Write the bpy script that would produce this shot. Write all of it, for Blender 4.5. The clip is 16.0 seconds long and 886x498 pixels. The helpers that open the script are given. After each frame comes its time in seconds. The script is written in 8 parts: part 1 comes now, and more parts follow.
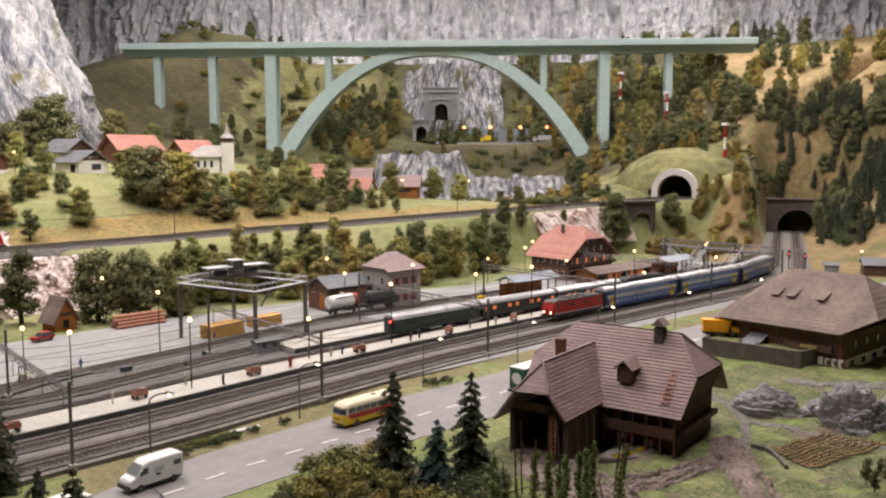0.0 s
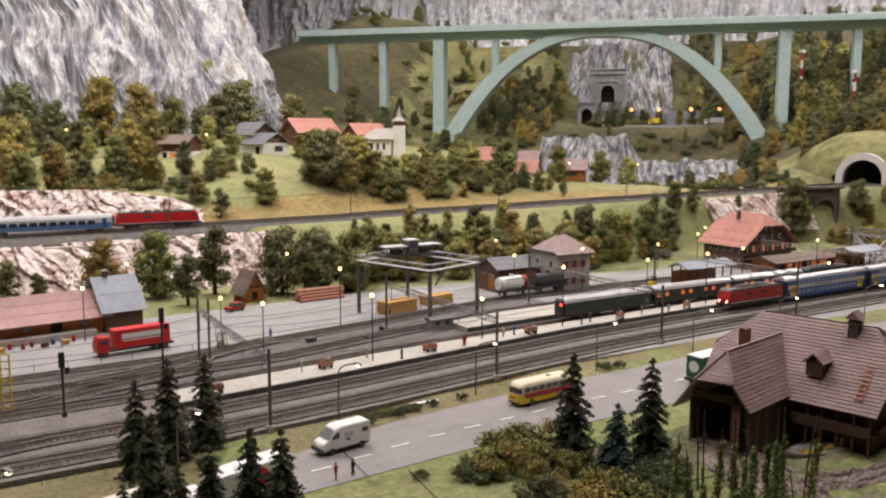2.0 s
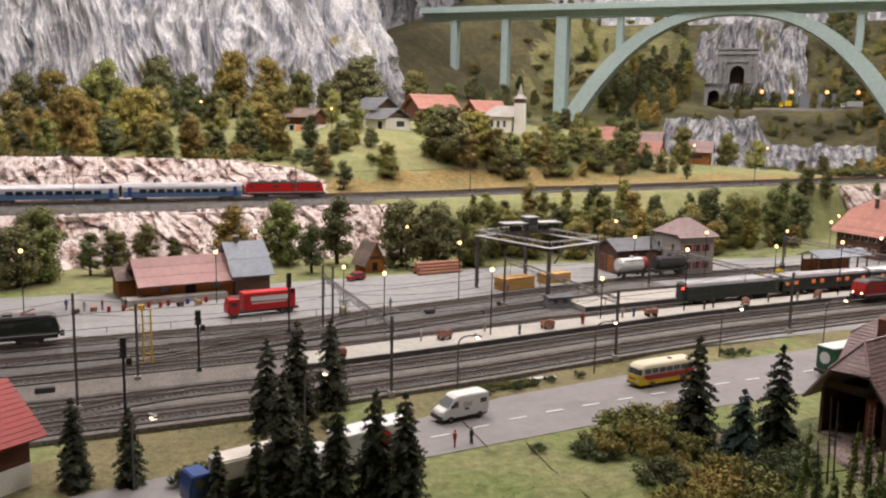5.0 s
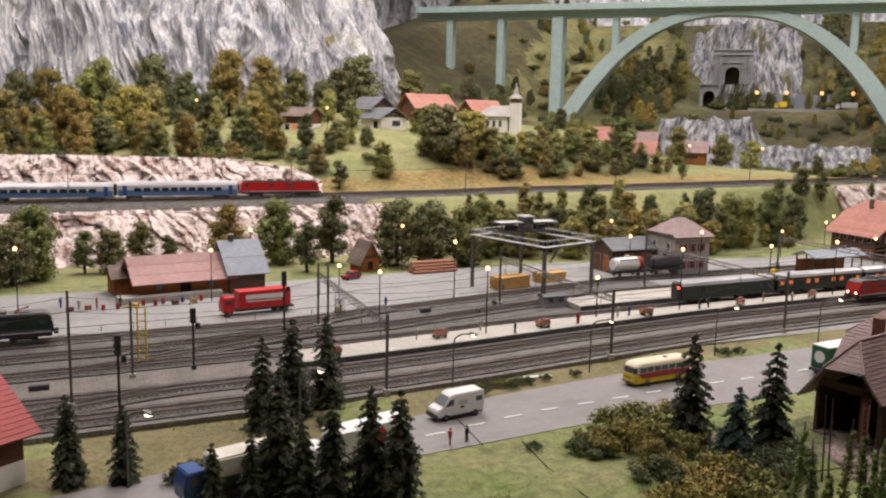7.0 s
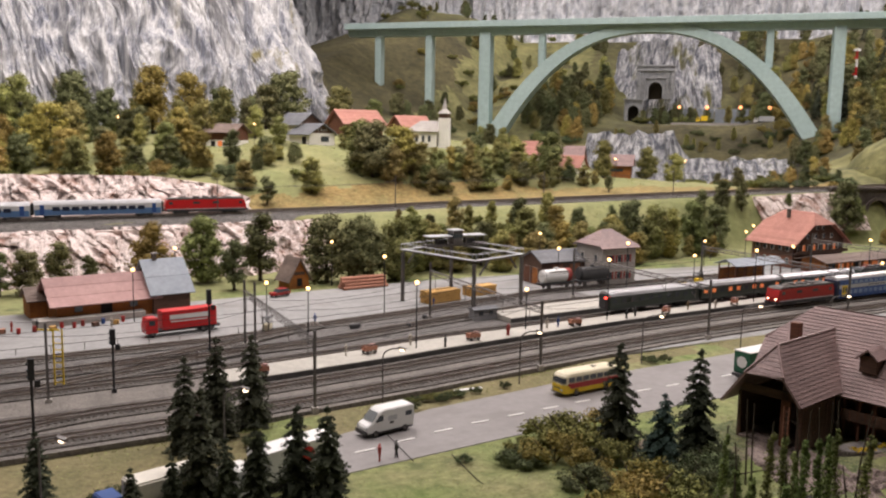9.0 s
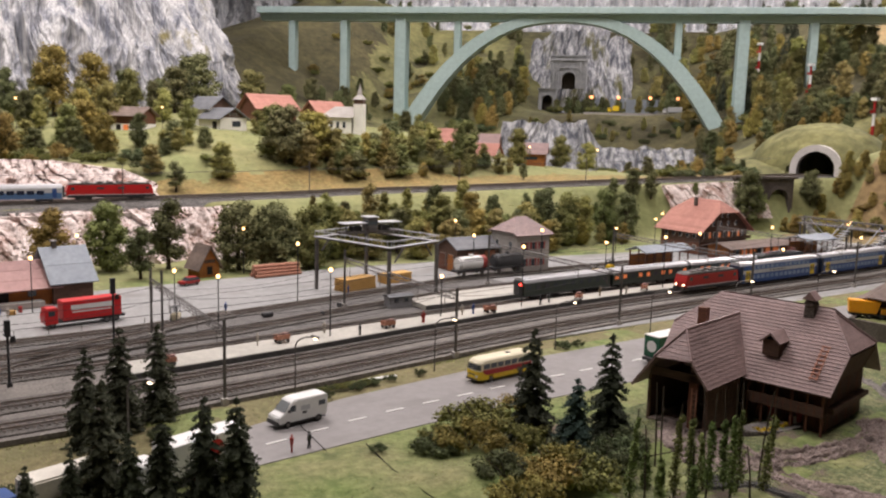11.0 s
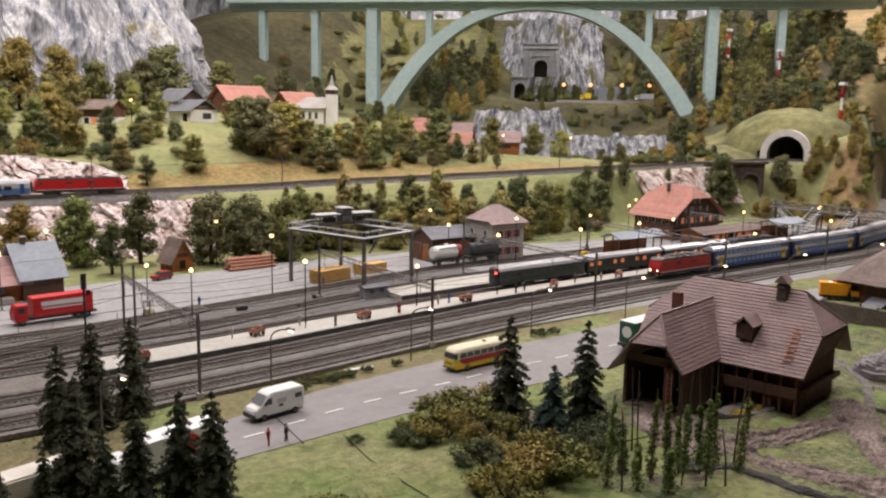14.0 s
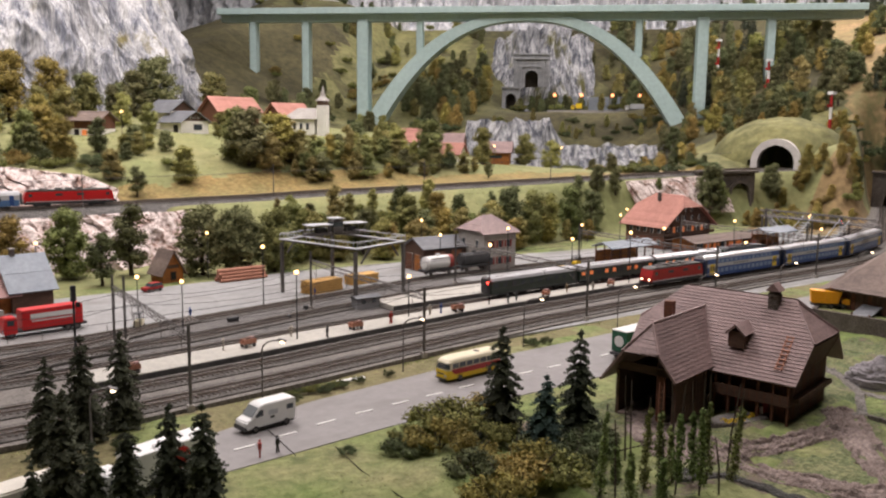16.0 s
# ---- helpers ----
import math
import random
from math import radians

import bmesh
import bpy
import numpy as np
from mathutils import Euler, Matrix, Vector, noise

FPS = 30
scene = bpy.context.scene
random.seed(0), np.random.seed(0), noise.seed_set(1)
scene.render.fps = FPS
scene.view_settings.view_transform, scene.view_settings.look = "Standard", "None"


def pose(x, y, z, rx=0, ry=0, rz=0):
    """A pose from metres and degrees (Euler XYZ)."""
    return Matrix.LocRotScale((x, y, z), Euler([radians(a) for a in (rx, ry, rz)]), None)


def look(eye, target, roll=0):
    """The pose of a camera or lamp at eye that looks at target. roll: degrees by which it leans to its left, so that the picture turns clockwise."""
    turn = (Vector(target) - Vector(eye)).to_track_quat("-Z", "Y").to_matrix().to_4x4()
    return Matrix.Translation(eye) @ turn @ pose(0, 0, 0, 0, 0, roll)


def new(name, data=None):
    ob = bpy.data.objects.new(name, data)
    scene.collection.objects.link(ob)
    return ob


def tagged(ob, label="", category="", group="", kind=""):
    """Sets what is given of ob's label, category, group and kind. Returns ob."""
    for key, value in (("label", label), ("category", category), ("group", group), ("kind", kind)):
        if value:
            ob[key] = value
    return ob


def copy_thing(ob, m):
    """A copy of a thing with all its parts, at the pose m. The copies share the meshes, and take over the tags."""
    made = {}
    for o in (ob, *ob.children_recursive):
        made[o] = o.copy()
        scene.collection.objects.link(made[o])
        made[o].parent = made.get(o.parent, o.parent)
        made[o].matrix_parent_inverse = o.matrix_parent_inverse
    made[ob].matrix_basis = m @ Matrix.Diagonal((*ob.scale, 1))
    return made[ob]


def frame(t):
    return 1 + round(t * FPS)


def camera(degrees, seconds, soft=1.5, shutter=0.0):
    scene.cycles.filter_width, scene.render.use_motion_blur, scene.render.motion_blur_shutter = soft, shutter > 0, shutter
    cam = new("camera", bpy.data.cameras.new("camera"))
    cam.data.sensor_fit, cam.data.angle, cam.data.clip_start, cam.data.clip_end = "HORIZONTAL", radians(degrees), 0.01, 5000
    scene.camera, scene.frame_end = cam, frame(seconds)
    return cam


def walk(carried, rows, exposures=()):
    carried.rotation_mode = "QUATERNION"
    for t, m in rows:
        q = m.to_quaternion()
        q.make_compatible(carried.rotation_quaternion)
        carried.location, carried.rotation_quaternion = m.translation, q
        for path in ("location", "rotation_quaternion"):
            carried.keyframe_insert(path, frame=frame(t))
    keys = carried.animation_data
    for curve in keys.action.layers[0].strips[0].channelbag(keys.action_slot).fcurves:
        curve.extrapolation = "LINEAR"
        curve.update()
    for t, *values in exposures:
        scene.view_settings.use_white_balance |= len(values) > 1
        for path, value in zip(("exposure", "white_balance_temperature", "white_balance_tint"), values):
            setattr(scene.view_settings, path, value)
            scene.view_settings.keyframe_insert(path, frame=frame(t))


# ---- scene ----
cam = camera(54.3, 16.0, soft=2.2)
PATH = [
    (0, (-0.7004, -1.0559, 0.366), (0.6188, 0.4321, 0.15), -0.1),
    (0.5, (-0.7067, -1.0548, 0.365), (0.5609, 0.4755, 0.139), -0.1),
    (1, (-0.7115, -1.0524, 0.364), (0.497, 0.5255, 0.145), -0.0),
    (1.5, (-0.7263, -1.051, 0.37), (0.3868, 0.5972, 0.155), -0.7),
    (2, (-0.7334, -1.0506, 0.367), (0.291, 0.6482, 0.112), -0.0),
    (2.5, (-0.7437, -1.0437, 0.362), (0.185, 0.7062, 0.088), 0.7),
    (3, (-0.7481, -1.0477, 0.362), (0.0846, 0.7504, 0.09), 0.8),
    (3.5, (-0.7481, -1.0477, 0.362), (0.0437, 0.766, 0.074), 0.5),
    (4, (-0.7482, -1.0491, 0.362), (0.018, 0.7751, 0.071), 0.7),
    (4.5, (-0.7489, -1.0484, 0.361), (0.0365, 0.7649, 0.057), 1.0),
    (7, (-0.7495, -1.0476, 0.357), (0.0525, 0.7591, 0.054), 1.3),
    (7.5, (-0.7466, -1.0464, 0.356), (0.0887, 0.7459, 0.055), 1.4),
    (8, (-0.748, -1.0463, 0.359), (0.1269, 0.7333, 0.094), 1.1),
    (8.5, (-0.7445, -1.0472, 0.356), (0.1622, 0.7166, 0.096), 0.9),
    (11, (-0.732, -1.0372, 0.35), (0.3743, 0.6035, 0.063), 1.6),
    (11.5, (-0.7321, -1.0386, 0.349), (0.4016, 0.5836, 0.058), 1.4),
    (12, (-0.732, -1.0372, 0.348), (0.4091, 0.5769, 0.04), 1.2),
    (12.5, (-0.7312, -1.0351, 0.347), (0.416, 0.5737, 0.034), 1.2),
    (13, (-0.7311, -1.0337, 0.347), (0.4146, 0.5738, 0.026), 1.2),
    (13.5, (-0.7304, -1.033, 0.346), (0.4077, 0.5784, 0.02), 1.1),
    (14, (-0.7298, -1.0352, 0.349), (0.4221, 0.5698, 0.04), 0.9),
    (14.5, (-0.7276, -1.0346, 0.349), (0.4401, 0.5618, 0.057), 0.5),
    (15, (-0.7262, -1.0347, 0.347), (0.4436, 0.5609, 0.058), 0.6),
    (15.5, (-0.7275, -1.0332, 0.348), (0.441, 0.5653, 0.061), 0.7),
    (16, (-0.7283, -1.0339, 0.348), (0.4409, 0.5639, 0.063), 0.7),
]
walk(cam, [(t, look(e, g, r)) for t, e, g, r in PATH], [(0, 0.14, 6500, 10), (1.5, 0.02, 6500, 10), (4, -0.06, 6500, 10), (8.5, -0.03, 6480, 10), (11.5, -0.04, 6380, 10), (16, 0.0, 6380, 10)])

# ---- world and light ----
world = bpy.data.worlds.new("hall")
scene.world = world
world.use_nodes = True
world.node_tree.nodes["Background"].inputs[0].default_value = (0.9, 0.88, 0.86, 1)
world.node_tree.nodes["Background"].inputs[1].default_value = 0.27


def ceiling_lamp(x, y, z, sx, sy, watts, colour=(1.0, 0.895, 0.875)):
    lamp = bpy.data.lights.new("ceiling_lamp", "AREA")
    lamp.shape, lamp.size, lamp.size_y = "RECTANGLE", sx, sy
    lamp.energy, lamp.color = watts, colour
    ob = new("ceiling_lamp", lamp)
    ob.matrix_world = pose(x, y, z)
    return ob


# unseen lamps added under the ceiling, watts set area by area for brightness
for lx, ly, w in ((-1.2, -0.2, 20), (0.7, -0.6, 30), (-0.2, 1.2, 34), (1.6, 0.9, 34), (3.3, 0.6, 30), (-0.9, 1.9, 30), (0.4, 2.2, 34), (2.6, 2.6, 21), (4.2, 1.6, 52), (1.2, 3.9, 10), (2.7, 4.4, 25), (3.9, 3.4, 7), (4.9, 2.6, 15)):
    ceiling_lamp(lx, ly, 2.32, 0.5, 0.5, w)

# ---- materials ----
def mat(name, a, b=None, scale=60.0, rough=0.75, bump=0.3, metal=0.0, grain=0.35, vary=0.0, hue=0.0, coat=0.0, dist=0.002, stretch=(1, 1, 1), edges=(0.36, 0.64)):
    """Two colours mixed by coarse noise, a finer grain over them, relief from both; vary and hue change from object to object."""
    m = bpy.data.materials.new(name)
    m.use_nodes = True
    nt = m.node_tree
    n, ln = nt.nodes, nt.links
    bs = n["Principled BSDF"]
    b = b or tuple(v * 0.75 for v in a)
    tc = n.new("ShaderNodeTexCoord")
    mp = n.new("ShaderNodeMapping")
    mp.inputs["Scale"].default_value = stretch
    ln.new(tc.outputs["Object"], mp.inputs["Vector"])
    n1, n2 = n.new("ShaderNodeTexNoise"), n.new("ShaderNodeTexNoise")
    for t, s, d in ((n1, scale, 7), (n2, scale * 8, 3)):
        t.inputs["Scale"].default_value, t.inputs["Detail"].default_value = s, d
        t.inputs["Roughness"].default_value = 0.66
        ln.new(mp.outputs[0], t.inputs["Vector"])
    ramp = n.new("ShaderNodeValToRGB")
    ramp.color_ramp.elements[0].position, ramp.color_ramp.elements[1].position = edges
    ramp.color_ramp.elements[0].color, ramp.color_ramp.elements[1].color = (*a, 1), (*b, 1)
    ln.new(n1.outputs["Fac"], ramp.inputs[0])
    hsv = n.new("ShaderNodeHueSaturation")
    ln.new(ramp.outputs[0], hsv.inputs["Color"])
    mr = n.new("ShaderNodeMapRange")
    mr.inputs["From Min"].default_value, mr.inputs["From Max"].default_value = 0.3, 0.7
    mr.inputs["To Min"].default_value, mr.inputs["To Max"].default_value = 1 - grain, 1 + grain
    ln.new(n2.outputs["Fac"], mr.inputs[0])
    val = mr.outputs[0]
    if vary or hue:
        info = n.new("ShaderNodeObjectInfo")
        mv = n.new("ShaderNodeMapRange")
        mv.inputs["To Min"].default_value, mv.inputs["To Max"].default_value = 1 - vary, 1 + vary
        ln.new(info.outputs["Random"], mv.inputs[0])
        mul = n.new("ShaderNodeMath")
        mul.operation = "MULTIPLY"
        ln.new(val, mul.inputs[0])
        ln.new(mv.outputs[0], mul.inputs[1])
        val = mul.outputs[0]
        wn = n.new("ShaderNodeTexWhiteNoise")
        wn.noise_dimensions = "1D"
        ln.new(info.outputs["Random"], wn.inputs["W"])
        mh = n.new("ShaderNodeMapRange")
        mh.inputs["To Min"].default_value, mh.inputs["To Max"].default_value = 0.5 - hue, 0.5 + hue
        ln.new(wn.outputs["Value"], mh.inputs[0])
        ln.new(mh.outputs[0], hsv.inputs["Hue"])
    ln.new(val, hsv.inputs["Value"])
    ln.new(hsv.outputs[0], bs.inputs["Base Color"])
    bs.inputs["Roughness"].default_value, bs.inputs["Metallic"].default_value = rough, metal
    bs.inputs["Specular IOR Level"].default_value = 0.35
    bs.inputs["Coat Weight"].default_value = coat
    if bump:
        bp = n.new("ShaderNodeBump")
        bp.inputs["Strength"].default_value, bp.inputs["Distance"].default_value = bump, dist
        ad = n.new("ShaderNodeMath")
        ln.new(n1.outputs["Fac"], ad.inputs[0])
        ln.new(n2.outputs["Fac"], ad.inputs[1])
        ln.new(ad.outputs[0], bp.inputs["Height"])
        ln.new(bp.outputs[0], bs.inputs["Normal"])
    return m


def stained(m, colour, scale, stretch, lo, hi):
    """Patches of another colour (moss, earth, brown shading on the pink rock) over a material, with a ragged outline.
    """
    nt = m.node_tree
    n, ln = nt.nodes, nt.links
    bs = n["Principled BSDF"]
    src = bs.inputs["Base Color"].links[0].from_socket
    tc, mp, tx, mr, mx = (n.new(k) for k in ("ShaderNodeTexCoord", "ShaderNodeMapping", "ShaderNodeTexNoise", "ShaderNodeMapRange", "ShaderNodeMix"))
    mp.inputs["Scale"].default_value, mp.inputs["Location"].default_value = stretch, (3.1, 1.7, 0.4)
    tx.inputs["Scale"].default_value, tx.inputs["Detail"].default_value, tx.inputs["Roughness"].default_value = scale, 6, 0.65
    mr.inputs["From Min"].default_value, mr.inputs["From Max"].default_value = lo, hi
    mx.data_type = "RGBA"
    ln.new(tc.outputs["Object"], mp.inputs["Vector"])
    ln.new(mp.outputs[0], tx.inputs["Vector"])
    ln.new(tx.outputs["Fac"], mr.inputs[0])
    ln.new(mr.outputs[0], mx.inputs["Factor"])
    ln.new(src, mx.inputs["A"])
    mx.inputs["B"].default_value = (*colour, 1)
    ln.new(mx.outputs["Result"], bs.inputs["Base Color"])
    return m


def glow(name, colour, strength):
    m = bpy.data.materials.new(name)
    m.use_nodes = True
    bs = m.node_tree.nodes["Principled BSDF"]
    bs.inputs["Base Color"].default_value = (*colour, 1)
    bs.inputs["Emission Color"].default_value = (*colour, 1)
    bs.inputs["Emission Strength"].default_value = strength
    return m


def glass(name, colour=(0.05, 0.06, 0.07)):
    m = mat(name, colour, colour, rough=0.08, bump=0, grain=0.05)
    m.node_tree.nodes["Principled BSDF"].inputs["Specular IOR Level"].default_value = 0.6
    return m


GRASS = mat("grass", (0.19, 0.205, 0.085), (0.235, 0.225, 0.10), 5, 0.95, 0.4, grain=0.16, dist=0.003)
LAWN = stained(mat("lawn", (0.14, 0.19, 0.055), (0.205, 0.20, 0.092), 9, 0.95, 0.6, grain=0.3, dist=0.004), (0.085, 0.10, 0.04), 12, (1, 1, 1), 0.56, 0.68)
ASPHALT = stained(mat("asphalt", (0.225, 0.213, 0.207), (0.245, 0.232, 0.225), 9, 0.8, 0.1, grain=0.07, dist=0.0006), (0.185, 0.172, 0.165), 5, (1, 2.5, 1), 0.52, 0.75)
YARD = stained(mat("yard_paving", (0.235, 0.235, 0.23), (0.285, 0.28, 0.272), 9, 0.85, 0.15, grain=0.12, dist=0.0006), (0.17, 0.16, 0.15), 4, (1, 2, 1), 0.52, 0.72)
BALLAST = mat("ballast", (0.085, 0.077, 0.070), (0.14, 0.128, 0.115), 60, 0.95, 0.9, grain=0.6, dist=0.003)
BENCH = mat("bench_gravel", (0.115, 0.108, 0.102), (0.17, 0.16, 0.15), 60, 0.95, 0.8, grain=0.45, dist=0.003)
GRAVEL = mat("pale_gravel", (0.135, 0.124, 0.112), (0.195, 0.177, 0.158), 40, 0.95, 0.6, grain=0.4, dist=0.002)
PLATFORM = stained(mat("platform_paving", (0.36, 0.345, 0.305), (0.43, 0.41, 0.36), 25, 0.8, 0.1, grain=0.12, dist=0.0005), (0.27, 0.25, 0.22), 7, (1, 3, 1), 0.55, 0.75)
KERB = mat("platform_kerb", (0.06, 0.058, 0.055), (0.11, 0.105, 0.10), 40, 0.8, 0.3, grain=0.2)
RAIL = mat("rail_steel", (0.36, 0.33, 0.31), (0.25, 0.2, 0.17), 80, 0.35, 0.0, metal=0.8, grain=0.15)
SLEEPER = mat("sleeper_wood", (0.06, 0.048, 0.04), (0.10, 0.08, 0.065), 120, 0.85, 0.4, vary=0.3)
WHITE_LINE = mat("road_paint", (0.74, 0.73, 0.70), (0.66, 0.65, 0.62), 60, 0.7, 0.1, grain=0.1)
BRIDGE = mat("green_concrete", (0.37, 0.485, 0.47), (0.41, 0.525, 0.505), 6, 0.65, 0.1, grain=0.08, dist=0.001)
ROCK = mat("grey_rock", (0.17, 0.18, 0.215), (0.55, 0.545, 0.54), 8, 0.9, 0.9, grain=0.3, dist=0.007, stretch=(2.6, 2.6, 0.3), edges=(0.36, 0.60))
CRAG = mat("dark_grey_crag", (0.085, 0.092, 0.112), (0.50, 0.50, 0.505), 12, 0.9, 0.8, grain=0.4, dist=0.006, stretch=(2.4, 2.4, 0.4), edges=(0.40, 0.62))
FAR_ROCK = mat("far_pale_rock", (0.36, 0.38, 0.42), (0.74, 0.74, 0.74), 12, 0.9, 0.8, grain=0.35, dist=0.006, stretch=(2.2, 2.2, 0.3))
# brown noise patches put the rock's brown shading into its colour
PINK_ROCK = mat("pink_rock", (0.27, 0.165, 0.13), (0.60, 0.52, 0.485), 20, 0.9, 0.7, grain=0.22, dist=0.004, edges=(0.36, 0.52))
stained(ROCK, (0.20, 0.175, 0.075), 3.2, (1.6, 1.6, 0.55), 0.60, 0.68)
stained(CRAG, (0.13, 0.125, 0.05), 4.0, (1.3, 1.3, 0.7), 0.56, 0.66)
stained(FAR_ROCK, (0.20, 0.19, 0.09), 1.6, (1, 1, 1), 0.60, 0.70)
stained(PINK_ROCK, (0.20, 0.135, 0.10), 15, (1.2, 1.2, 0.6), 0.58, 0.70)
BROWN_SLOPE = mat("brown_slope", (0.055, 0.052, 0.027), (0.13, 0.125, 0.05), 2.4, 0.95, 0.6, grain=0.25, dist=0.004)
TAN_SLOPE = stained(mat("tan_slope", (0.26, 0.175, 0.085), (0.18, 0.14, 0.062), 4, 0.95, 0.6, grain=0.4, dist=0.004), (0.12, 0.115, 0.045), 2.4, (1, 1, 1), 0.52, 0.62)
OCHRE = mat("ochre_turf", (0.27, 0.185, 0.07), (0.20, 0.165, 0.065), 9, 0.95, 0.6, grain=0.4, dist=0.004)
DRY = mat("dry_verge", (0.20, 0.17, 0.085), (0.145, 0.135, 0.062), 14, 0.95, 0.6, grain=0.35, dist=0.003)
DIRT = stained(mat("dirt_track", (0.29, 0.23, 0.205), (0.17, 0.13, 0.112), 30, 0.95, 1.0, grain=0.5, dist=0.004), (0.085, 0.065, 0.055), 38, (1, 1, 1), 0.56, 0.64)
SCRUB = mat("dark_brown_scrub", (0.05, 0.045, 0.022), (0.095, 0.085, 0.038), 3, 0.95, 0.7, grain=0.3, dist=0.004)
VALE = mat("valley_green", (0.105, 0.105, 0.042), (0.20, 0.19, 0.078), 3, 0.95, 0.6, grain=0.25, dist=0.004)
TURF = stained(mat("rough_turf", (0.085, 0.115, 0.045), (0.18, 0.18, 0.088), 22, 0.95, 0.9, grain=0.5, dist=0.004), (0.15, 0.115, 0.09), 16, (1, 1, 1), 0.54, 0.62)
DARK_STRIP = mat("dark_strip", (0.022, 0.022, 0.019), (0.05, 0.045, 0.037), 60, 0.7, 0.9, grain=0.4, dist=0.003)
HALL = mat("hall_paint", (0.28, 0.26, 0.24), (0.25, 0.235, 0.22), 3, 0.9, 0.05)
HALL_FLOOR = mat("hall_floor", (0.12, 0.11, 0.10), (0.10, 0.09, 0.085), 5, 0.6, 0.05)
def leafy(name, a, b, vary=0.3, hue=0.03):
    """Foam foliage: each flake has its own tone, and each tree too."""
    m = mat(name, a, b, 30, 0.95, 0.0, grain=0.25, vary=vary, hue=hue)
    nt = m.node_tree
    n, ln = nt.nodes, nt.links
    bs = n["Principled BSDF"]
    link_in = bs.inputs["Base Color"].links[0]
    src = link_in.from_socket
    geo = n.new("ShaderNodeNewGeometry")
    mr = n.new("ShaderNodeMapRange")
    mr.inputs["To Min"].default_value, mr.inputs["To Max"].default_value = 0.5, 1.5
    ln.new(geo.outputs["Random Per Island"], mr.inputs[0])
    h = n.new("ShaderNodeHueSaturation")
    ln.new(src, h.inputs["Color"])
    ln.new(mr.outputs[0], h.inputs["Value"])
    ln.new(h.outputs[0], bs.inputs["Base Color"])
    bs.inputs["Specular IOR Level"].default_value = 0.15
    return m


LEAF_OLIVE = leafy("olive_foliage", (0.30, 0.27, 0.095), (0.20, 0.19, 0.07))
LEAF_GREEN = leafy("green_foliage", (0.22, 0.225, 0.082), (0.155, 0.165, 0.062))
LEAF_RUST = leafy("autumn_foliage", (0.36, 0.275, 0.08), (0.235, 0.20, 0.065), hue=0.02)
GRASS_BLADE = leafy("grass_blades", (0.24, 0.29, 0.09), (0.28, 0.28, 0.12), 0.0, 0.0)
LEAF_YOUNG = leafy("young_foliage", (0.14, 0.195, 0.065), (0.10, 0.145, 0.05), 0.2, 0.02)
FLOWER = leafy("yellow_flowers", (0.62, 0.42, 0.03), (0.45, 0.34, 0.04), 0.0, 0.0)
STRAW = leafy("straw_blades", (0.20, 0.155, 0.10), (0.13, 0.10, 0.07), 0.0, 0.0)
LEAF_MOSS = leafy("moss_foliage", (0.20, 0.22, 0.08), (0.13, 0.15, 0.05), 0.2, 0.02)
LEAF_DARK = leafy("dark_foliage", (0.165, 0.17, 0.078), (0.115, 0.122, 0.058))
NEEDLE = leafy("spruce_needles", (0.078, 0.086, 0.056), (0.05, 0.058, 0.038), 0.2, 0.02)
NEEDLE_BLUE = leafy("blue_spruce_needles", (0.065, 0.098, 0.08), (0.045, 0.072, 0.06), 0.2, 0.02)
BUSH_RUST = leafy("autumn_bush", (0.29, 0.21, 0.065), (0.17, 0.15, 0.05), 0.2, 0.02)
BUSH_OLIVE = leafy("olive_bush", (0.20, 0.20, 0.065), (0.14, 0.15, 0.05), 0.2, 0.02)
BUSH_DARK = leafy("dark_bush", (0.10, 0.12, 0.055), (0.075, 0.09, 0.045), 0.2, 0.02)
BARK = mat("bark", (0.075, 0.055, 0.04), (0.05, 0.04, 0.03), 300, 0.9, 0.5)
BROWN_WOOD = mat("dark_timber", (0.125, 0.070, 0.048), (0.075, 0.044, 0.032), 60, 0.8, 0.4, grain=0.4, dist=0.0008, stretch=(1, 1, 6))
RED_WOOD = mat("red_brown_timber", (0.16, 0.065, 0.035), (0.10, 0.042, 0.027), 60, 0.8, 0.4, grain=0.35, dist=0.0008, stretch=(1, 1, 6))
ORANGE_WOOD = mat("orange_timber", (0.36, 0.13, 0.03), (0.25, 0.09, 0.025), 60, 0.75, 0.3, grain=0.3, dist=0.0006)
SHINGLE = mat("brown_shingles", (0.275, 0.19, 0.178), (0.205, 0.14, 0.132), 45, 0.5, 0.35, grain=0.3, vary=0.13, dist=0.0006)
SHINGLE_OLD = mat("grey_brown_shingles", (0.20, 0.15, 0.125), (0.125, 0.094, 0.08), 16, 0.8, 0.4, grain=0.3, vary=0.12, dist=0.0008)
TILE_RED = mat("red_roof_tiles", (0.40, 0.19, 0.145), (0.31, 0.14, 0.11), 40, 0.75, 0.35, grain=0.25, vary=0.1, dist=0.0006)
TILE_PINK = mat("faded_red_roof", (0.41, 0.25, 0.23), (0.34, 0.20, 0.185), 14, 0.7, 0.25, grain=0.15, vary=0.12, dist=0.0006)
ROOF_GREY = mat("grey_slate", (0.17, 0.175, 0.185), (0.125, 0.13, 0.14), 30, 0.6, 0.3, grain=0.25, vary=0.12, dist=0.0006)
ROOF_BLUE = mat("blue_grey_sheet", (0.27, 0.30, 0.335), (0.22, 0.25, 0.285), 15, 0.55, 0.2, grain=0.15, vary=0.08, dist=0.0006)
ROOF_SIGNAL_RED = mat("bright_red_sheet", (0.34, 0.036, 0.03), (0.27, 0.03, 0.025), 20, 0.5, 0.2, grain=0.15, vary=0.05, dist=0.0005)
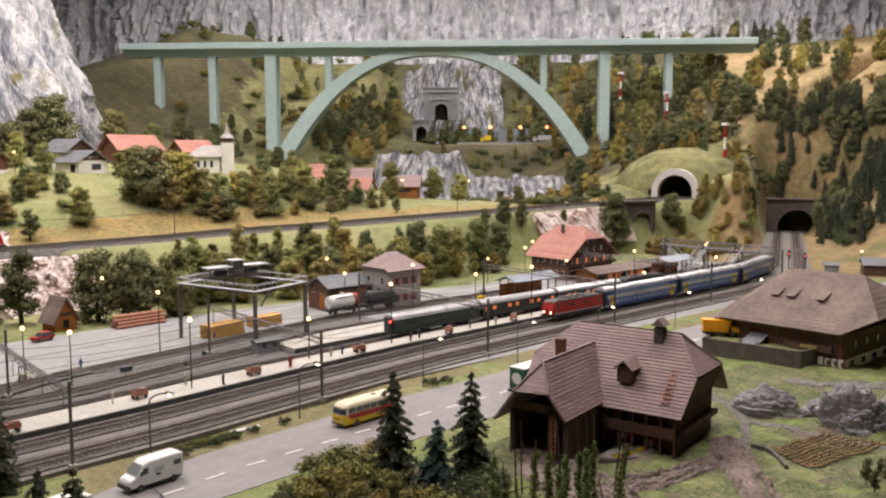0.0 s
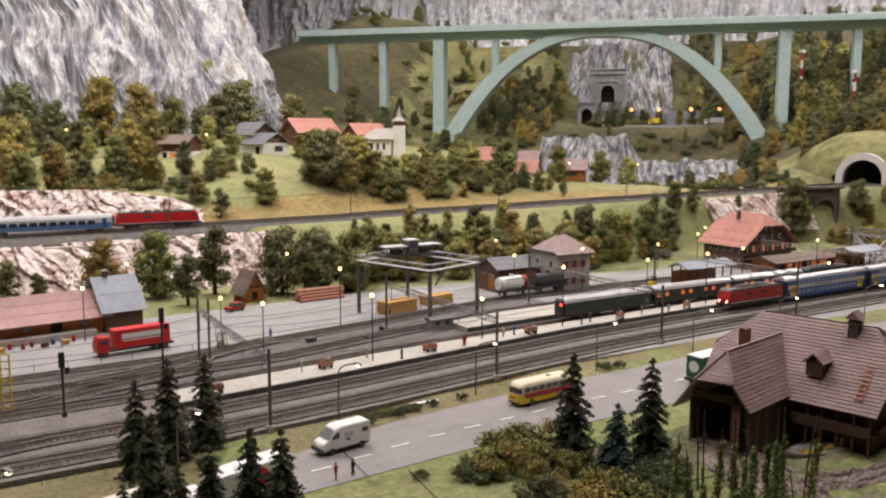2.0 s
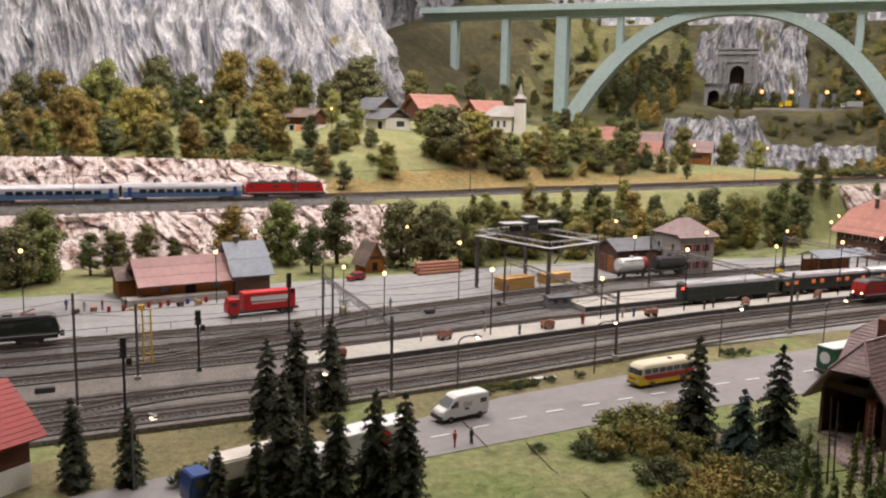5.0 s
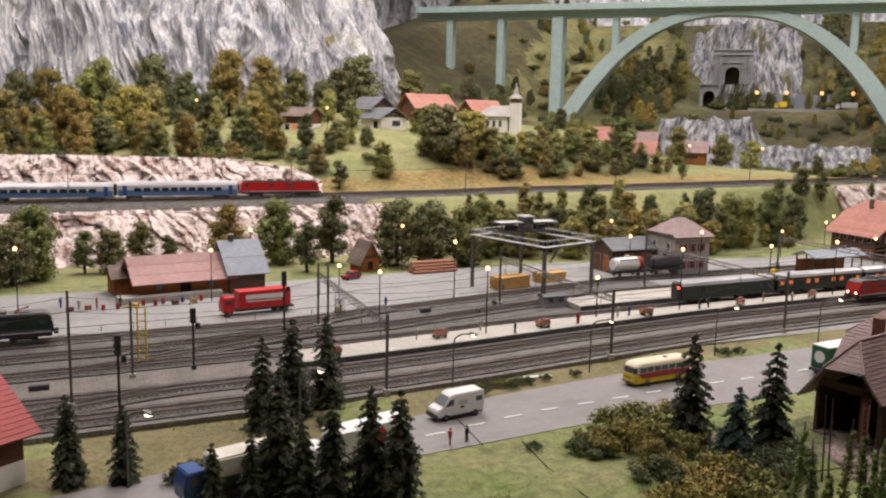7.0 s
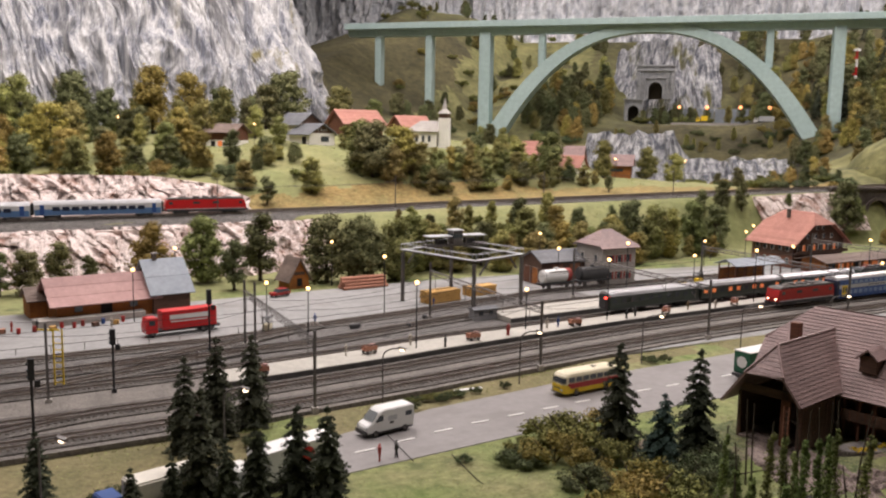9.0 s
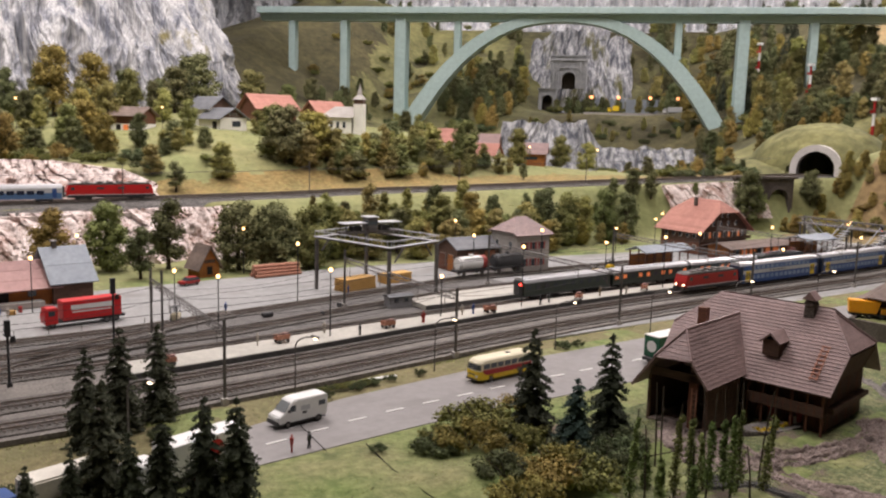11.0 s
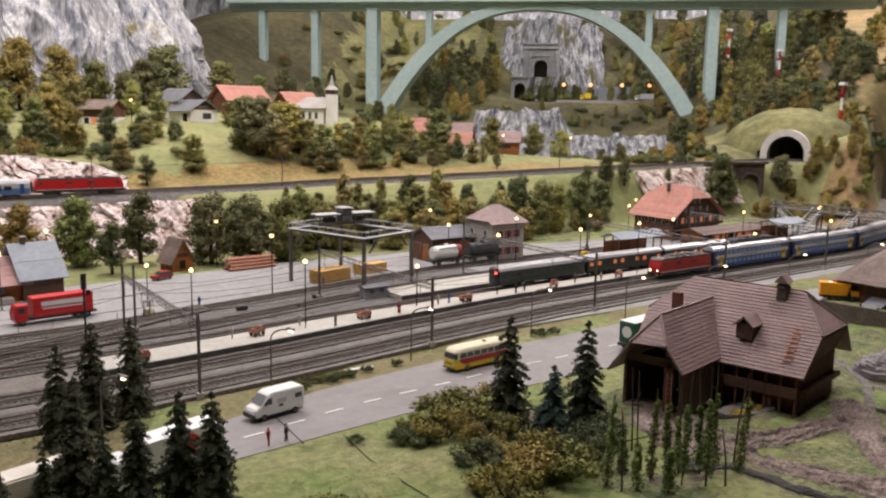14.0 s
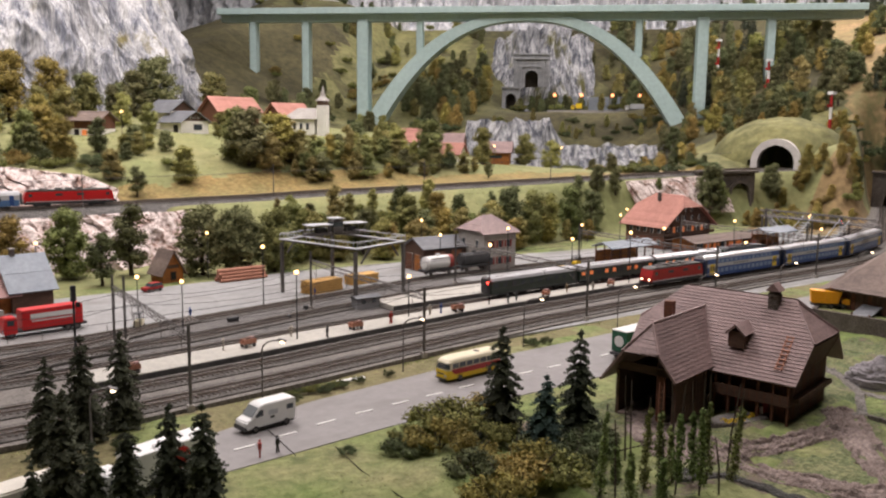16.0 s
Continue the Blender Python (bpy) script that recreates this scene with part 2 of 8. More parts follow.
LUMBER = mat("fresh_lumber", (0.60, 0.36, 0.12), (0.50, 0.29, 0.09), 70, 0.8, 0.3, grain=0.25)
LOG = mat("debarked_log", (0.42, 0.20, 0.13), (0.33, 0.15, 0.10), 70, 0.8, 0.3, grain=0.25)
STEEL = mat("grey_steel", (0.16, 0.15, 0.14), (0.11, 0.10, 0.095), 60, 0.6, 0.15, metal=0.3, grain=0.2)
PLASTER = mat("white_plaster", (0.80, 0.78, 0.72), (0.72, 0.70, 0.64), 40, 0.85, 0.2, grain=0.1, dist=0.0004)
GREY_PLASTER = mat("grey_plaster", (0.30, 0.30, 0.305), (0.24, 0.24, 0.245), 30, 0.85, 0.2, grain=0.15, dist=0.0004)
STONE_WALL = mat("dark_stone", (0.085, 0.07, 0.058), (0.13, 0.11, 0.095), 60, 0.9, 0.8, grain=0.5, dist=0.002)
PORTAL_STONE = mat("grey_masonry", (0.37, 0.375, 0.385), (0.26, 0.265, 0.275), 30, 0.9, 0.5, grain=0.25, dist=0.001)
CONCRETE = mat("concrete", (0.40, 0.375, 0.34), (0.32, 0.30, 0.275), 30, 0.85, 0.3, grain=0.2, dist=0.001)
# near-black plates painted as the shade inside open doorways
OPENING_SHADE = mat("opening_shade", (0.02, 0.018, 0.017), (0.012, 0.011, 0.010), 20, 0.95, 0.2)
WINDOW = glass("window_glass")
WARM_PANE = glow("lit_window", (0.9, 0.26, 0.08), 0.22)
SHUTTER_RED = mat("red_shutter", (0.30, 0.04, 0.03), (0.22, 0.03, 0.025), 80, 0.6, 0.1)
# dark brown shed panes with a faint added glow, no lamp behind them
BROWN_GLOW_PANE = glow("brown_glow_pane", (0.22, 0.085, 0.04), 0.05)
PALE_RING = mat("pale_tunnel_concrete", (0.58, 0.55, 0.52), (0.48, 0.455, 0.43), 30, 0.85, 0.3, grain=0.15, dist=0.001)

# ---- tools ----
K = 1 / 87          # the models are built to 1:87


def link(name, bm, material, parent=None, label="", smooth=False, scale=1.0):
    me = bpy.data.meshes.new(name)
    if scale != 1.0:
        bmesh.ops.scale(bm, vec=(scale,) * 3, verts=bm.verts)
    bm.normal_update()
    bm.to_mesh(me)
    bm.free()
    for m in material if isinstance(material, (list, tuple)) else (material,):
        me.materials.append(m)
    if smooth:
        me.polygons.foreach_set("use_smooth", [True] * len(me.polygons))
    ob = new(name, me)
    if parent:
        ob.parent = parent
    if label:
        ob["label"] = label
    return ob


def part(name, bm, material, parent, label="", smooth=False):
    """One mesh under a thing, drawn in metres of the full-size prototype."""
    return link(name, bm, material, parent, label, smooth, K)


def thing(name, x, y, z, rz, label, category, group="", kind=""):
    ob = new(name)
    ob.empty_display_size = 0.02
    ob.matrix_basis = pose(x, y, z, 0, 0, rz)
    return tagged(ob, label, category, group, kind)


def box(bm, x, y, z, sx, sy, sz, rz=0.0, rx=0.0, ry=0.0):
    """A box with its base centre at x, y, z."""
    m = pose(x, y, z, rx, ry, rz) @ Matrix.Translation((0, 0, sz / 2)) @ Matrix.Diagonal((sx, sy, sz, 1))
    return bmesh.ops.create_cube(bm, size=1, matrix=m)["verts"]


def rod(bm, p, q, r0, r1=None, seg=8, caps=True):
    p, q = Vector(p), Vector(q)
    d = q - p
    m = Matrix.Translation((p + q) / 2) @ d.to_track_quat("Z", "Y").to_matrix().to_4x4()
    return bmesh.ops.create_cone(bm, cap_ends=caps, segments=seg, radius1=r0, radius2=r0 if r1 is None else r1, depth=d.length, matrix=m)["verts"]


def ball(bm, x, y, z, r, sub=2, sz=1.0):
    return bmesh.ops.create_icosphere(bm, subdivisions=sub, radius=r, matrix=Matrix.Translation((x, y, z)) @ Matrix.Diagonal((1, 1, sz, 1)))["verts"]


def poly(bm, pts):
    return bm.faces.new([bm.verts.new(p) for p in pts])


def extrude(bm, pts, vec):
    """A prism: the outline pts (a planar polygon) pushed along vec."""
    a = [bm.verts.new(p) for p in pts]
    b = [bm.verts.new(Vector(p) + Vector(vec)) for p in pts]
    bm.faces.new(a[::-1])
    bm.faces.new(b)
    for i in range(len(a)):
        j = (i + 1) % len(a)
        bm.faces.new((a[i], a[j], b[j], b[i]))
    bmesh.ops.recalc_face_normals(bm, faces=bm.faces)


def slab(bm, pts, thick):
    """A plate of a given thickness under the planar outline pts."""
    n = (Vector(pts[1]) - Vector(pts[0])).cross(Vector(pts[2]) - Vector(pts[0])).normalized()
    if n.z < 0:
        n = -n
    extrude(bm, pts, -n * thick)


def sheet(name, xs, ys, height, material, smooth=True, choose=None):
    """A ground sheet over the grid xs, ys; choose(x, y) picks the slot of each face."""
    nx, ny = len(xs), len(ys)
    X, Y = np.meshgrid(xs, ys, indexing="ij")
    Z = np.vectorize(height)(X, Y)
    co = np.stack([X, Y, Z], -1).reshape(-1, 3)
    i = (np.arange(nx - 1)[:, None] * ny + np.arange(ny - 1)[None, :]).ravel()
    faces = np.stack([i, i + ny, i + ny + 1, i + 1], -1)
    me = bpy.data.meshes.new(name)
    me.from_pydata(co.tolist(), [], faces.tolist())
    for m in material if isinstance(material, (list, tuple)) else (material,):
        me.materials.append(m)
    if choose:
        c = co[faces].mean(1)
        me.polygons.foreach_set("material_index", [choose(*p) for p in c.tolist()])
    me.polygons.foreach_set("use_smooth", [smooth] * len(me.polygons))
    return new(name, me)


def step(a, b, v):
    t = min(1.0, max(0.0, (v - a) / (b - a)))
    return t * t * (3 - 2 * t)


def fbm(x, y, z=0.0, octaves=4):
    return noise.fractal(Vector((x, y, z)), 1.0, 2.0, octaves)


def at_pq(p, q):
    """From depth p and breadth q, across the valley, to x and y along and across the tracks."""
    return -0.73 + (p + q) * 0.70711, -1.04 + (p - q) * 0.70711


def to_pq(x, y):
    return ((x + 0.73) + (y + 1.04)) * 0.70711, ((x + 0.73) - (y + 1.04)) * 0.70711

# ---- the lie of the land ----
def track_y(k, x):
    """Middle of the station tracks, 1 nearest the road."""
    y2 = float(np.interp(x, (-2.6, -1.2, -0.8, -0.5, -0.2, 0.0, 0.3, 0.6, 1.0, 1.4, 1.6, 1.8, 2.0, 2.2, 2.85, 3.3), (0.03, 0.05, 0.058, 0.066, 0.097, 0.125, 0.160, 0.176, 0.185, 0.19, 0.21, 0.26, 0.34, 0.44, 0.77, 1.0)))
    if k == 1:
        return y2 - 0.078 - 0.008 * step(1.6, 2.0, x)
    if k == 2:
        return y2
    if k == 3:
        return y2 + float(np.interp(x, (-2.6, -0.5, -0.1, 0.3, 1.4, 1.9), (0.125, 0.125, 0.128, 0.108, 0.09, 0.04)))
    if k == 4:
        return float(np.interp(x, (-2.6, -0.9, -0.5, -0.25, 0.0, 0.3, 0.8, 1.6, 2.0, 2.4), (0.27, 0.28, 0.285, 0.30, 0.36, 0.42, 0.44, 0.44, 0.46, 0.60)))
    return float(np.interp(x, (-2.6, -0.9, -0.4, 0.0, 0.4, 1.0), (0.36, 0.365, 0.385, 0.46, 0.548, 0.555)))


def upper_y(x):
    return float(np.interp(x, (-3.0, -0.73, 0.52, 1.4, 2.4, 4.0), (1.42, 1.34, 1.28, 1.17, 1.0, 0.8)))


def upper_z(x):
    return float(np.interp(x, (-3.0, -0.73, -0.3, 0.0, 0.3, 0.52, 0.8, 1.4, 2.3, 4.0), (0.11, 0.121, 0.124, 0.130, 0.134, 0.141, 0.146, 0.162, 0.186, 0.19)))


def road_far(x):
    return float(np.interp(x, (-1.0, -0.45, -0.25, 0.0, 0.4, 1.2, 2.2), (-0.26, -0.15, -0.092, -0.06, -0.045, -0.05, -0.06)))


def road_near(x):
    return float(np.interp(x, (-1.0, -0.45, -0.2, 0.4, 1.2, 2.2), (-0.36, -0.245, -0.222, -0.215, -0.17, -0.16)))


VALLEY_Q = (-3.2, -2.25, -1.85, -1.45, -0.9, -0.4, 0.2, 0.7, 1.2, 2.0, 3.2)
VALLEY = (
    ((1.5, 0.2), (2.0, 0.25), (2.5, 0.33), (3.5, 0.5), (6.0, 0.9), (8.0, 1.2)),
    ((1.8, 0.2), (2.1, 0.225), (2.6, 0.30), (3.2, 0.40), (4.2, 0.56), (5.1, 0.84), (5.8, 1.08), (6.5, 1.32)),
    ((1.8, 0.2), (2.2, 0.225), (2.6, 0.305), (3.1, 0.355), (4.0, 0.43), (4.9, 0.53), (5.3, 0.62), (6.0, 1.02), (6.6, 1.27), (7.0, 1.30)),
    ((2.0, 0.17), (2.4, 0.225), (2.8, 0.318), (3.4, 0.37), (4.2, 0.36), (5.2, 0.37), (6.0, 0.68), (7.0, 1.1)),
    ((2.2, 0.17), (2.6, 0.21), (3.1, 0.312), (3.6, 0.32), (4.4, 0.265), (5.0, 0.28), (6.0, 0.68), (7.0, 1.1)),
    ((2.6, 0.17), (3.0, 0.185), (3.5, 0.198), (4.0, 0.17), (4.4, 0.12), (4.88, 0.14), (4.98, 0.33), (5.5, 0.43), (5.9, 0.44), (6.2, 0.62), (7.0, 1.1)),
    ((3.0, 0.19), (3.5, 0.17), (4.4, 0.08), (4.88, 0.08), (4.98, 0.24), (5.3, 0.34), (5.55, 0.44), (6.0, 0.45), (6.3, 0.62), (7.0, 1.1)),
    ((3.4, 0.22), (4.0, 0.28), (4.7, 0.35), (5.3, 0.45), (6.0, 0.62), (7.0, 1.1)),
    ((3.3, 0.22), (3.7, 0.33), (4.3, 0.42), (5.0, 0.68), (6.0, 0.95), (7.0, 1.2)),
    ((3.0, 0.12), (3.5, 0.22), (4.2, 0.57), (4.7, 0.85), (5.5, 1.0), (7.0, 1.2)),
    ((2.6, 0.06), (3.2, 0.25), (4.2, 0.7), (5.0, 1.0), (7.0, 1.3)),
)


def valley(x, y):
    p, q = to_pq(x, y)
    zs = [float(np.interp(p, [a for a, _ in prof], [b for _, b in prof])) for prof in VALLEY]
    return float(np.interp(q, VALLEY_Q, zs)) + 0.012 * fbm(x * 4, y * 4)


def land(x, y):
    """Height of the ground."""
    yu, zu = upper_y(x), upper_z(x)
    foot = yu - float(np.interp(x, (-3, 0.0, 0.2, 1.0, 1.3), (0.12, 0.12, 0.42, 0.40, 0.2)))
    z = zu * step(foot, yu - 0.075, y)
    if y < foot:
        bump = step(road_near(x) - 0.02, road_near(x) - 0.12, y) * 0.012 * fbm(x * 7, y * 7, 3.0)
        z += bump
    w = float(np.interp(x, (-3, -0.2, 0.1, 1.2, 2.0), (0.10, 0.13, 0.25, 0.3, 0.25)))
    start = yu + float(np.interp(x, (-3, -0.1, 0.15), (0.17, 0.17, 0.07)))
    back = step(start, start + w, y)
    z = z + (valley(x, y) - z) * back
    yc = track_y(2, x) - 0.045
    cor = (1 - step(0.10, 0.20, abs(y - yc))) * (1 - step(3.36, 3.5, x)) * step(2.0, 2.3, x)
    z *= 1 - cor
    hill = max(step(2.28, 2.5, x) * step(0.10, 0.22, y - yc), step(2.2, 2.8, x) * step(0.14, 0.5, yc - y), step(3.34, 3.5, x)) * (1 - back)
    if hill > 0:
        z = z + (max(valley(x, y), 0.17) - z) * hill
    if 2.25 < x < 2.8 and abs(y - upper_y(x)) < 0.12:
        z = min(z, zu)
    if y < 0.1:
        z += 0.0042 * step(track_y(1, x) - 0.038, track_y(1, x) - 0.052, y)
    return z - 0.004


fine_x = np.concatenate([np.arange(-2.6, -0.4, 0.03), np.arange(-0.4, 0.8, 0.012), np.arange(0.8, 2.2, 0.02), np.arange(2.2, 6.6, 0.05)])
fine_y = np.concatenate([np.arange(-0.86, -0.2, 0.012), np.arange(-0.2, 0.8, 0.03), np.arange(0.8, 1.8, 0.016), np.arange(1.8, 6.6, 0.05)])


def ground_slot(x, y, z):
    p, q = to_pq(x, y)
    if y < 0.85 and x < 1.95:
        if (road_far(x) - 0.01 < y < 0.2 and fbm(x * 8, y * 8, 2.0) > -0.4 + 0.45 * step(0.0, 0.9, x)) or (x < -0.58 and y < -0.2 and fbm(x * 8, y * 8, 2.0) > -0.15):
            return 8
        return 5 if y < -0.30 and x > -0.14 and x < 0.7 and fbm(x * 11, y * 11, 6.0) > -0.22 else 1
    d = y - upper_y(x)
    if 0.06 < d < (0.22 + 0.07 * fbm(x * 6, y * 6)) and x > -0.05 and x < 2.2 and fbm(x * 5, 3.0) > -0.6:
        return 4
    if (x > 2.6 and y < 2.2 and q > 1.25) or (x > 1.95 and y < 0.8):
        return 3
    if p > 3.6 and q < -1.72 + 0.12 * fbm(x * 3, y * 3) and p < 6.2:
        return 6
    if p > 4.5 and -1.7 < q < -0.85 and fbm(x * 2.5, y * 2.5, 8.0) > -0.2:
        return 7
    if 1.85 < x < 3.2 and y > 1.02 and q < 1.3 and p < 4.4:
        return 7
    if p > 4.6 and q > -0.45:
        return 6 if fbm(x * 2.5, y * 2.5, 4.0) > -0.25 else 2
    if (p > 3.5 and q < -1.35 and p < 6.0) or p > 4.45 + 0.2 * fbm(x * 3, y * 3) or (p > 3.75 and q > 0.55 and fbm(x * 2, y * 2) > -0.2):
        return 2
    return 0


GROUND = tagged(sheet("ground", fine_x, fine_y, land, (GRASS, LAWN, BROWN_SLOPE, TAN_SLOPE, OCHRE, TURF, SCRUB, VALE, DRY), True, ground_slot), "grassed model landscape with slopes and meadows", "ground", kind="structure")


def strip(name, xs, y0, y1, z, material, label, category="ground", thick=0.006):
    """A level strip along the tracks between the lines y0(x) and y1(x)."""
    bm = bmesh.new()
    rows = []
    for x in xs:
        zz = z(x) if callable(z) else z
        rows.append([bm.verts.new((x, yy, zz + dz)) for yy, dz in ((y0(x), -thick), (y0(x), 0), (y1(x), 0), (y1(x), -thick))])
    for a, b in zip(rows, rows[1:]):
        for i in range(3):
            bm.faces.new((a[i], b[i], b[i + 1], a[i + 1]))
    return tagged(link(name, bm, material), label, category, kind="structure")


ALONG = np.arange(-2.6, 3.3, 0.05)
strip("yard", np.arange(-2.6, 2.0, 0.05), lambda x: 0.03, lambda x: 0.78 + 0.03 * math.sin(x * 3) - 0.08 * step(0.1, 1.0, x), 0.0005, YARD, "grey paved freight yard beside the tracks", "yard")
strip("track_bed", ALONG, lambda x: track_y(1, x) - 0.038, lambda x: max(track_y(3, x), track_y(2, x)) + 0.034, 0.0035, GRAVEL, "pale gravel strip under the station tracks", "track bed")


strip("road", np.arange(-1.0, 2.2, 0.04), road_near, road_far, 0.001, ASPHALT, "smooth grey two-lane road with a dashed line", "road", 0.008)
for k in range(-11, 20):
    x = -0.262 + 0.0555 * k
    bm = bmesh.new()
    yy = (road_near(x) + road_far(x)) / 2 - 0.008
    box(bm, 0, 0, 0, 0.025, 0.0028, 0.0012)
    ob = tagged(link("road_marking", bm, WHITE_LINE), "white painted dash on the road", "road marking", "road dashes", "structure")
    ob.matrix_basis = pose(x, yy, 0.0006, 0, 0, math.degrees(math.atan2(road_near(x + 0.05) - road_near(x), 0.05)))

strip("siding_bed", np.arange(-2.6, 0.5, 0.05), lambda x: track_y(3, x) + 0.030, lambda x: track_y(5, x) + 0.030 - 0.05 * step(0.1, 0.45, x), 0.0019, BENCH, "grey gravel between the yard sidings", "track bed", 0.002)


def railway(name, xs, yf, zf, label, gauge=0.0165, first=0):
    """A bed of dark ballast with sleepers and two rails."""
    xs = list(xs)
    bed = strip("track_ballast", xs, lambda x: yf(x) - 0.027, lambda x: yf(x) + 0.027, lambda x: zf(x) + 0.0052, BALLAST, "dark stone ballast under a model track", "ballast", 0.006)
    root = thing(name, 0, 0, 0, 0, label, "railway track", "tracks", "structure")
    for side in (-1, 1):
        bm = bmesh.new()
        rows = []
        for x in np.arange(xs[0], xs[-1], 0.03):
            y, z = yf(x) + side * gauge / 2, zf(x) + 0.0062
            rows.append([bm.verts.new((x, y + dy, z + dz)) for dy, dz in ((-0.0006, 0), (-0.0005, 0.0022), (0.0005, 0.0022), (0.0006, 0))])
        for a, b in zip(rows, rows[1:]):
            for i in range(3):
                bm.faces.new((a[i], b[i], b[i + 1], a[i + 1]))
        link("rail", bm, RAIL, root)
    bm = bmesh.new()
    for x in np.arange(xs[0], xs[-1], 0.0075):
        box(bm, x, yf(x), zf(x) + 0.0046, 0.0028, 0.03, 0.0018)
    tagged(link("sleepers", bm, SLEEPER, root), kind="stuff")
    return root


for k in (1, 2, 3):
    railway("railway_track", ALONG if k < 3 else np.arange(-2.6, 1.9, 0.05), lambda x, k=k: track_y(k, x), lambda x: 0.0, "station track with steel rails on dark ballast")
railway("railway_track", np.arange(-2.6, 2.3, 0.05), lambda x: track_y(4, x), lambda x: -0.001, "siding with steel rails on dark ballast")
railway("railway_track", np.arange(-2.6, 1.0, 0.05), lambda x: track_y(5, x), lambda x: -0.002, "yard siding with steel rails on dark ballast")
def crossover(xa, ka, xb, kb):
    xs = np.linspace(xa, xb, 14)
    def yf(x):
        f = step(xa, xb, x)
        return track_y(ka, x) * (1 - f) + track_y(kb, x) * f
    return xs, yf


for xa, ka, xb, kb in ((-0.78, 3, -0.36, 4), (-0.62, 4, -0.2, 5), (-1.2, 2, -0.85, 3), (-0.95, 1, -0.6, 2)):
    xs, yf = crossover(xa, ka, xb, kb)
    railway("crossover_track", xs, yf, lambda x: 0.0004, "crossing track between two lines with steel rails")
UP = np.arange(-2.6, 2.45, 0.05)
bm = bmesh.new()
rows = []
for x in UP:
    x = float(x)
    edge, k = upper_y(x) - 0.069, 1 - 0.75 * step(0.2, 0.8, x)
    rows.append([bm.verts.new((x, edge - dy + 0.002 * fbm(x * 40, dz * 300, 3.0, 2), upper_z(x) + 0.0012 - dz)) for dy, dz in ((0, 0), (0.010 * k, 0.008 * k), (0.019 * k, 0.017 * k), (0.022 * k, 0.024 * k))])
for a, b in zip(rows, rows[1:]):
    for i in range(3):
        bm.faces.new((a[i], a[i + 1], b[i + 1], b[i]))
tagged(link("ballast_shoulder", bm, BENCH), "grey ballast shoulder of the upper line", "track bed", kind="structure")
strip("stone_coping", np.arange(-2.6, 0.4, 0.05), lambda x: upper_y(x) - 0.110, lambda x: upper_y(x) - 0.088, lambda x: upper_z(x) - 0.020, PINK_ROCK, "pale stone ledge below the upper line", "coping", 0.012)
strip("upper_track_bed", UP, lambda x: upper_y(x) - 0.07, lambda x: upper_y(x) + 0.075, lambda x: upper_z(x) + 0.001, BENCH, "dark gravel bench of the upper line", "track bed")
for dy in (-0.026, 0.03):
    railway("railway_track", UP, lambda x, dy=dy: upper_y(x) + dy, lambda x: upper_z(x) - 0.002, "upper line track along the hillside")

# platforms
def platform(name, x0, x1, y0, y1, z, label):
    root = thing(name, 0, 0, 0, 0, label, "platform", "", "structure")
    bm = bmesh.new()
    rows = []
    for x in np.arange(x0, x1, 0.05):
        rows.append([bm.verts.new((x, yy, zz)) for yy, zz in ((y0(x) + 0.002, 0.003), (y0(x) + 0.002, z), (y1(x) - 0.002, z), (y1(x) - 0.002, 0.003))])
    for a, b in zip(rows, rows[1:]):
        for i in range(3):
            bm.faces.new((a[i], b[i], b[i + 1], a[i + 1]))
    bm.faces.new(rows[0])
    bm.faces.new(rows[-1][::-1])
    link("platform_top", bm, PLATFORM, root)
    for f, s in ((y0, -1), (y1, 1)):
        bm = bmesh.new()
        rows = []
        for x in np.arange(x0, x1, 0.05):
            a, b = f(x), f(x) + 0.0019 * -s
            rows.append([bm.verts.new((x, yy, zz)) for yy, zz in ((a, 0.002), (a, z - 0.001), (b, z - 0.001), (b, 0.002))])
        for a, b in zip(rows, rows[1:]):
            for i in range(3):
                bm.faces.new((a[i], b[i], b[i + 1], a[i + 1]))
        link("platform_edge", bm, KERB, root, "dark platform edge")


platform("platform_1", -0.47, 1.68, lambda x: track_y(2, x) + 0.03, lambda x: track_y(3, x) - 0.030, 0.0125, "pale long island platform between the tracks")
platform("platform_2", 0.13, 1.75, lambda x: track_y(3, x) + 0.034, lambda x: min(track_y(4, x) - 0.027, track_y(3, x) + 0.12), 0.0125, "pale second platform beside the station")

# ---- the arched motorway bridge ----
bridge = thing("arch_bridge", *at_pq(5.15, -0.32), 0.0, -45, "pale green concrete arch bridge over the valley", "bridge")
BQ0 = -0.32                       # middle of the arch along the bridge


def bq(q):
    return q - BQ0


bm = bmesh.new()
box(bm, (-2.17 + 1.5) / 2 - BQ0, 0, 0.984, 3.67, 0.20, 0.018)
link("deck", bm, BRIDGE, bridge)
for s in (-1, 1):
    bm = bmesh.new()
    box(bm, (-2.17 + 1.5) / 2 - BQ0, s * 0.1065, 0.983, 3.67, 0.012, 0.036)
    bmesh.ops.bevel(bm, geom=bm.edges[:], offset=0.002, segments=1, affect="EDGES")
    link("parapet", bm, BRIDGE, bridge)
bm = bmesh.new()
extrude(bm, [(bq(-2.17), -0.035, 0.948), (bq(-2.17), 0.035, 0.948), (bq(-2.17), 0.050, 0.9835), (bq(-2.17), -0.050, 0.9835)], (3.67, 0, 0))
link("box_girder", bm, BRIDGE, bridge)
bm = bmesh.new()
rows = []
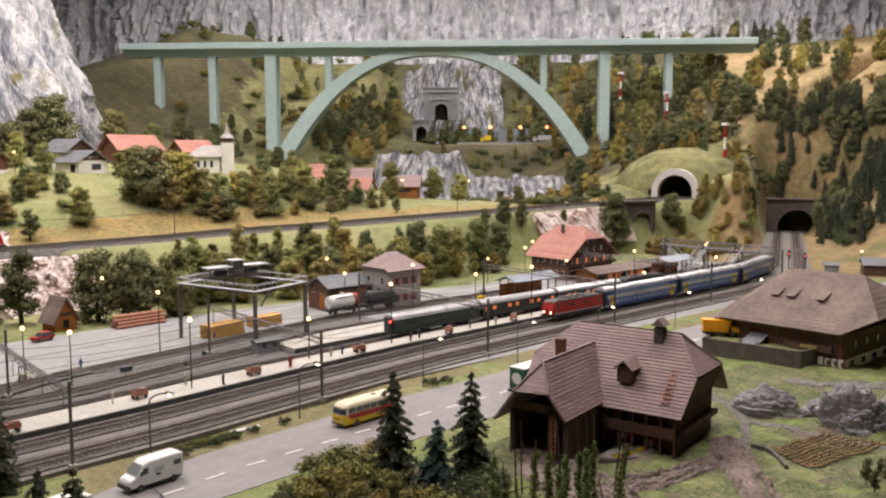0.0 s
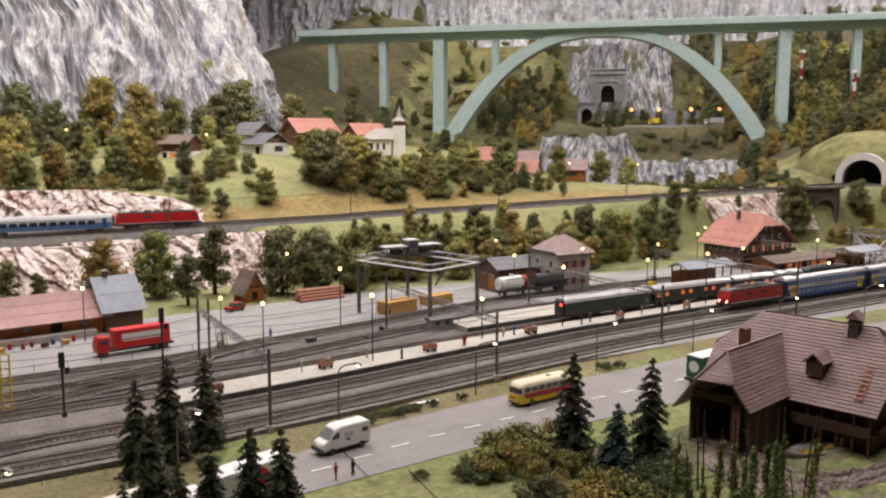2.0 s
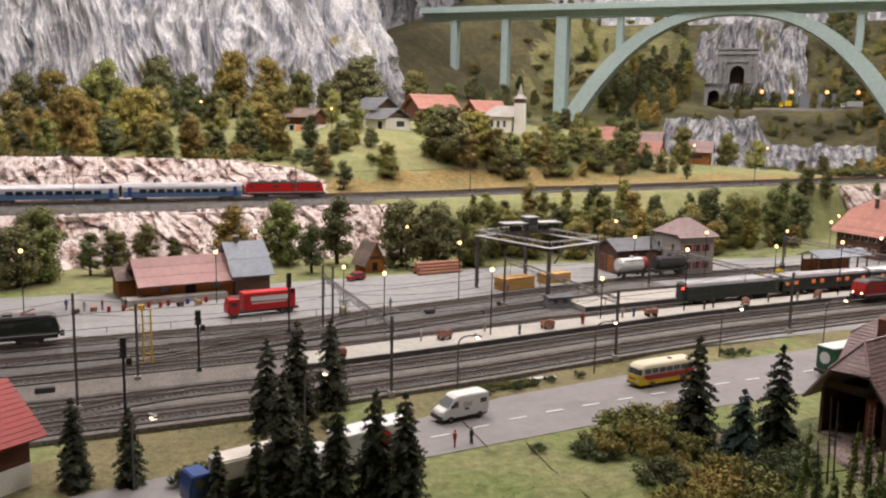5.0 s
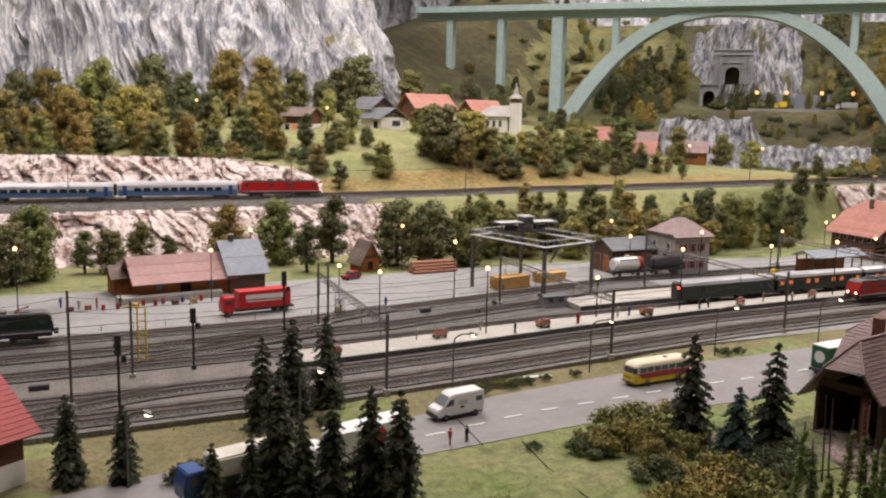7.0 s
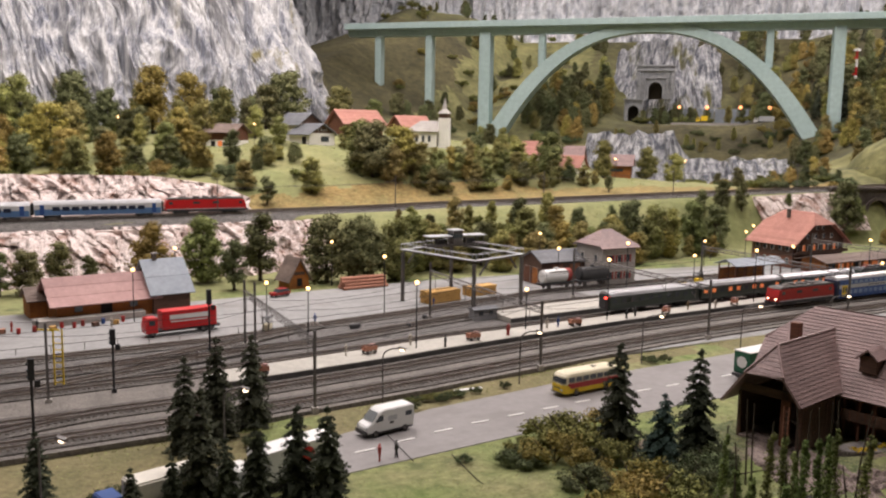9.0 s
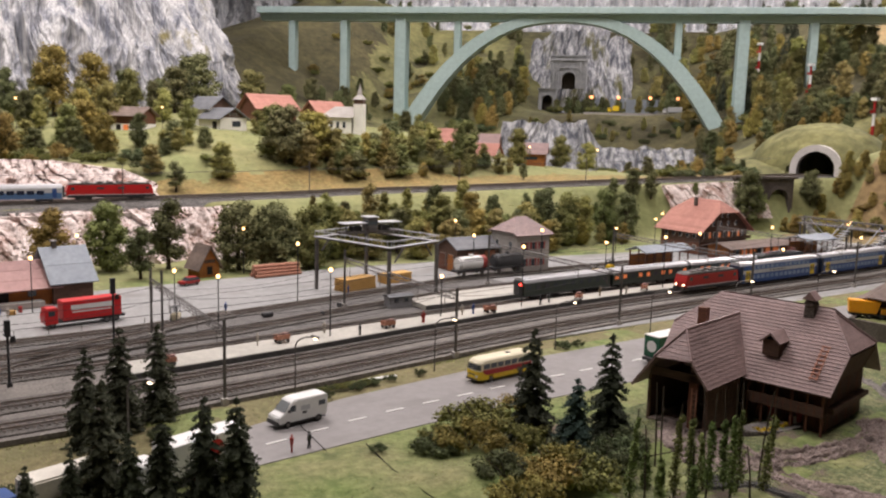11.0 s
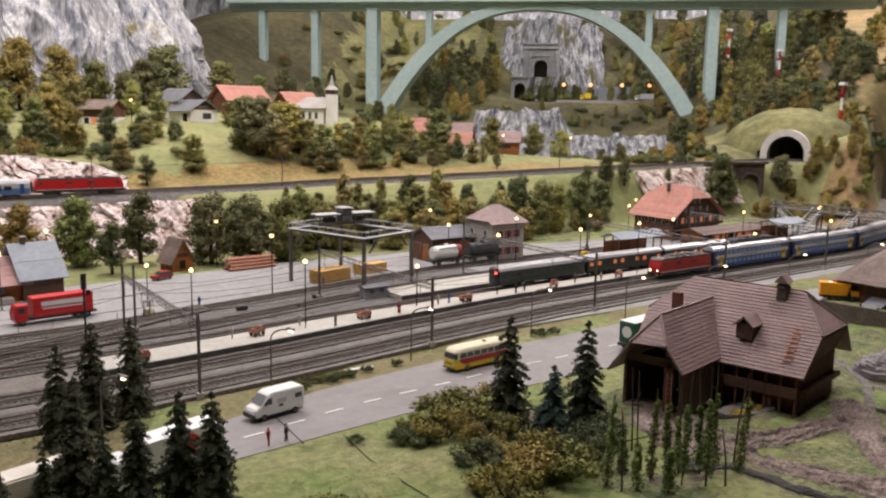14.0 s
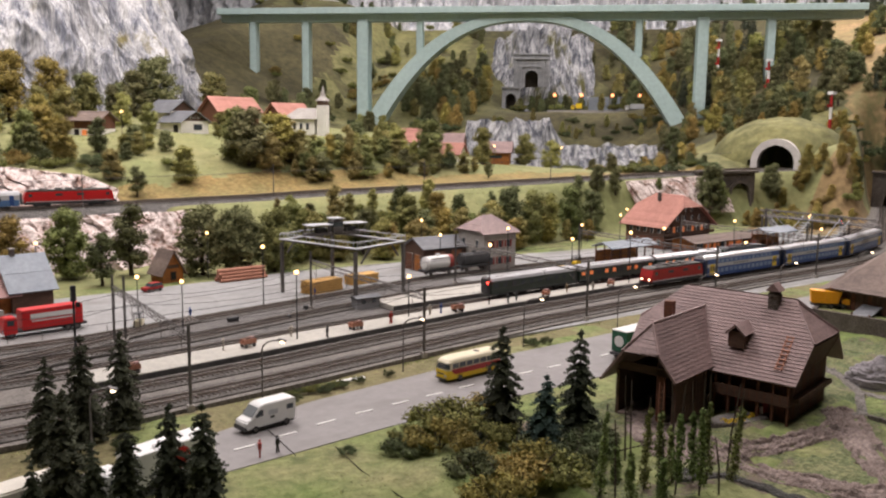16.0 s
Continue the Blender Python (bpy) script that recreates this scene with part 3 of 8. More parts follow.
for i in range(73):
    u = i / 36 - 1
    inner, outer = 0.896 * u - 0.013, 0.997 * u - 0.013
    w = 0.050 + 0.03 * abs(u) ** 2
    a, b = (inner, 0.943 - 0.904 * abs(0.896 * u) ** 2.41), (outer, 0.986 - 0.74 * abs(0.997 * u) ** 2.52)
    rows.append([bm.verts.new((v[0], yy, v[1])) for v, yy in ((a, -w), (b, -w), (b, w), (a, w))])
for a, b in zip(rows, rows[1:]):
    for i in range(4):
        bm.faces.new((a[i], b[i], b[(i + 1) % 4], a[(i + 1) % 4]))
bm.faces.new(rows[0])
bm.faces.new(rows[-1][::-1])
bmesh.ops.recalc_face_normals(bm, faces=bm.faces)
link("arch_rib", bm, BRIDGE, bridge)
for q, w, low in ((-1.977, 0.042, 0.50), (-1.646, 0.044, 0.34), (-1.29, 0.068, 0.22), (-0.951, 0.038, 0.74), (0.312, 0.038, 0.74), (0.66, 0.062, 0.26), (1.028, 0.044, 0.38)):
    bm = bmesh.new()
    box(bm, bq(q), 0, low, w, w * 1.5, 0.958 - low)
    bmesh.ops.bevel(bm, geom=bm.edges[:], offset=0.004, segments=1, affect="EDGES")
    link("pier", bm, BRIDGE, bridge)

# ---- rock ----
def facet(p, cleft=0.25):
    """Tilted broken faces: each cell has its own depth and slant, with a cleft at its border."""
    d, pts = noise.voronoi(p)
    k = pts[0]
    t = noise.cell_vector(k * 7.3)
    o = p - k
    return (t.x - 0.5) + 0.9 * (t.y - 0.5) * o.x + 0.8 * (t.z - 0.3) * o.y - cleft * max(0.0, 0.09 - (d[1] - d[0])) / 0.09


def fluted(s, h, seed, amp):
    """Depth of steep rock with upright ribs and clefts."""
    s += 0.075 * noise.noise(Vector((s * 2.6, h * 2.2, seed))) + 0.026 * noise.noise(Vector((s * 8, h * 6, seed + 2))) + 0.02 * h
    v = noise.fractal(Vector((s * 2.2, h * 0.9, seed)), 0.9, 2.0, 2)

    def crest(f, g, k):
        return 1 - 2 * abs(noise.noise(Vector((s * f, h * g, seed + k))))
    big = facet(Vector((s * 11, h * 0.8, seed)), 0.12)
    return amp * (0.55 * v + 0.20 * big + 0.36 * crest(7, 1.2, 1) + 0.27 * crest(17, 2.8, 5) + 0.17 * crest(38, 6, 9) + 0.08 * crest(85, 16, 3))


def chunky(s, h, seed, amp):
    """Depth of blasted rock in tilted facets."""
    p = Vector((s * 21 + h * 8 + 0.9 * fbm(s * 9, h * 9, seed, 2), h * 11 - s * 2, seed))
    shard = 1 - 2 * abs(noise.noise(Vector((s * 26 + h * 14 + 1.2 * noise.noise(Vector((s * 11, h * 13, seed))), h * 9, seed + 4))))
    return amp * (0.8 * facet(p, 0.3) + 0.45 * facet(p * 2.1, 0.16) + 0.5 * shard + 0.25 * fbm(s * 40, h * 40, seed, 3) + 0.3 * fbm(s * 5, h * 5, seed, 2))


def cliff(name, foot, top, n_s, n_h, shape, material, label, seed=1.0, amp=0.05, lean=(0, 0), smooth=False):
    """A rock face between the lines foot(s) and top(s), s from 0 to 1, bulging by shape."""
    bm = bmesh.new()
    rows = []
    for i in range(n_s + 1):
        s = i / n_s
        f, t = Vector(foot(s)), Vector(top(s))
        f2, t2 = Vector(foot(min(1, s + 0.01))), Vector(foot(max(0, s - 0.01)))
        out = (f2 - t2).cross(Vector((0, 0, 1))).normalized()
        length = (Vector(foot(1)) - Vector(foot(0))).length
        row = []
        for j in range(n_h + 1):
            h = j / n_h
            v = f.lerp(t, h)
            d = shape(s * length, h * (t.z - f.z), seed, amp)
            row.append(bm.verts.new(v + out * d))
        rows.append(row)
    for a, b in zip(rows, rows[1:]):
        for j in range(n_h):
            bm.faces.new((a[j], b[j], b[j + 1], a[j + 1]))
    ob = link(name, bm, material, smooth=smooth)
    return tagged(ob, label, "rock face", kind="structure")


def polyline(pts):
    pts = [Vector(p) for p in pts]
    ls = np.cumsum([0] + [(b - a).length for a, b in zip(pts, pts[1:])])
    ls /= ls[-1]
    return lambda s: tuple(float(np.interp(s, ls, [p[k] for p in pts])) for k in range(3))


# the tall grey mountain at the left of the valley
cliff("mountain", polyline([(-2.6, 2.5, 0.12), (-0.9, 2.62, 0.18), (0.2, 2.66, 0.24), (0.60, 2.74, 0.26), (0.72, 2.95, 0.34), (0.70, 3.6, 0.6), (0.5, 4.6, 0.6)]),
      polyline([(-2.6, 3.1, 1.7), (-0.9, 3.15, 1.7), (0.0, 3.2, 1.7), (0.35, 3.25, 1.6), (0.42, 3.4, 1.5), (0.38, 3.8, 1.5), (0.3, 4.6, 1.5)]),
      1100, 180, fluted, ROCK, "tall pale grey limestone mountain with vertical ribs", 2.0, 0.15)
# blasted pink rock below and above the upper line
cliff("pink_rock_wall", polyline([(-2.6, 1.17, -0.01), (-0.73, 1.08, -0.01), (0.1, 1.06, -0.01), (0.22, 1.09, 0.02)]),
      polyline([(-2.6, 1.335, 0.095), (-0.73, 1.255, 0.106), (0.1, 1.21, 0.118), (0.25, 1.21, 0.115)]), 620, 44, chunky, PINK_ROCK, "pale pink blasted rock below the upper line", 5.0, 0.035)
cliff("pink_rock_wall", polyline([(-2.6, 1.49, 0.10), (-0.73, 1.425, 0.115), (-0.3, 1.4, 0.118), (-0.06, 1.41, 0.122)]),
      polyline([(-2.6, 1.62, 0.23), (-0.73, 1.58, 0.230), (-0.3, 1.54, 0.222), (-0.12, 1.49, 0.198), (-0.04, 1.46, 0.16)]), 620, 60, chunky, PINK_ROCK, "pale pink blasted rock above the upper line", 9.0, 0.045)
cliff("pink_rock_wall", polyline([(1.58, 0.965, 0.05), (1.75, 0.93, 0.05), (2.0, 0.885, 0.045)]),
      polyline([(1.58, 1.045, 0.160), (1.75, 1.015, 0.166), (2.0, 0.975, 0.175)]), 160, 40, chunky, PINK_ROCK, "pale pink rock behind the station", 12.0, 0.014)
# grey crags of the gorge
cliff("gorge_rock", lambda s: (*at_pq(4.72 + 0.05 * math.sin(s * 6), -0.66 + 1.2 * s), 0.04), lambda s: (*at_pq(4.92 + 0.05 * math.sin(s * 6), -0.64 + 1.15 * s), 0.375 - 0.125 * step(0.42, 0.5, s) + (0.07 - 0.045 * step(0.42, 0.5, s)) * fbm(s * 9, 2.0, 1.0, 3)), 260, 44, fluted, CRAG, "grey crag of the gorge", 3.0, 0.10)
cliff("portal_rock", lambda s: (*at_pq(5.88 + 0.25 * (2 * s - 1) ** 2, -0.67 + 0.74 * s), 0.36), lambda s: (*at_pq(6.15 + 0.3 * (2 * s - 1) ** 2, -0.57 + 0.60 * s), 1.03 - 0.08 * (2 * s - 1) ** 2 + 0.06 * fbm(s * 8, 5.0, 2.0, 3)), 190, 100, fluted, CRAG, "grey crag with a railway tunnel portal", 7.0, 0.09)
# the far range
cliff("far_range", lambda s: (*at_pq(7.4 - 0.2 * math.sin(s * 5), -5 + 10.5 * s), 0.75), lambda s: (*at_pq(7.9, -5 + 10.5 * s), 2.2), 420, 90, fluted, FAR_ROCK, "pale grey limestone range behind the valley", 11.0, 0.22)

# ---- plants ----
def flakes(bm, centre, radius, count, size, rng, squash=1.0):
    """Small tilted flakes over a clump of foam foliage."""
    for _ in range(count):
        d = Vector((rng.gauss(0, 1), rng.gauss(0, 1), rng.gauss(0, 1))).normalized()
        c = Vector(centre) + Vector((d.x, d.y, d.z * squash)) * radius * (0.55 + 0.5 * rng.random())
        n = (d + Vector((rng.uniform(-1, 1), rng.uniform(-1, 1), rng.uniform(-0.6, 1))) * 0.7).normalized()
        u = n.orthogonal().normalized()
        u.rotate(Matrix.Rotation(rng.uniform(0, 6.28), 3, n))
        v = n.cross(u)
        s = size * rng.uniform(0.6, 1.4)
        k = rng.randint(3, 5)
        pts = [c + (u * math.cos(6.283 * i / k) + v * math.sin(6.283 * i / k)) * s * rng.uniform(0.6, 1.2) for i in range(k)]
        bm.faces.new([bm.verts.new(p) for p in pts])


def tree(name, seed, material, slim=0.27, low=-0.01, label="", lobes=54):
    """A broad tree 1 m high (scaled when placed), with trunk, limbs and a ragged crown."""
    rng = random.Random(seed)
    root = thing(name, 0, 0, -50, 0, label, "tree")
    bm = bmesh.new()
    rod(bm, (0, 0, -0.03), (0.01, 0.0, 0.45), 0.028, 0.016, 7)
    tips = []
    for i in range(6):
        a = i * 1.05 + rng.random()
        r = slim * rng.uniform(0.4, 0.75)
        z0 = rng.uniform(0.22, 0.5)
        tip = (math.cos(a) * r, math.sin(a) * r, z0 + rng.uniform(0.15, 0.35))
        rod(bm, (0.005, 0, z0), tip, 0.012, 0.004, 5)
        tips.append(tip)
    rod(bm, (0.01, 0, 0.44), (0.0, 0.02, 0.85), 0.016, 0.004, 6)
    link("trunk", bm, BARK, root)
    bm = bmesh.new()
    cs = []
    for i in range(lobes):
        h = rng.uniform(low + 0.09, 0.92)
        w = slim * math.sin(math.pi * min(0.98, 0.16 + 0.84 * (h - low) / (1.02 - low))) ** 0.75
        a = rng.uniform(0, 6.283)
        r = w * rng.uniform(0.2, 0.9)
        cs.append((math.cos(a) * r, math.sin(a) * r, h, 0.085 + 0.07 * rng.random() * (1.15 - h)))
    for x, y, z, r in cs:
        flakes(bm, (x, y, z), r * 0.95 + 0.016, 130, 0.0145, rng, 0.9)
        lump = ball(bm, x, y, z, r * 0.5, 1, 0.85)
        for v in lump:
            v.co += Vector((rng.uniform(-1, 1), rng.uniform(-1, 1), rng.uniform(-1, 1))) * 0.018
    link("crown", bm, material, root)
    return root


def spruce(name, seed, material, label, whorls=13, width=0.15):
    """A spruce 1 m high: a straight trunk and separate tiers of drooping boughs, each a mat with ragged twigs."""
    rng = random.Random(seed)
    root = thing(name, 0, 0, -50, 0, label, "tree")
    bm = bmesh.new()
    rod(bm, (0, 0, -0.03), (0, 0, 0.98), 0.020, 0.003, 7)
    link("trunk", bm, BARK, root)
    bm = bmesh.new()
    for i in range(whorls):
        f = i / (whorls - 1)
        n = int(10 - 5 * f)
        for j in range(n):
            z = 0.13 + 0.84 * f ** 0.95 + rng.uniform(-0.02, 0.02)
            a = 6.283 * j / n + rng.uniform(-0.3, 0.3) + i * 1.7
            ln = (width * (1 - f) ** 0.7 + 0.022) * rng.uniform(0.7, 1.25)
            d = Vector((math.cos(a), math.sin(a), 0))
            side = Vector((-d.y, d.x, 0))

            def spine(g):
                return d * ln * g + Vector((0, 0, z + ln * (0.22 * g - 0.72 * g * g)))
            last = None
            for k in range(5):
                g = k / 4
                ww = (0.012 + ln * 0.30) * math.sin(math.pi * (0.2 + 0.72 * g)) * rng.uniform(0.8, 1.15)
                c = spine(g)
                row = [bm.verts.new(c + side * ww + Vector((0, 0, -ww * 0.55))), bm.verts.new(c), bm.verts.new(c - side * ww + Vector((0, 0, -ww * 0.55)))]
                if last:
                    for q in (0, 1):
                        bm.faces.new((last[q], last[q + 1], row[q + 1], row[q]))
                last = row
            for g in (0.35, 0.6, 0.82, 1.0):
                flakes(bm, spine(g) - Vector((0, 0, 0.008)), 0.016 + 0.13 * ln, 20, 0.0065 + 0.022 * ln, rng, 0.55)
    flakes(bm, (0, 0, 0.97), 0.014, 20, 0.009, rng, 2.2)
    link("needle_crown", bm, material, root)
    return root


def bush(name, seed, material, label, flat=0.55):
    """A low bush 1 m across."""
    rng = random.Random(seed)
    root = thing(name, 0, 0, -50, 0, label, "bush")
    bm = bmesh.new()
    for i in range(16):
        a, r = rng.uniform(0, 6.283), 0.42 * math.sqrt(rng.random())
        h = flat * rng.uniform(0.25, 0.85) * (1 - r)
        flakes(bm, (math.cos(a) * r, math.sin(a) * r, h), 0.15, 140, 0.019, rng, 0.8)
        for v in ball(bm, math.cos(a) * r, math.sin(a) * r, h * 0.75, 0.07, 1, 0.8):
            v.co += Vector((rng.uniform(-1, 1), rng.uniform(-1, 1), rng.uniform(-1, 1))) * 0.02
    link("foliage", bm, material, root)
    bm = bmesh.new()
    for i in range(7):
        a = rng.uniform(0, 6.283)
        rod(bm, (0, 0, -0.05), (math.cos(a) * 0.35, math.sin(a) * 0.35, flat * 0.7), 0.012, 0.005, 4)
    link("stem", bm, BARK, root)
    return root


def plant(master, x, y, h, z=None, turn=None, wide=1.0):
    """A copy of a plant of height h with its foot on the ground."""
    if 2.2 < x < 3.4 and abs(y - track_y(2, x) + 0.045) < 0.14:
        return None
    ob = copy_thing(master, pose(x, y, land(x, y) + 0.002 if z is None else z, 0, 0, random.uniform(0, 360) if turn is None else turn))
    ob.scale = (h * wide, h * wide, h)
    return ob


BROAD = [
    tree("olive_tree", 1, LEAF_OLIVE, label="olive green broad tree of foam foliage"),
    tree("green_tree", 2, LEAF_GREEN, 0.25, label="green broad tree of foam foliage"),
    tree("dark_tree", 3, LEAF_DARK, 0.27, label="dark green broad tree of foam foliage"),
    tree("autumn_tree", 4, LEAF_RUST, 0.27, label="rusty autumn tree of foam foliage"),
    tree("slender_tree", 5, LEAF_OLIVE, 0.2, 0.0, label="slender olive green tree of foam foliage"),
    tree("slender_dark_tree", 6, LEAF_DARK, 0.21, 0.10, label="slender dark tree with an airy crown", lobes=34),
    tree("autumn_tree", 7, LEAF_RUST, 0.24, 0.0, label="golden brown autumn tree of foam foliage"),
]
FIRS = [
    spruce("spruce", 11, NEEDLE, "dark green spruce with drooping boughs"),
    spruce("spruce", 12, NEEDLE, "dark green spruce with ragged boughs", 12, 0.162),
    spruce("blue_spruce", 13, NEEDLE_BLUE, "bluish green spruce with dense boughs", 12, 0.235),
]
BUSHES = [
    bush("autumn_bush", 21, BUSH_RUST, "rusty yellow bush of foam foliage"),
    bush("olive_bush", 22, BUSH_OLIVE, "olive green bush of foam foliage"),
    bush("dark_bush", 23, BUSH_DARK, "dark green low bush of foam foliage", 0.45),
]
random.seed(5)
# trees on the rock shelf below the mountain
for i, (x, y, h) in enumerate(((-0.91, 2.18, 0.174), (-0.88, 2.5, 0.207), (-0.82, 2.2, 0.108), (-0.78, 2.45, 0.215), (-0.71, 2.1, 0.175), (-0.64, 2.5, 0.199), (-0.59, 2.5, 0.234), (-0.6, 2.0, 0.099), (-0.53, 1.97, 0.194), (-0.41, 2.48, 0.253), (-0.39, 2.34, 0.087), (-0.39, 1.72, 0.135), (-0.29, 2.5, 0.175), (-0.13, 2.46, 0.256), (-0.21, 1.78, 0.141), (0.01, 2.47, 0.228), (0.12, 2.45, 0.168), (-0.12, 1.69, 0.13), (0.0, 1.78, 0.106), (-0.24, 2.09, 0.103))):
    plant(BROAD[(0, 2, 2, 3, 6, 0, 1, 5, 3, 2, 1, 3, 2, 3, 1, 3, 2, 6, 2, 4)[i]], x, y, h * 1.05)
for i in range(70):
    x, y = random.uniform(-1.6, 0.25), random.uniform(1.95, 2.5)
    if y > 2.1 or x < -0.45:
        plant(BROAD[random.choice((0, 1, 2, 2, 3, 5, 6))], x, y, random.uniform(0.09, 0.19))
for i in range(30):
    x = random.uniform(-1.5, 0.0)
    plant(BUSHES[i % 3], x, random.uniform(1.62, 1.95), random.uniform(0.05, 0.1))
for i in range(30):
    x = random.uniform(-1.2, -0.13)
    plant(BROAD[random.choice((0, 0, 1, 2, 3, 4, 6))], x, random.uniform(1.64, 2.02), random.uniform(0.085, 0.145), wide=1.2)
for i in range(34):
    plant(BUSHES[(0, 1, 2, 1)[i % 4]], random.uniform(-1.5, -0.05), random.uniform(1.57, 1.68), random.uniform(0.035, 0.085))
# trees of the village meadow
for i, (x, y, h) in enumerate(((-0.02, 1.57, 0.09), (0.33, 2.5, 0.191), (0.44, 2.56, 0.254), (0.2, 1.92, 0.103), (0.7, 2.6, 0.195), (0.02, 1.47, 0.088), (0.17, 1.5, 0.109), (0.4, 1.56, 0.19), (0.38, 1.60, 0.17), (0.49, 1.55, 0.165), (0.46, 1.52, 0.12), (0.53, 1.56, 0.14), (0.56, 1.52, 0.12), (0.6, 1.44, 0.095), (0.71, 1.54, 0.089), (0.43, 1.87, 0.085), (0.79, 1.5, 0.099), (0.87, 1.54, 0.101), (0.95, 1.53, 0.112), (1.07, 1.52, 0.165), (1.37, 1.58, 0.144), (1.62, 1.62, 0.13), (1.75, 1.6, 0.12), (1.22, 1.36, 0.06), (1.0, 2.9, 0.148), (0.19, 1.72, 0.068))):
    plant(BROAD[(0, 2, 2, 1, 1, 5, 0, 2, 1, 3, 0, 0, 4, 5, 2, 0, 1, 4, 0, 1, 4, 1, 0, 5, 1, 2)[i]], x, y, h, wide=1.3)
for i in range(26):
    x, y = random.uniform(-0.05, 0.2), random.uniform(1.55, 1.8)
    if i > 9:
        x, y = random.uniform(0.85, 1.2), random.uniform(1.48, 1.7)
    plant(random.choice((BROAD[0], BROAD[2], BROAD[4], BUSHES[1], BUSHES[2])), x, y, random.uniform(0.04, 0.085), wide=1.4)
for i in range(24):
    plant(random.choice((BROAD[0], BROAD[1], BROAD[2], BROAD[4], BROAD[6], BUSHES[1])), random.uniform(0.5, 1.25), random.uniform(1.42, 1.58), random.uniform(0.045, 0.10), wide=1.3)
# trees at the foot of the pink wall
for i, (x, y, h) in enumerate(((-0.85, 0.89, 0.137), (-0.81, 0.93, 0.163), (-0.71, 0.99, 0.097), (-0.66, 0.98, 0.103), (-0.59, 1.0, 0.114), (-0.4, 1.0, 0.15), (-0.28, 1.0, 0.161), (-0.24, 0.87, 0.117), (-0.15, 0.97, 0.168), (-0.01, 0.89, 0.17), (0.04, 0.87, 0.147), (0.07, 0.86, 0.166), (0.15, 0.84, 0.157))):
    plant(BROAD[(2, 1, 5, 2, 5, 6, 1, 5, 5, 2, 5, 2, 1)[i]], x, y, h, wide=1.2)
for x, y, h in ((-1.0, 0.9, 0.14), (-1.15, 0.95, 0.15), (-1.3, 0.9, 0.13), (0.2, 0.9, 0.12), (-0.92, 0.98, 0.15), (-0.53, 1.0, 0.08)):
    plant(random.choice(BROAD[:3]), x, y, h)
# trees on the green slope behind the station
for i, (x, y, h) in enumerate(((0.35, 1.05, 0.069), (0.44, 1.07, 0.098), (0.56, 1.07, 0.075), (0.63, 1.03, 0.108), (0.74, 1.05, 0.097), (0.73, 0.99, 0.105), (0.81, 0.99, 0.09), (0.95, 1.01, 0.063), (0.94, 0.91, 0.157), (1.0, 0.87, 0.156), (1.09, 0.9, 0.143), (1.19, 0.91, 0.17), (1.35, 0.98, 0.153), (1.36, 1.05, 0.088), (1.45, 1.05, 0.095), (1.52, 1.03, 0.101), (0.48, 0.95, 0.111), (1.71, 1.0, 0.048))):
    plant(BROAD[(2, 0, 4, 2, 0, 3, 2, 5, 2, 1, 4, 1, 2, 5, 2, 5, 1, 1)[i]], x, y, h)
for i in range(14):
    plant(random.choice((BROAD[1], BROAD[4], BROAD[0], BUSHES[1])), random.uniform(0.25, 0.8), random.uniform(0.93, 1.1), random.uniform(0.04, 0.08))
for i in range(46):
    x = random.uniform(0.15, 1.25)
    plant(random.choice((BROAD[0], BROAD[0], BROAD[4], BROAD[1], BROAD[5], BROAD[6])), x, random.uniform(0.86, 1.0) - 0.05 * (x > 0.7), random.uniform(0.06, 0.125), wide=1.2)
for i in range(22):
    plant(random.choice((BROAD[0], BROAD[1], BROAD[4], BUSHES[1], BROAD[2])), random.uniform(0.7, 1.15), random.uniform(1.42, 1.74), random.uniform(0.05, 0.11))
# bushes and trees round the tunnels and on the right hill
for i, (x, y, h) in enumerate(((1.9, 0.92, 0.195), (1.96, 0.92, 0.11), (2.23, 0.89, 0.138), (2.38, 0.85, 0.106), (2.13, 0.92, 0.045), (3.18, 1.74, 0.094), (3.17, 1.52, 0.09), (3.18, 1.28, 0.101), (2.58, 0.75, 0.095), (2.64, 0.86, 0.086), (4.02, 1.07, 0.172), (4.27, 1.39, 0.119), (3.58, 0.92, 0.144), (3.7, 1.15, 0.106), (4.24, 1.62, 0.14), (3.91, 1.7, 0.136), (5.19, 1.53, 0.135), (3.5, 1.18, 0.119), (3.63, 1.55, 0.128), (4.09, 1.23, 0.146))):
    plant(BROAD[(2, 1, 2, 6, 3, 6, 3, 0, 2, 5, 2, 2, 2, 0, 6, 0, 3, 5, 3, 2)[i]], x, y, h)
for i in range(110):
    plant(random.choice((BROAD[0], BROAD[3], BROAD[6], BUSHES[0], BUSHES[1])), random.uniform(2.0, 2.75), random.uniform(0.62, 0.88), random.uniform(0.04, 0.075))


def far_wood(count, p0, p1, q0, q1, kinds, h0, h1):
    for _ in range(count):
        x, y = at_pq(random.uniform(p0, p1), random.uniform(q0, q1))
        plant(random.choice(kinds), x, y, random.uniform(h0, h1))


far_wood(66, 4.3, 5.4, 0.72, 1.35, (BROAD[2], BROAD[0], BROAD[5], BROAD[2], BUSHES[2]), 0.10, 0.2)
far_wood(80, 5.2, 6.5, 0.30, 1.0, (BROAD[2], BROAD[5], BROAD[6], BROAD[2], BUSHES[2], BUSHES[0]), 0.09, 0.19)
far_wood(40, 5.3, 6.0, -1.08, -0.66, (BROAD[2], BROAD[6], BROAD[0], BROAD[2]), 0.09, 0.17)
far_wood(26, 5.25, 6.0, -1.9, -1.3, (BUSHES[1], BROAD[2], BUSHES[0]), 0.05, 0.12)
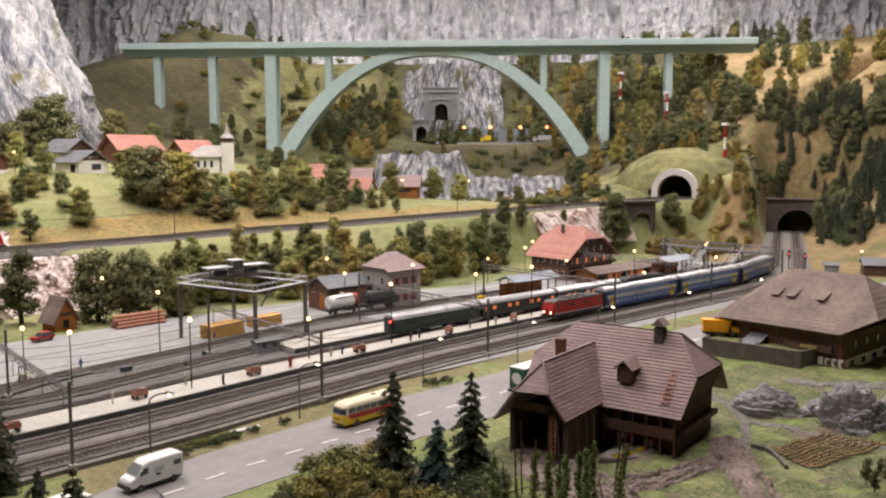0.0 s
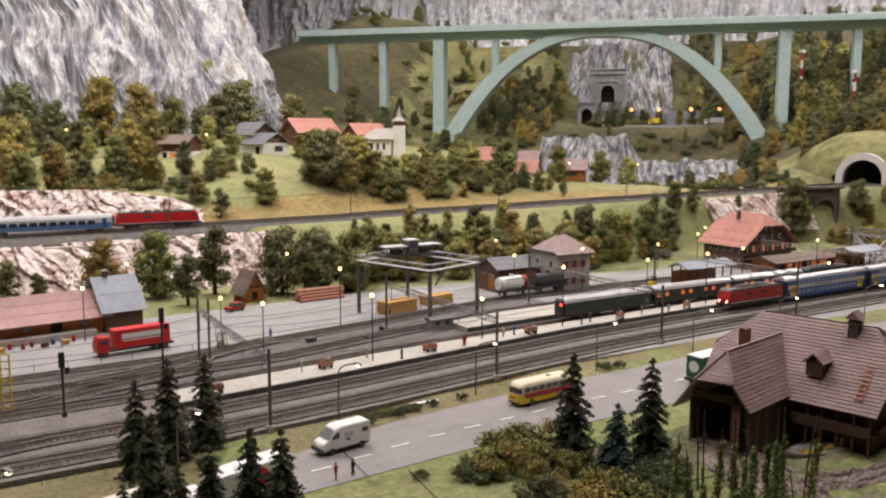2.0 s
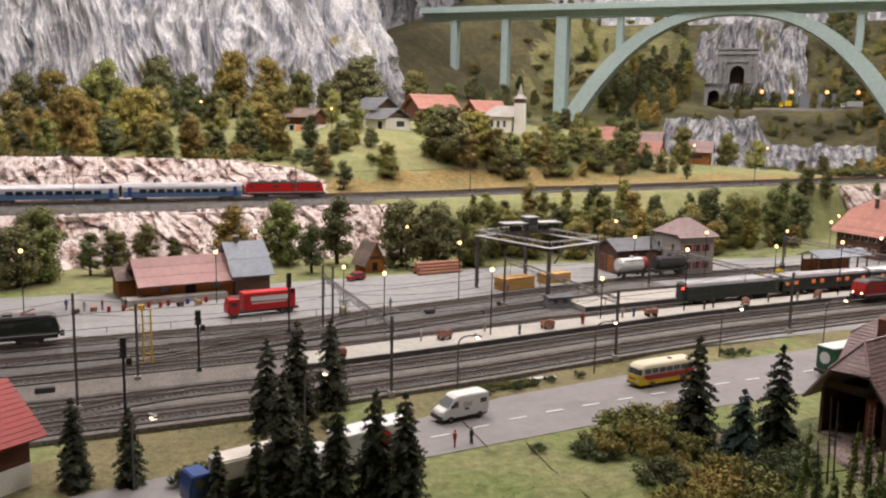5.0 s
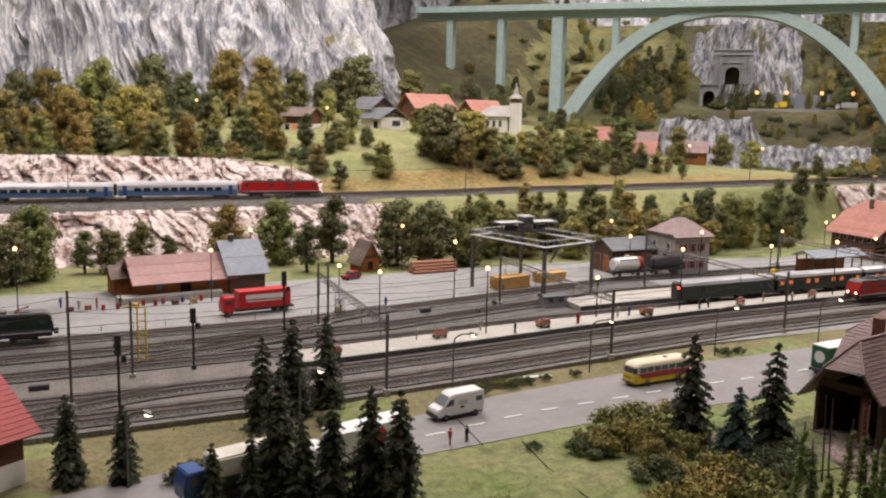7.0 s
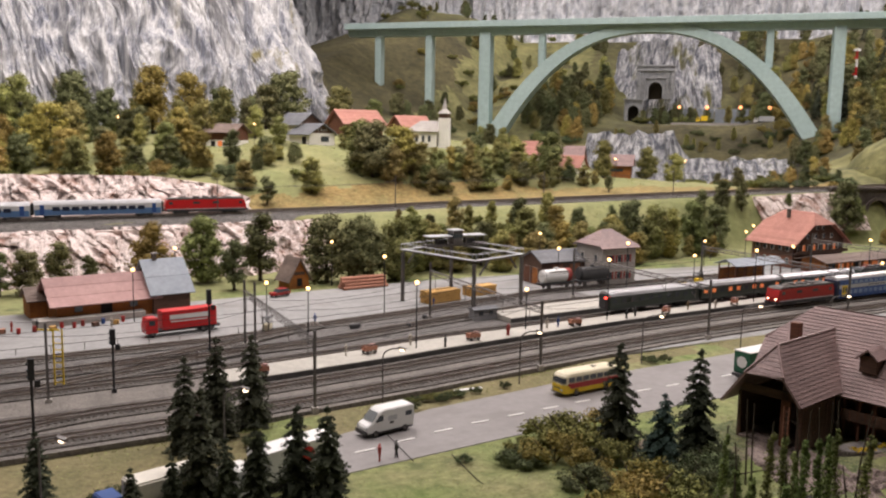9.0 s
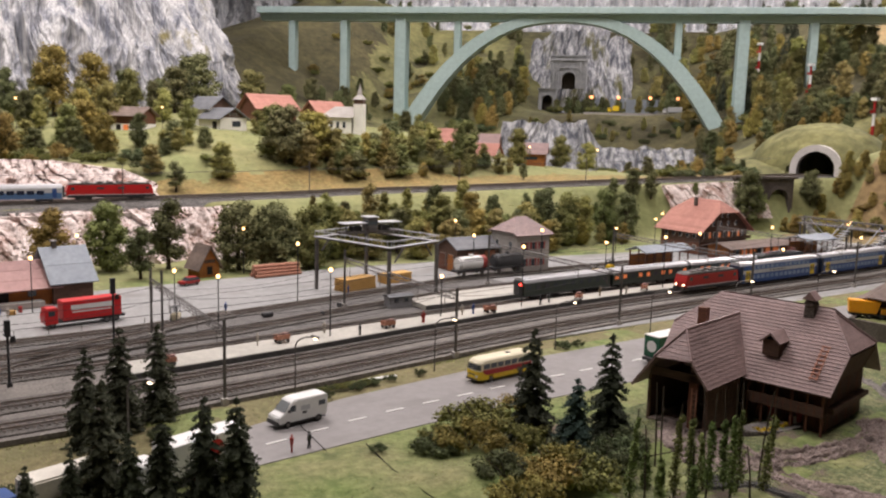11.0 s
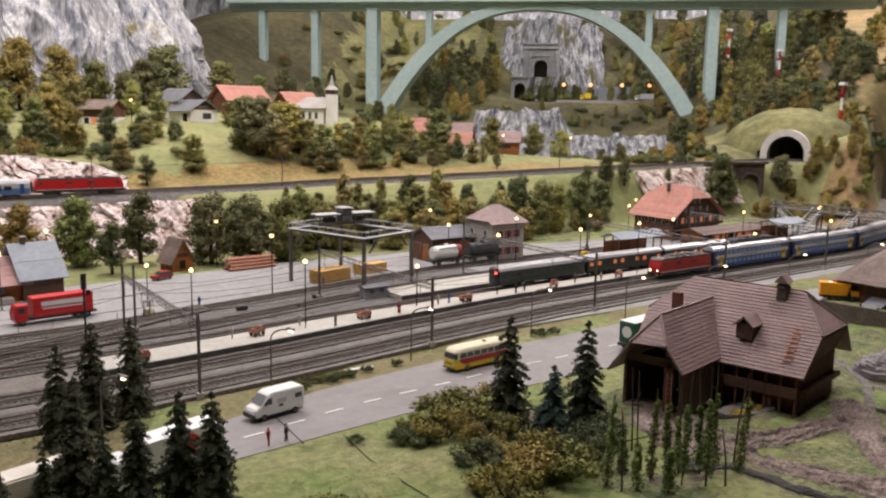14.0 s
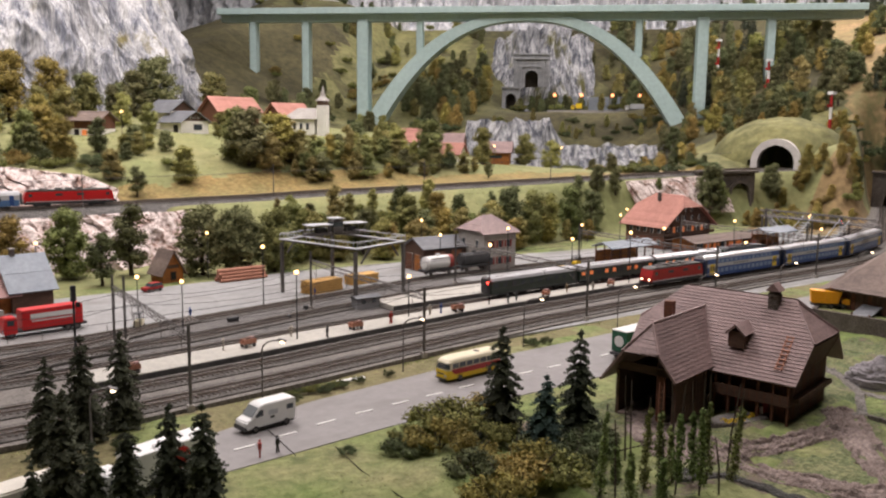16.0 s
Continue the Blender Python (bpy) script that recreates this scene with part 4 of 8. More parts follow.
far_wood(45, 5.2, 6.0, 0.6, 1.4, (BROAD[2], BROAD[5], BROAD[0], FIRS[0]), 0.14, 0.24)
far_wood(26, 4.1, 4.7, 0.62, 1.05, (BROAD[6], BROAD[2], BROAD[0], BUSHES[1]), 0.07, 0.13)
far_wood(170, 3.95, 4.4, 1.45, 2.45, (FIRS[0], FIRS[1], BROAD[5], BROAD[2]), 0.09, 0.145)
far_wood(30, 4.4, 5.4, 1.4, 2.6, (BROAD[2], BROAD[6], BROAD[0], BUSHES[0]), 0.08, 0.17)
far_wood(22, 5.0, 5.7, -1.0, -0.72, (BROAD[2], BROAD[6], BROAD[2], BUSHES[2]), 0.09, 0.17)
far_wood(16, 5.5, 6.2, -0.9, -0.62, (BROAD[2], BROAD[3], BROAD[0]), 0.10, 0.18)
far_wood(18, 4.2, 5.0, -1.25, -0.75, (BROAD[1], BROAD[2], BUSHES[1]), 0.06, 0.13)
far_wood(16, 4.6, 5.0, -1.75, -1.25, (BROAD[2], BROAD[5], BUSHES[2]), 0.08, 0.16)
far_wood(30, 5.72, 5.80, -0.42, -0.05, (BUSHES[2], BUSHES[1], BROAD[2]), 0.08, 0.12)
far_wood(22, 5.0, 5.35, -0.62, 0.5, (BUSHES[1], BUSHES[2], BROAD[4]), 0.05, 0.09)
far_wood(20, 4.6, 5.1, 0.42, 0.75, (BROAD[6], BROAD[2], BROAD[0], BUSHES[1]), 0.08, 0.15)
far_wood(24, 6.15, 6.7, 0.05, 0.7, (BROAD[3], BROAD[2], BROAD[0], BROAD[5]), 0.1, 0.18)
far_wood(40, 6.2, 7.2, -2.4, -0.7, (BROAD[2], BROAD[0], BUSHES[1], BROAD[5]), 0.07, 0.15)
far_wood(40, 6.4, 7.3, 0.2, 2.4, (BROAD[2], BROAD[0], FIRS[0], BROAD[5]), 0.1, 0.22)
far_wood(26, 5.70, 5.78, -0.25, 0.6, (BROAD[5], BROAD[4], BUSHES[1], BROAD[1]), 0.08, 0.13)
far_wood(30, 3.5, 3.75, 1.75, 2.6, (FIRS[0], FIRS[1]), 0.1, 0.15)
far_wood(130, 3.55, 3.95, 1.2, 2.05, (FIRS[0], FIRS[1], FIRS[0], BROAD[5]), 0.09, 0.14)
for i in range(46):
    plant(random.choice((BUSHES[0], BUSHES[1], BROAD[0], BROAD[6], BUSHES[2])), random.uniform(2.6, 3.2), random.uniform(0.86, 1.1), random.uniform(0.04, 0.085))
for i in range(60):
    x, y = random.uniform(1.85, 2.32), random.uniform(1.14, 1.65)
    plant(random.choice((BUSHES[0], BUSHES[1], BROAD[2], BROAD[6], BUSHES[2])), x, y, random.uniform(0.04, 0.10), wide=1.2)
# dark wood above the tunnel and firs beside the line
for i in range(150):
    plant(random.choice((FIRS[0], FIRS[1], BROAD[5], BROAD[2])), random.uniform(3.4, 3.62), random.uniform(0.3, 1.2), random.uniform(0.08, 0.135))
for i in range(60):
    x = random.uniform(2.55, 3.3)
    plant(random.choice((FIRS[0], FIRS[1], BUSHES[2])), x, track_y(2, x) - random.uniform(0.25, 0.45), random.uniform(0.07, 0.12))
# spruces beside the road
for i, (x, y, h) in enumerate(((-0.755, -0.19, 0.095), (-0.705, -0.20, 0.082), (-0.55, -0.1, 0.112), (-0.51, -0.08, 0.126), (-0.46, -0.05, 0.118), (-0.57, -0.27, 0.126), (-0.53, -0.31, 0.10), (-0.555, -0.30, 0.085), (-0.492, -0.31, 0.110), (-0.47, -0.33, 0.112), (-0.12, -0.318, 0.133), (-0.112, -0.382, 0.091), (-0.042, -0.361, 0.127), (-0.635, -0.285, 0.065), (-0.6, -0.285, 0.07))):
    plant(FIRS[(0, 1, 1, 0, 1, 1, 0, 0, 1, 1, 1, 2, 1, 0, 0)[i]], x, y, h * 0.98, z=-0.002, wide=1.06)
# bushes between road and farm
for x, y, h, k in ((-0.2, -0.31, 0.07, 0), (-0.15, -0.28, 0.085, 1), (-0.24, -0.3, 0.05, 2), (-0.19, -0.35, 0.06, 0), (-0.14, -0.33, 0.06, 1), (-0.17, -0.265, 0.07, 1), (-0.10, -0.26, 0.06, 0), (-0.2, -0.44, 0.08, 0), (-0.17, -0.42, 0.075, 0), (-0.22, -0.40, 0.06, 2), (-0.15, -0.45, 0.08, 1),
                   (-0.24, -0.46, 0.07, 0), (-0.08, -0.42, 0.06, 2), (-0.05, -0.40, 0.055, 2), (-0.11, -0.43, 0.055, 2), (-0.4, -0.42, 0.06, 1), (-0.37, -0.44, 0.05, 0), (-0.29, -0.27, 0.02, 2), (-0.22, -0.28, 0.045, 1), (-0.13, -0.385, 0.05, 2), (-0.26, -0.5, 0.06, 1)):
    plant(BUSHES[k], x, y, h, wide=1.1)
for i in range(16):
    plant(BUSHES[1 if i % 3 else 2], -0.285 + 0.0072 * i, -0.058 - 0.012 * (i < 4) + random.uniform(-0.004, 0.004), random.uniform(0.014, 0.022))
for x, y, h in ((0.18, -0.035, 0.03), (0.21, -0.035, 0.024), (-0.21, -0.07, 0.022), (-0.18, -0.06, 0.022), (-0.15, -0.055, 0.02), (-0.1, -0.05, 0.02), (-0.26, -0.08, 0.025), (-0.29, -0.085, 0.02), (-0.65, -0.22, 0.045), (-0.62, -0.21, 0.035), (-0.48, -0.12, 0.03)):
    plant(BUSHES[2], x, y, h)
for x, y, h in ((0.265, -0.675, 0.03), (0.285, -0.69, 0.034), (0.25, -0.69, 0.026), (0.31, -0.672, 0.02)):
    plant(BROAD[5], x, y, h)
# slim young trees on poles in front of the farm
rng = random.Random(3)
for i, (x, y, h) in enumerate(((-0.03, -0.42, 0.085), (-0.01, -0.41, 0.075), (-0.11, -0.46, 0.085), (-0.07, -0.48, 0.088), (-0.11, -0.48, 0.045), (-0.1, -0.49, 0.056), (-0.04, -0.49, 0.095), (-0.06, -0.51, 0.10), (-0.02, -0.5, 0.095), (-0.02, -0.515, 0.1), (-0.05, -0.53, 0.108), (0.02, -0.51, 0.09), (-0.03, -0.465, 0.085), (-0.085, -0.515, 0.06), (-0.04, -0.545, 0.05), (0.0, -0.53, 0.085), (-0.075, -0.45, 0.06))):
    x, y = x - 0.022, y - 0.022
    root = thing("young_tree", x, y, land(x, y), 0, "slim young tree with patchy green foam on a bare pole", "tree", "young trees")
    bm = bmesh.new()
    tip = (rng.uniform(-0.008, 0.008), rng.uniform(-0.008, 0.008), h * 1.08)
    mid = (tip[0] * 0.3 + rng.uniform(-0.002, 0.002), tip[1] * 0.3, h * 0.5)
    rod(bm, (0, 0, -0.005), mid, 0.0011, 0.0009, 6)
    rod(bm, mid, tip, 0.0009, 0.0005, 6)
    for k in range(5):
        zz = h * rng.uniform(0.3, 0.95)
        a = rng.uniform(0, 6.28)
        rod(bm, (tip[0] * zz / h * 0.8, tip[1] * zz / h * 0.8, zz), (tip[0] * zz / h + 0.004 * math.cos(a), tip[1] * zz / h + 0.004 * math.sin(a), zz + 0.003), 0.0004, 0.0002, 4)
    link("trunk", bm, BARK, root)
    if i not in (0, 1, 4, 11, 14):
        bm = bmesh.new()
        low, top = h * rng.uniform(0.02, 0.2), h * rng.uniform(0.5, 0.98)
        for k in range(16):
            f = k / 15
            zz = low + (top - low) * f
            fat = (0.0036 + 0.0042 * rng.random()) * (1.15 - 0.7 * f)
            flakes(bm, (tip[0] * zz / h * 0.8 + rng.uniform(-0.0022, 0.0022), tip[1] * zz / h * 0.8 + rng.uniform(-0.0022, 0.0022), zz), fat, 80, 0.0012, rng, 1.5)
        link("crown", bm, LEAF_YOUNG if i % 3 else LEAF_MOSS, root)
for x, y, dx, dy, h in ((-0.075, -0.43, 0.10, -0.03, 0.012),):
    bm = bmesh.new()
    rod(bm, (0, 0, 0.002 if h < 0.05 else -0.003), (dx, dy, h), 0.0009, 0.0005, 6)
    ob = tagged(link("leaning_pole", bm, BARK), "thin bare pole leaning over the meadow", "pole")
    ob.matrix_basis = pose(x, y, land(x, y) + 0.002)
for ob in BROAD + FIRS + BUSHES:
    for o in (*ob.children, ob):
        bpy.data.objects.remove(o)

# grass tufts over the near ground and the verges
def tufts(name, count, place, size, material, label, seed):
    rng = random.Random(seed)
    verts, faces = [], []
    while len(faces) < count:
        x, y = place(rng)
        if fbm(x * 9, y * 9, seed) < rng.uniform(-0.5, 0.3):
            continue
        z = land(x, y)
        a = rng.uniform(0, 6.283)
        h, w = size * rng.uniform(0.5, 1.3), size * 0.5
        k = len(verts)
        verts += [(x - math.cos(a) * w, y - math.sin(a) * w, z - 0.001), (x + math.cos(a) * w, y + math.sin(a) * w, z - 0.001), (x + rng.uniform(-3, 3) * w, y + rng.uniform(-3, 3) * w, z + h * 0.6)]
        faces.append((k, k + 1, k + 2))
    me = bpy.data.meshes.new(name)
    me.from_pydata(verts, [], faces)
    me.materials.append(material)
    return tagged(new(name, me), label, "grass", kind="stuff")


def near_ground(rng):
    while True:
        x, y = rng.uniform(-0.75, 0.75), rng.uniform(-0.74, -0.2)
        if y < road_near(x) - 0.004 and not (0.1 < x < 0.36 and -0.5 < y < -0.22):
            return x, y


def verge(rng):
    x = rng.uniform(-1.0, 1.4)
    return x, rng.uniform(road_far(x) + 0.003, max(road_far(x) + 0.006, track_y(1, x) - 0.042))


def slopes(rng):
    x = rng.uniform(-0.1, 1.9)
    return x, rng.uniform(0.86, 1.15)


def meadow(rng):
    return rng.uniform(-0.1, 1.6), rng.uniform(1.38, 2.1)


tufts("grass_tufts", 42000, near_ground, 0.0014, GRASS_BLADE, "short green and straw grass tufts of the near meadow", 1)
tufts("dry_grass", 8000, near_ground, 0.0014, STRAW, "dry straw and earth crumbs on the near meadow", 7)
tufts("verge_grass", 7000, verge, 0.0018, GRASS_BLADE, "short dry grass along the road verge", 2)
tufts("slope_grass", 9000, slopes, 0.003, GRASS_BLADE, "short grass on the slope behind the station", 3)
tufts("meadow_grass", 12000, meadow, 0.003, GRASS_BLADE, "short grass on the village meadow", 4)

# ---- buildings ----
def courses(parent, pts, n, thick, material, name="shingle_course", lift=0.0):
    """A roof plane: a plate, and over it n overlapping courses from eave to ridge, each a piece of its own."""
    pts = [Vector(p) for p in pts]
    bm = bmesh.new()
    slab(bm, pts, thick)
    plate = link("roof", bm, material, parent)
    nor = (pts[1] - pts[0]).cross(pts[2] - pts[0]).normalized()
    if nor.z < 0:
        nor = -nor
    up = (Vector((0, 0, 1)) - nor * nor.z).normalized()
    across = up.cross(nor)
    o = pts[0]
    uv = [((p - o).dot(across), (p - o).dot(up)) for p in pts]
    lo, hi = min(v for _, v in uv), max(v for _, v in uv)

    def span(v):
        xs = []
        for (x0, y0), (x1, y1) in zip(uv, uv[1:] + uv[:1]):
            if (y0 - v) * (y1 - v) <= 0 and abs(y1 - y0) > 1e-9:
                xs.append(x0 + (x1 - x0) * (v - y0) / (y1 - y0))
        return (min(xs), max(xs)) if len(xs) > 1 else None

    for i in range(n):
        a, b = lo + (hi - lo) * i / n, lo + (hi - lo) * (i + 1) / n
        s0, s1 = span(a + 1e-5), span(b - 1e-5)
        if not s0 or not s1:
            continue
        low = 0.00065 + lift
        q = [(s0[0], a, low), (s0[1], a, low), (s1[1], b, 0.0002), (s1[0], b, 0.0002)]
        base = [(s0[0], a, 0), (s0[1], a, 0), (s1[1], b, 0), (s1[0], b, 0)]
        bm = bmesh.new()
        top = [bm.verts.new(o + across * x + up * y + nor * z) for x, y, z in q]
        bot = [bm.verts.new(o + across * x + up * y + nor * z) for x, y, z in base]
        bm.faces.new(top)
        for k in range(4):
            j = (k + 1) % 4
            bm.faces.new((bot[k], bot[j], top[j], top[k]))
        link(name, bm, material, plate)
    return plate


def mbox(name, x, y, z, sx, sy, sz, material, parent, label="", rz=0, rx=0, ry=0):
    bm = bmesh.new()
    box(bm, x, y, z, sx, sy, sz, rz, rx, ry)
    return link(name, bm, material, parent, label)


def window_at(parent, x, y, z, w, h, face, frame_mat=PLASTER, pane=None, shutter=None):
    """A small window proud of the wall; face is x or y with its sign."""
    s = -1 if face[0] == "-" else 1
    ax = face[1]
    d = 0.0012
    def sized(u, v, t):
        return (t, u, v) if ax == "x" else (u, t, v)
    sx, sy, sz = sized(w + 0.0016, h + 0.0016, d)
    fr = mbox("window", x, y, z, sx, sy, sz, frame_mat, parent)
    sx, sy, sz = sized(w, h, d)
    off = 0.0004 * s
    mbox("pane", x + (off if ax == "x" else 0), y + (off if ax == "y" else 0), z + 0.0008, sx, sy, sz, pane or WINDOW, fr)
    if shutter:
        for k in (-1, 1):
            sx, sy, sz = sized(w * 0.5, h, d)
            mbox("shutter", x + (0 if ax == "x" else k * w * 0.8), y + (k * w * 0.8 if ax == "x" else 0), z + 0.0008, sx, sy, sz, shutter, fr)


def gable_house(name, x, y, z, rz, lx, ly, wall_h, ridge_h, wall_mat, roof_mat, label, over=0.008, hip=0.0, n=9, low_mat=None, upper_mat=None, chimney=None, windows=(), category="house", group=""):
    """A house with its ridge along its own x; hip cuts the gables back."""
    root = thing(name, x, y, z, rz, label, category, group)
    hx, hy = lx / 2, ly / 2
    split = wall_h * 0.45 if low_mat else 0
    if low_mat:
        mbox("base_wall", 0, 0, -0.01, lx + 0.001, ly + 0.001, split + 0.01, low_mat, root)
    mbox("wall", 0, 0, split if low_mat else -0.01, lx, ly, wall_h - split + (0 if low_mat else 0.01), wall_mat, root)
    slope = (ridge_h - wall_h) / hy
    for s in (-1, 1):
        bm = bmesh.new()
        gh = ridge_h - 0.002 if hip == 0 else wall_h + (ridge_h - wall_h) * (1 - hip) - 0.002
        gy = 0.0 if hip == 0 else hy * hip
        pts = [(s * hx, -hy, wall_h), (s * hx, hy, wall_h), (s * hx, gy, gh), (s * hx, -gy, gh)] if hip else [(s * hx, -hy, wall_h), (s * hx, hy, wall_h), (s * hx, 0, gh)]
        extrude(bm, pts, (-s * 0.003, 0, 0))
        link("gable", bm, upper_mat or wall_mat, root)
    ez = wall_h - slope * over + 0.001
    ex = hx + over
    for s in (-1, 1):
        if hip:
            hz = wall_h + (ridge_h - wall_h) * (1 - hip)
            yy = hy * hip
            pts = [(-ex, s * (hy + over), ez), (ex, s * (hy + over), ez), (ex, s * yy, hz), (ex - yy * 0.9, 0, ridge_h), (-ex + yy * 0.9, 0, ridge_h), (-ex, s * yy, hz)]
        else:
            pts = [(-ex, s * (hy + over), ez), (ex, s * (hy + over), ez), (ex, 0, ridge_h), (-ex, 0, ridge_h)]
        courses(root, pts, n, 0.002, roof_mat)
        if hip:
            courses(root, [(s * ex, -yy, hz), (s * ex, yy, hz), (s * (ex - yy * 0.9), 0, ridge_h)], max(3, n // 3), 0.002, roof_mat)
    if chimney:
        cx, cy, ch = chimney
        mbox("chimney", cx, cy, ridge_h - 0.02, 0.008, 0.008, 0.02 + ch, STONE_WALL, root)
        mbox("chimney_cap", cx, cy, ridge_h + ch, 0.0105, 0.0105, 0.002, CONCRETE, root)
    for w in windows:
        window_at(root, *w)
    return root


# the big farmhouse: a runs along the ridge, b to the back
farm = thing("farmhouse", 0.22, -0.301, -0.002, -77.5, "large dark timber farmhouse with brown shingled hipped roof and barn wing", "farmhouse")
mbox("wall", 0.07, 0.0, 0, 0.19, 0.125, 0.062, BROWN_WOOD, farm)
mbox("wall", -0.006, -0.118, 0.0, 0.004, 0.10, 0.056, BROWN_WOOD, farm)
mbox("wall", 0.068, -0.125, 0.0, 0.004, 0.085, 0.064, BROWN_WOOD, farm)
mbox("barn_floor", 0.033, -0.12, 0.0, 0.075, 0.10, 0.003, DIRT, farm, "wooden threshing floor")
mbox("door_post", 0.052, -0.168, 0.0, 0.010, 0.004, 0.066, RED_WOOD, farm)
mbox("lintel", 0.033, -0.168, 0.058, 0.075, 0.004, 0.010, BROWN_WOOD, farm)
for s in (-1, 1):
    bm = bmesh.new()
    extrude(bm, [(-0.024 if s < 0 else 0.164, -0.062, 0.06), (-0.024 if s < 0 else 0.164, 0.062, 0.06), (-0.024 if s < 0 else 0.164, 0.038, 0.097), (-0.024 if s < 0 else 0.164, -0.038, 0.097)], (0.003 * -s, 0, 0))
    link("gable", bm, BROWN_WOOD, farm)
E0 = 0.054
courses(farm, [(-0.04, -0.088, E0), (0.18, -0.088, E0), (0.184, -0.046, 0.097), (0.145, 0, 0.136), (0.0, 0, 0.136), (-0.044, -0.046, 0.097)], 24, 0.002, SHINGLE, lift=0.0003)
courses(farm, [(-0.04, 0.088, E0), (0.18, 0.088, E0), (0.184, 0.046, 0.097), (0.145, 0, 0.136), (0.0, 0, 0.136), (-0.044, 0.046, 0.097)], 12, 0.002, SHINGLE)
courses(farm, [(0.184, -0.046, 0.097), (0.184, 0.046, 0.097), (0.145, 0, 0.136)], 14, 0.002, SHINGLE)
courses(farm, [(-0.044, -0.046, 0.097), (-0.044, 0.046, 0.097), (0.0, 0, 0.136)], 9, 0.002, SHINGLE)
WA, WZ = 0.036, 0.119              # the wing's ridge
courses(farm, [(0.078, -0.185, 0.058), (0.078, -0.075, 0.058), (WA, -0.022, WZ), (WA, -0.165, WZ), (0.058, -0.19, 0.088)], 15, 0.002, SHINGLE, lift=0.0003)
courses(farm, [(-0.022, -0.185, 0.044), (-0.022, -0.075, 0.044), (WA, -0.022, WZ), (WA, -0.165, WZ), (0.010, -0.19, 0.085)], 15, 0.002, SHINGLE, lift=0.0003)
courses(farm, [(0.058, -0.19, 0.088), (0.010, -0.19, 0.085), (WA, -0.165, WZ)], 8, 0.002, SHINGLE)
mbox("chimney", 0.012, -0.075, 0.085, 0.011, 0.010, 0.045, RED_WOOD, farm, "brown boarded chimney")
ch = mbox("chimney", 0.122, -0.012, 0.115, 0.012, 0.012, 0.032, STONE_WALL, farm, "round stone chimney with a roofed cap")
bm = bmesh.new()
ball(bm, 0.122, -0.012, 0.144, 0.009, 2, 0.7)
link("chimney_head", bm, STONE_WALL, ch)
bm = bmesh.new()
extrude(bm, [(0.113, -0.022, 0.150), (0.131, -0.022, 0.150), (0.122, -0.022, 0.160)], (0, 0.02, 0))
link("chimney_roof", bm, SHINGLE, ch)
dorm = mbox("dormer", 0.098, -0.055, 0.083, 0.020, 0.024, 0.020, BROWN_WOOD, farm, "small boarded dormer")
courses(dorm, [(0.085, -0.072, 0.100), (0.085, -0.030, 0.100), (0.098, -0.030, 0.112), (0.098, -0.072, 0.112)], 4, 0.0015, SHINGLE)
courses(dorm, [(0.111, -0.072, 0.100), (0.111, -0.030, 0.100), (0.098, -0.030, 0.112), (0.098, -0.072, 0.112)], 4, 0.0015, SHINGLE)
bm = bmesh.new()
for k in (-1, 1):
    rod(bm, (0.155 + k * 0.0035, -0.078, 0.0675), (0.155 + k * 0.0035, -0.042, 0.1015), 0.0008, seg=5)
lad = link("roof_ladder", bm, LOG, farm, "red-brown ladder lying on the roof")
for k in range(8):
    f = k / 7
    bm = bmesh.new()
    rod(bm, (0.150, -0.077 + 0.034 * f, 0.0690 + 0.032 * f), (0.160, -0.077 + 0.034 * f, 0.0690 + 0.032 * f), 0.0009, seg=5)
    link("rung", bm, LOG, lad)
mbox("balcony", 0.125, -0.077, 0.026, 0.095, 0.014, 0.0025, BROWN_WOOD, farm)
mbox("balcony_rail", 0.125, -0.083, 0.028, 0.095, 0.0015, 0.011, BROWN_WOOD, farm)
for k in range(6):
    mbox("post", 0.08 + 0.018 * k, -0.080, 0, 0.0025, 0.0025, 0.055, RED_WOOD, farm)
for k in range(5):
    mbox("shutter", 0.087 + 0.017 * k, -0.0635, 0.008, 0.007, 0.002, 0.014, SHUTTER_RED if k % 2 else RED_WOOD, farm)
    mbox("shutter", 0.087 + 0.017 * k, -0.0635, 0.037, 0.007, 0.002, 0.012, RED_WOOD, farm)
for k in range(4):
    mbox("shutter", 0.1655, -0.04 + 0.027 * k, 0.03, 0.002, 0.009, 0.014, RED_WOOD, farm)
mbox("side_balcony", 0.17, 0.0, 0.026, 0.012, 0.12, 0.006, BROWN_WOOD, farm)
mbox("wood_stack", 0.06, -0.074, 0, 0.022, 0.01, 0.02, BROWN_WOOD, farm)
for k in range(24):
    mbox("plank", -0.0 + 0.0072 * k, -0.0632, 0.001 + 0.0006 * (k % 3), 0.0066, 0.0014, 0.058, RED_WOOD if k % 5 == 2 else BROWN_WOOD, farm)
for k in range(16):
    mbox("plank", 0.1658, -0.058 + 0.0078 * k, 0.001 + 0.0006 * (k % 2), 0.0014, 0.0071, 0.060, RED_WOOD if k % 4 == 1 else BROWN_WOOD, farm)
for k in range(9):
    mbox("plank", 0.0705, -0.164 + 0.0092 * k, 0.0, 0.0014, 0.0084, 0.060, BROWN_WOOD, farm)
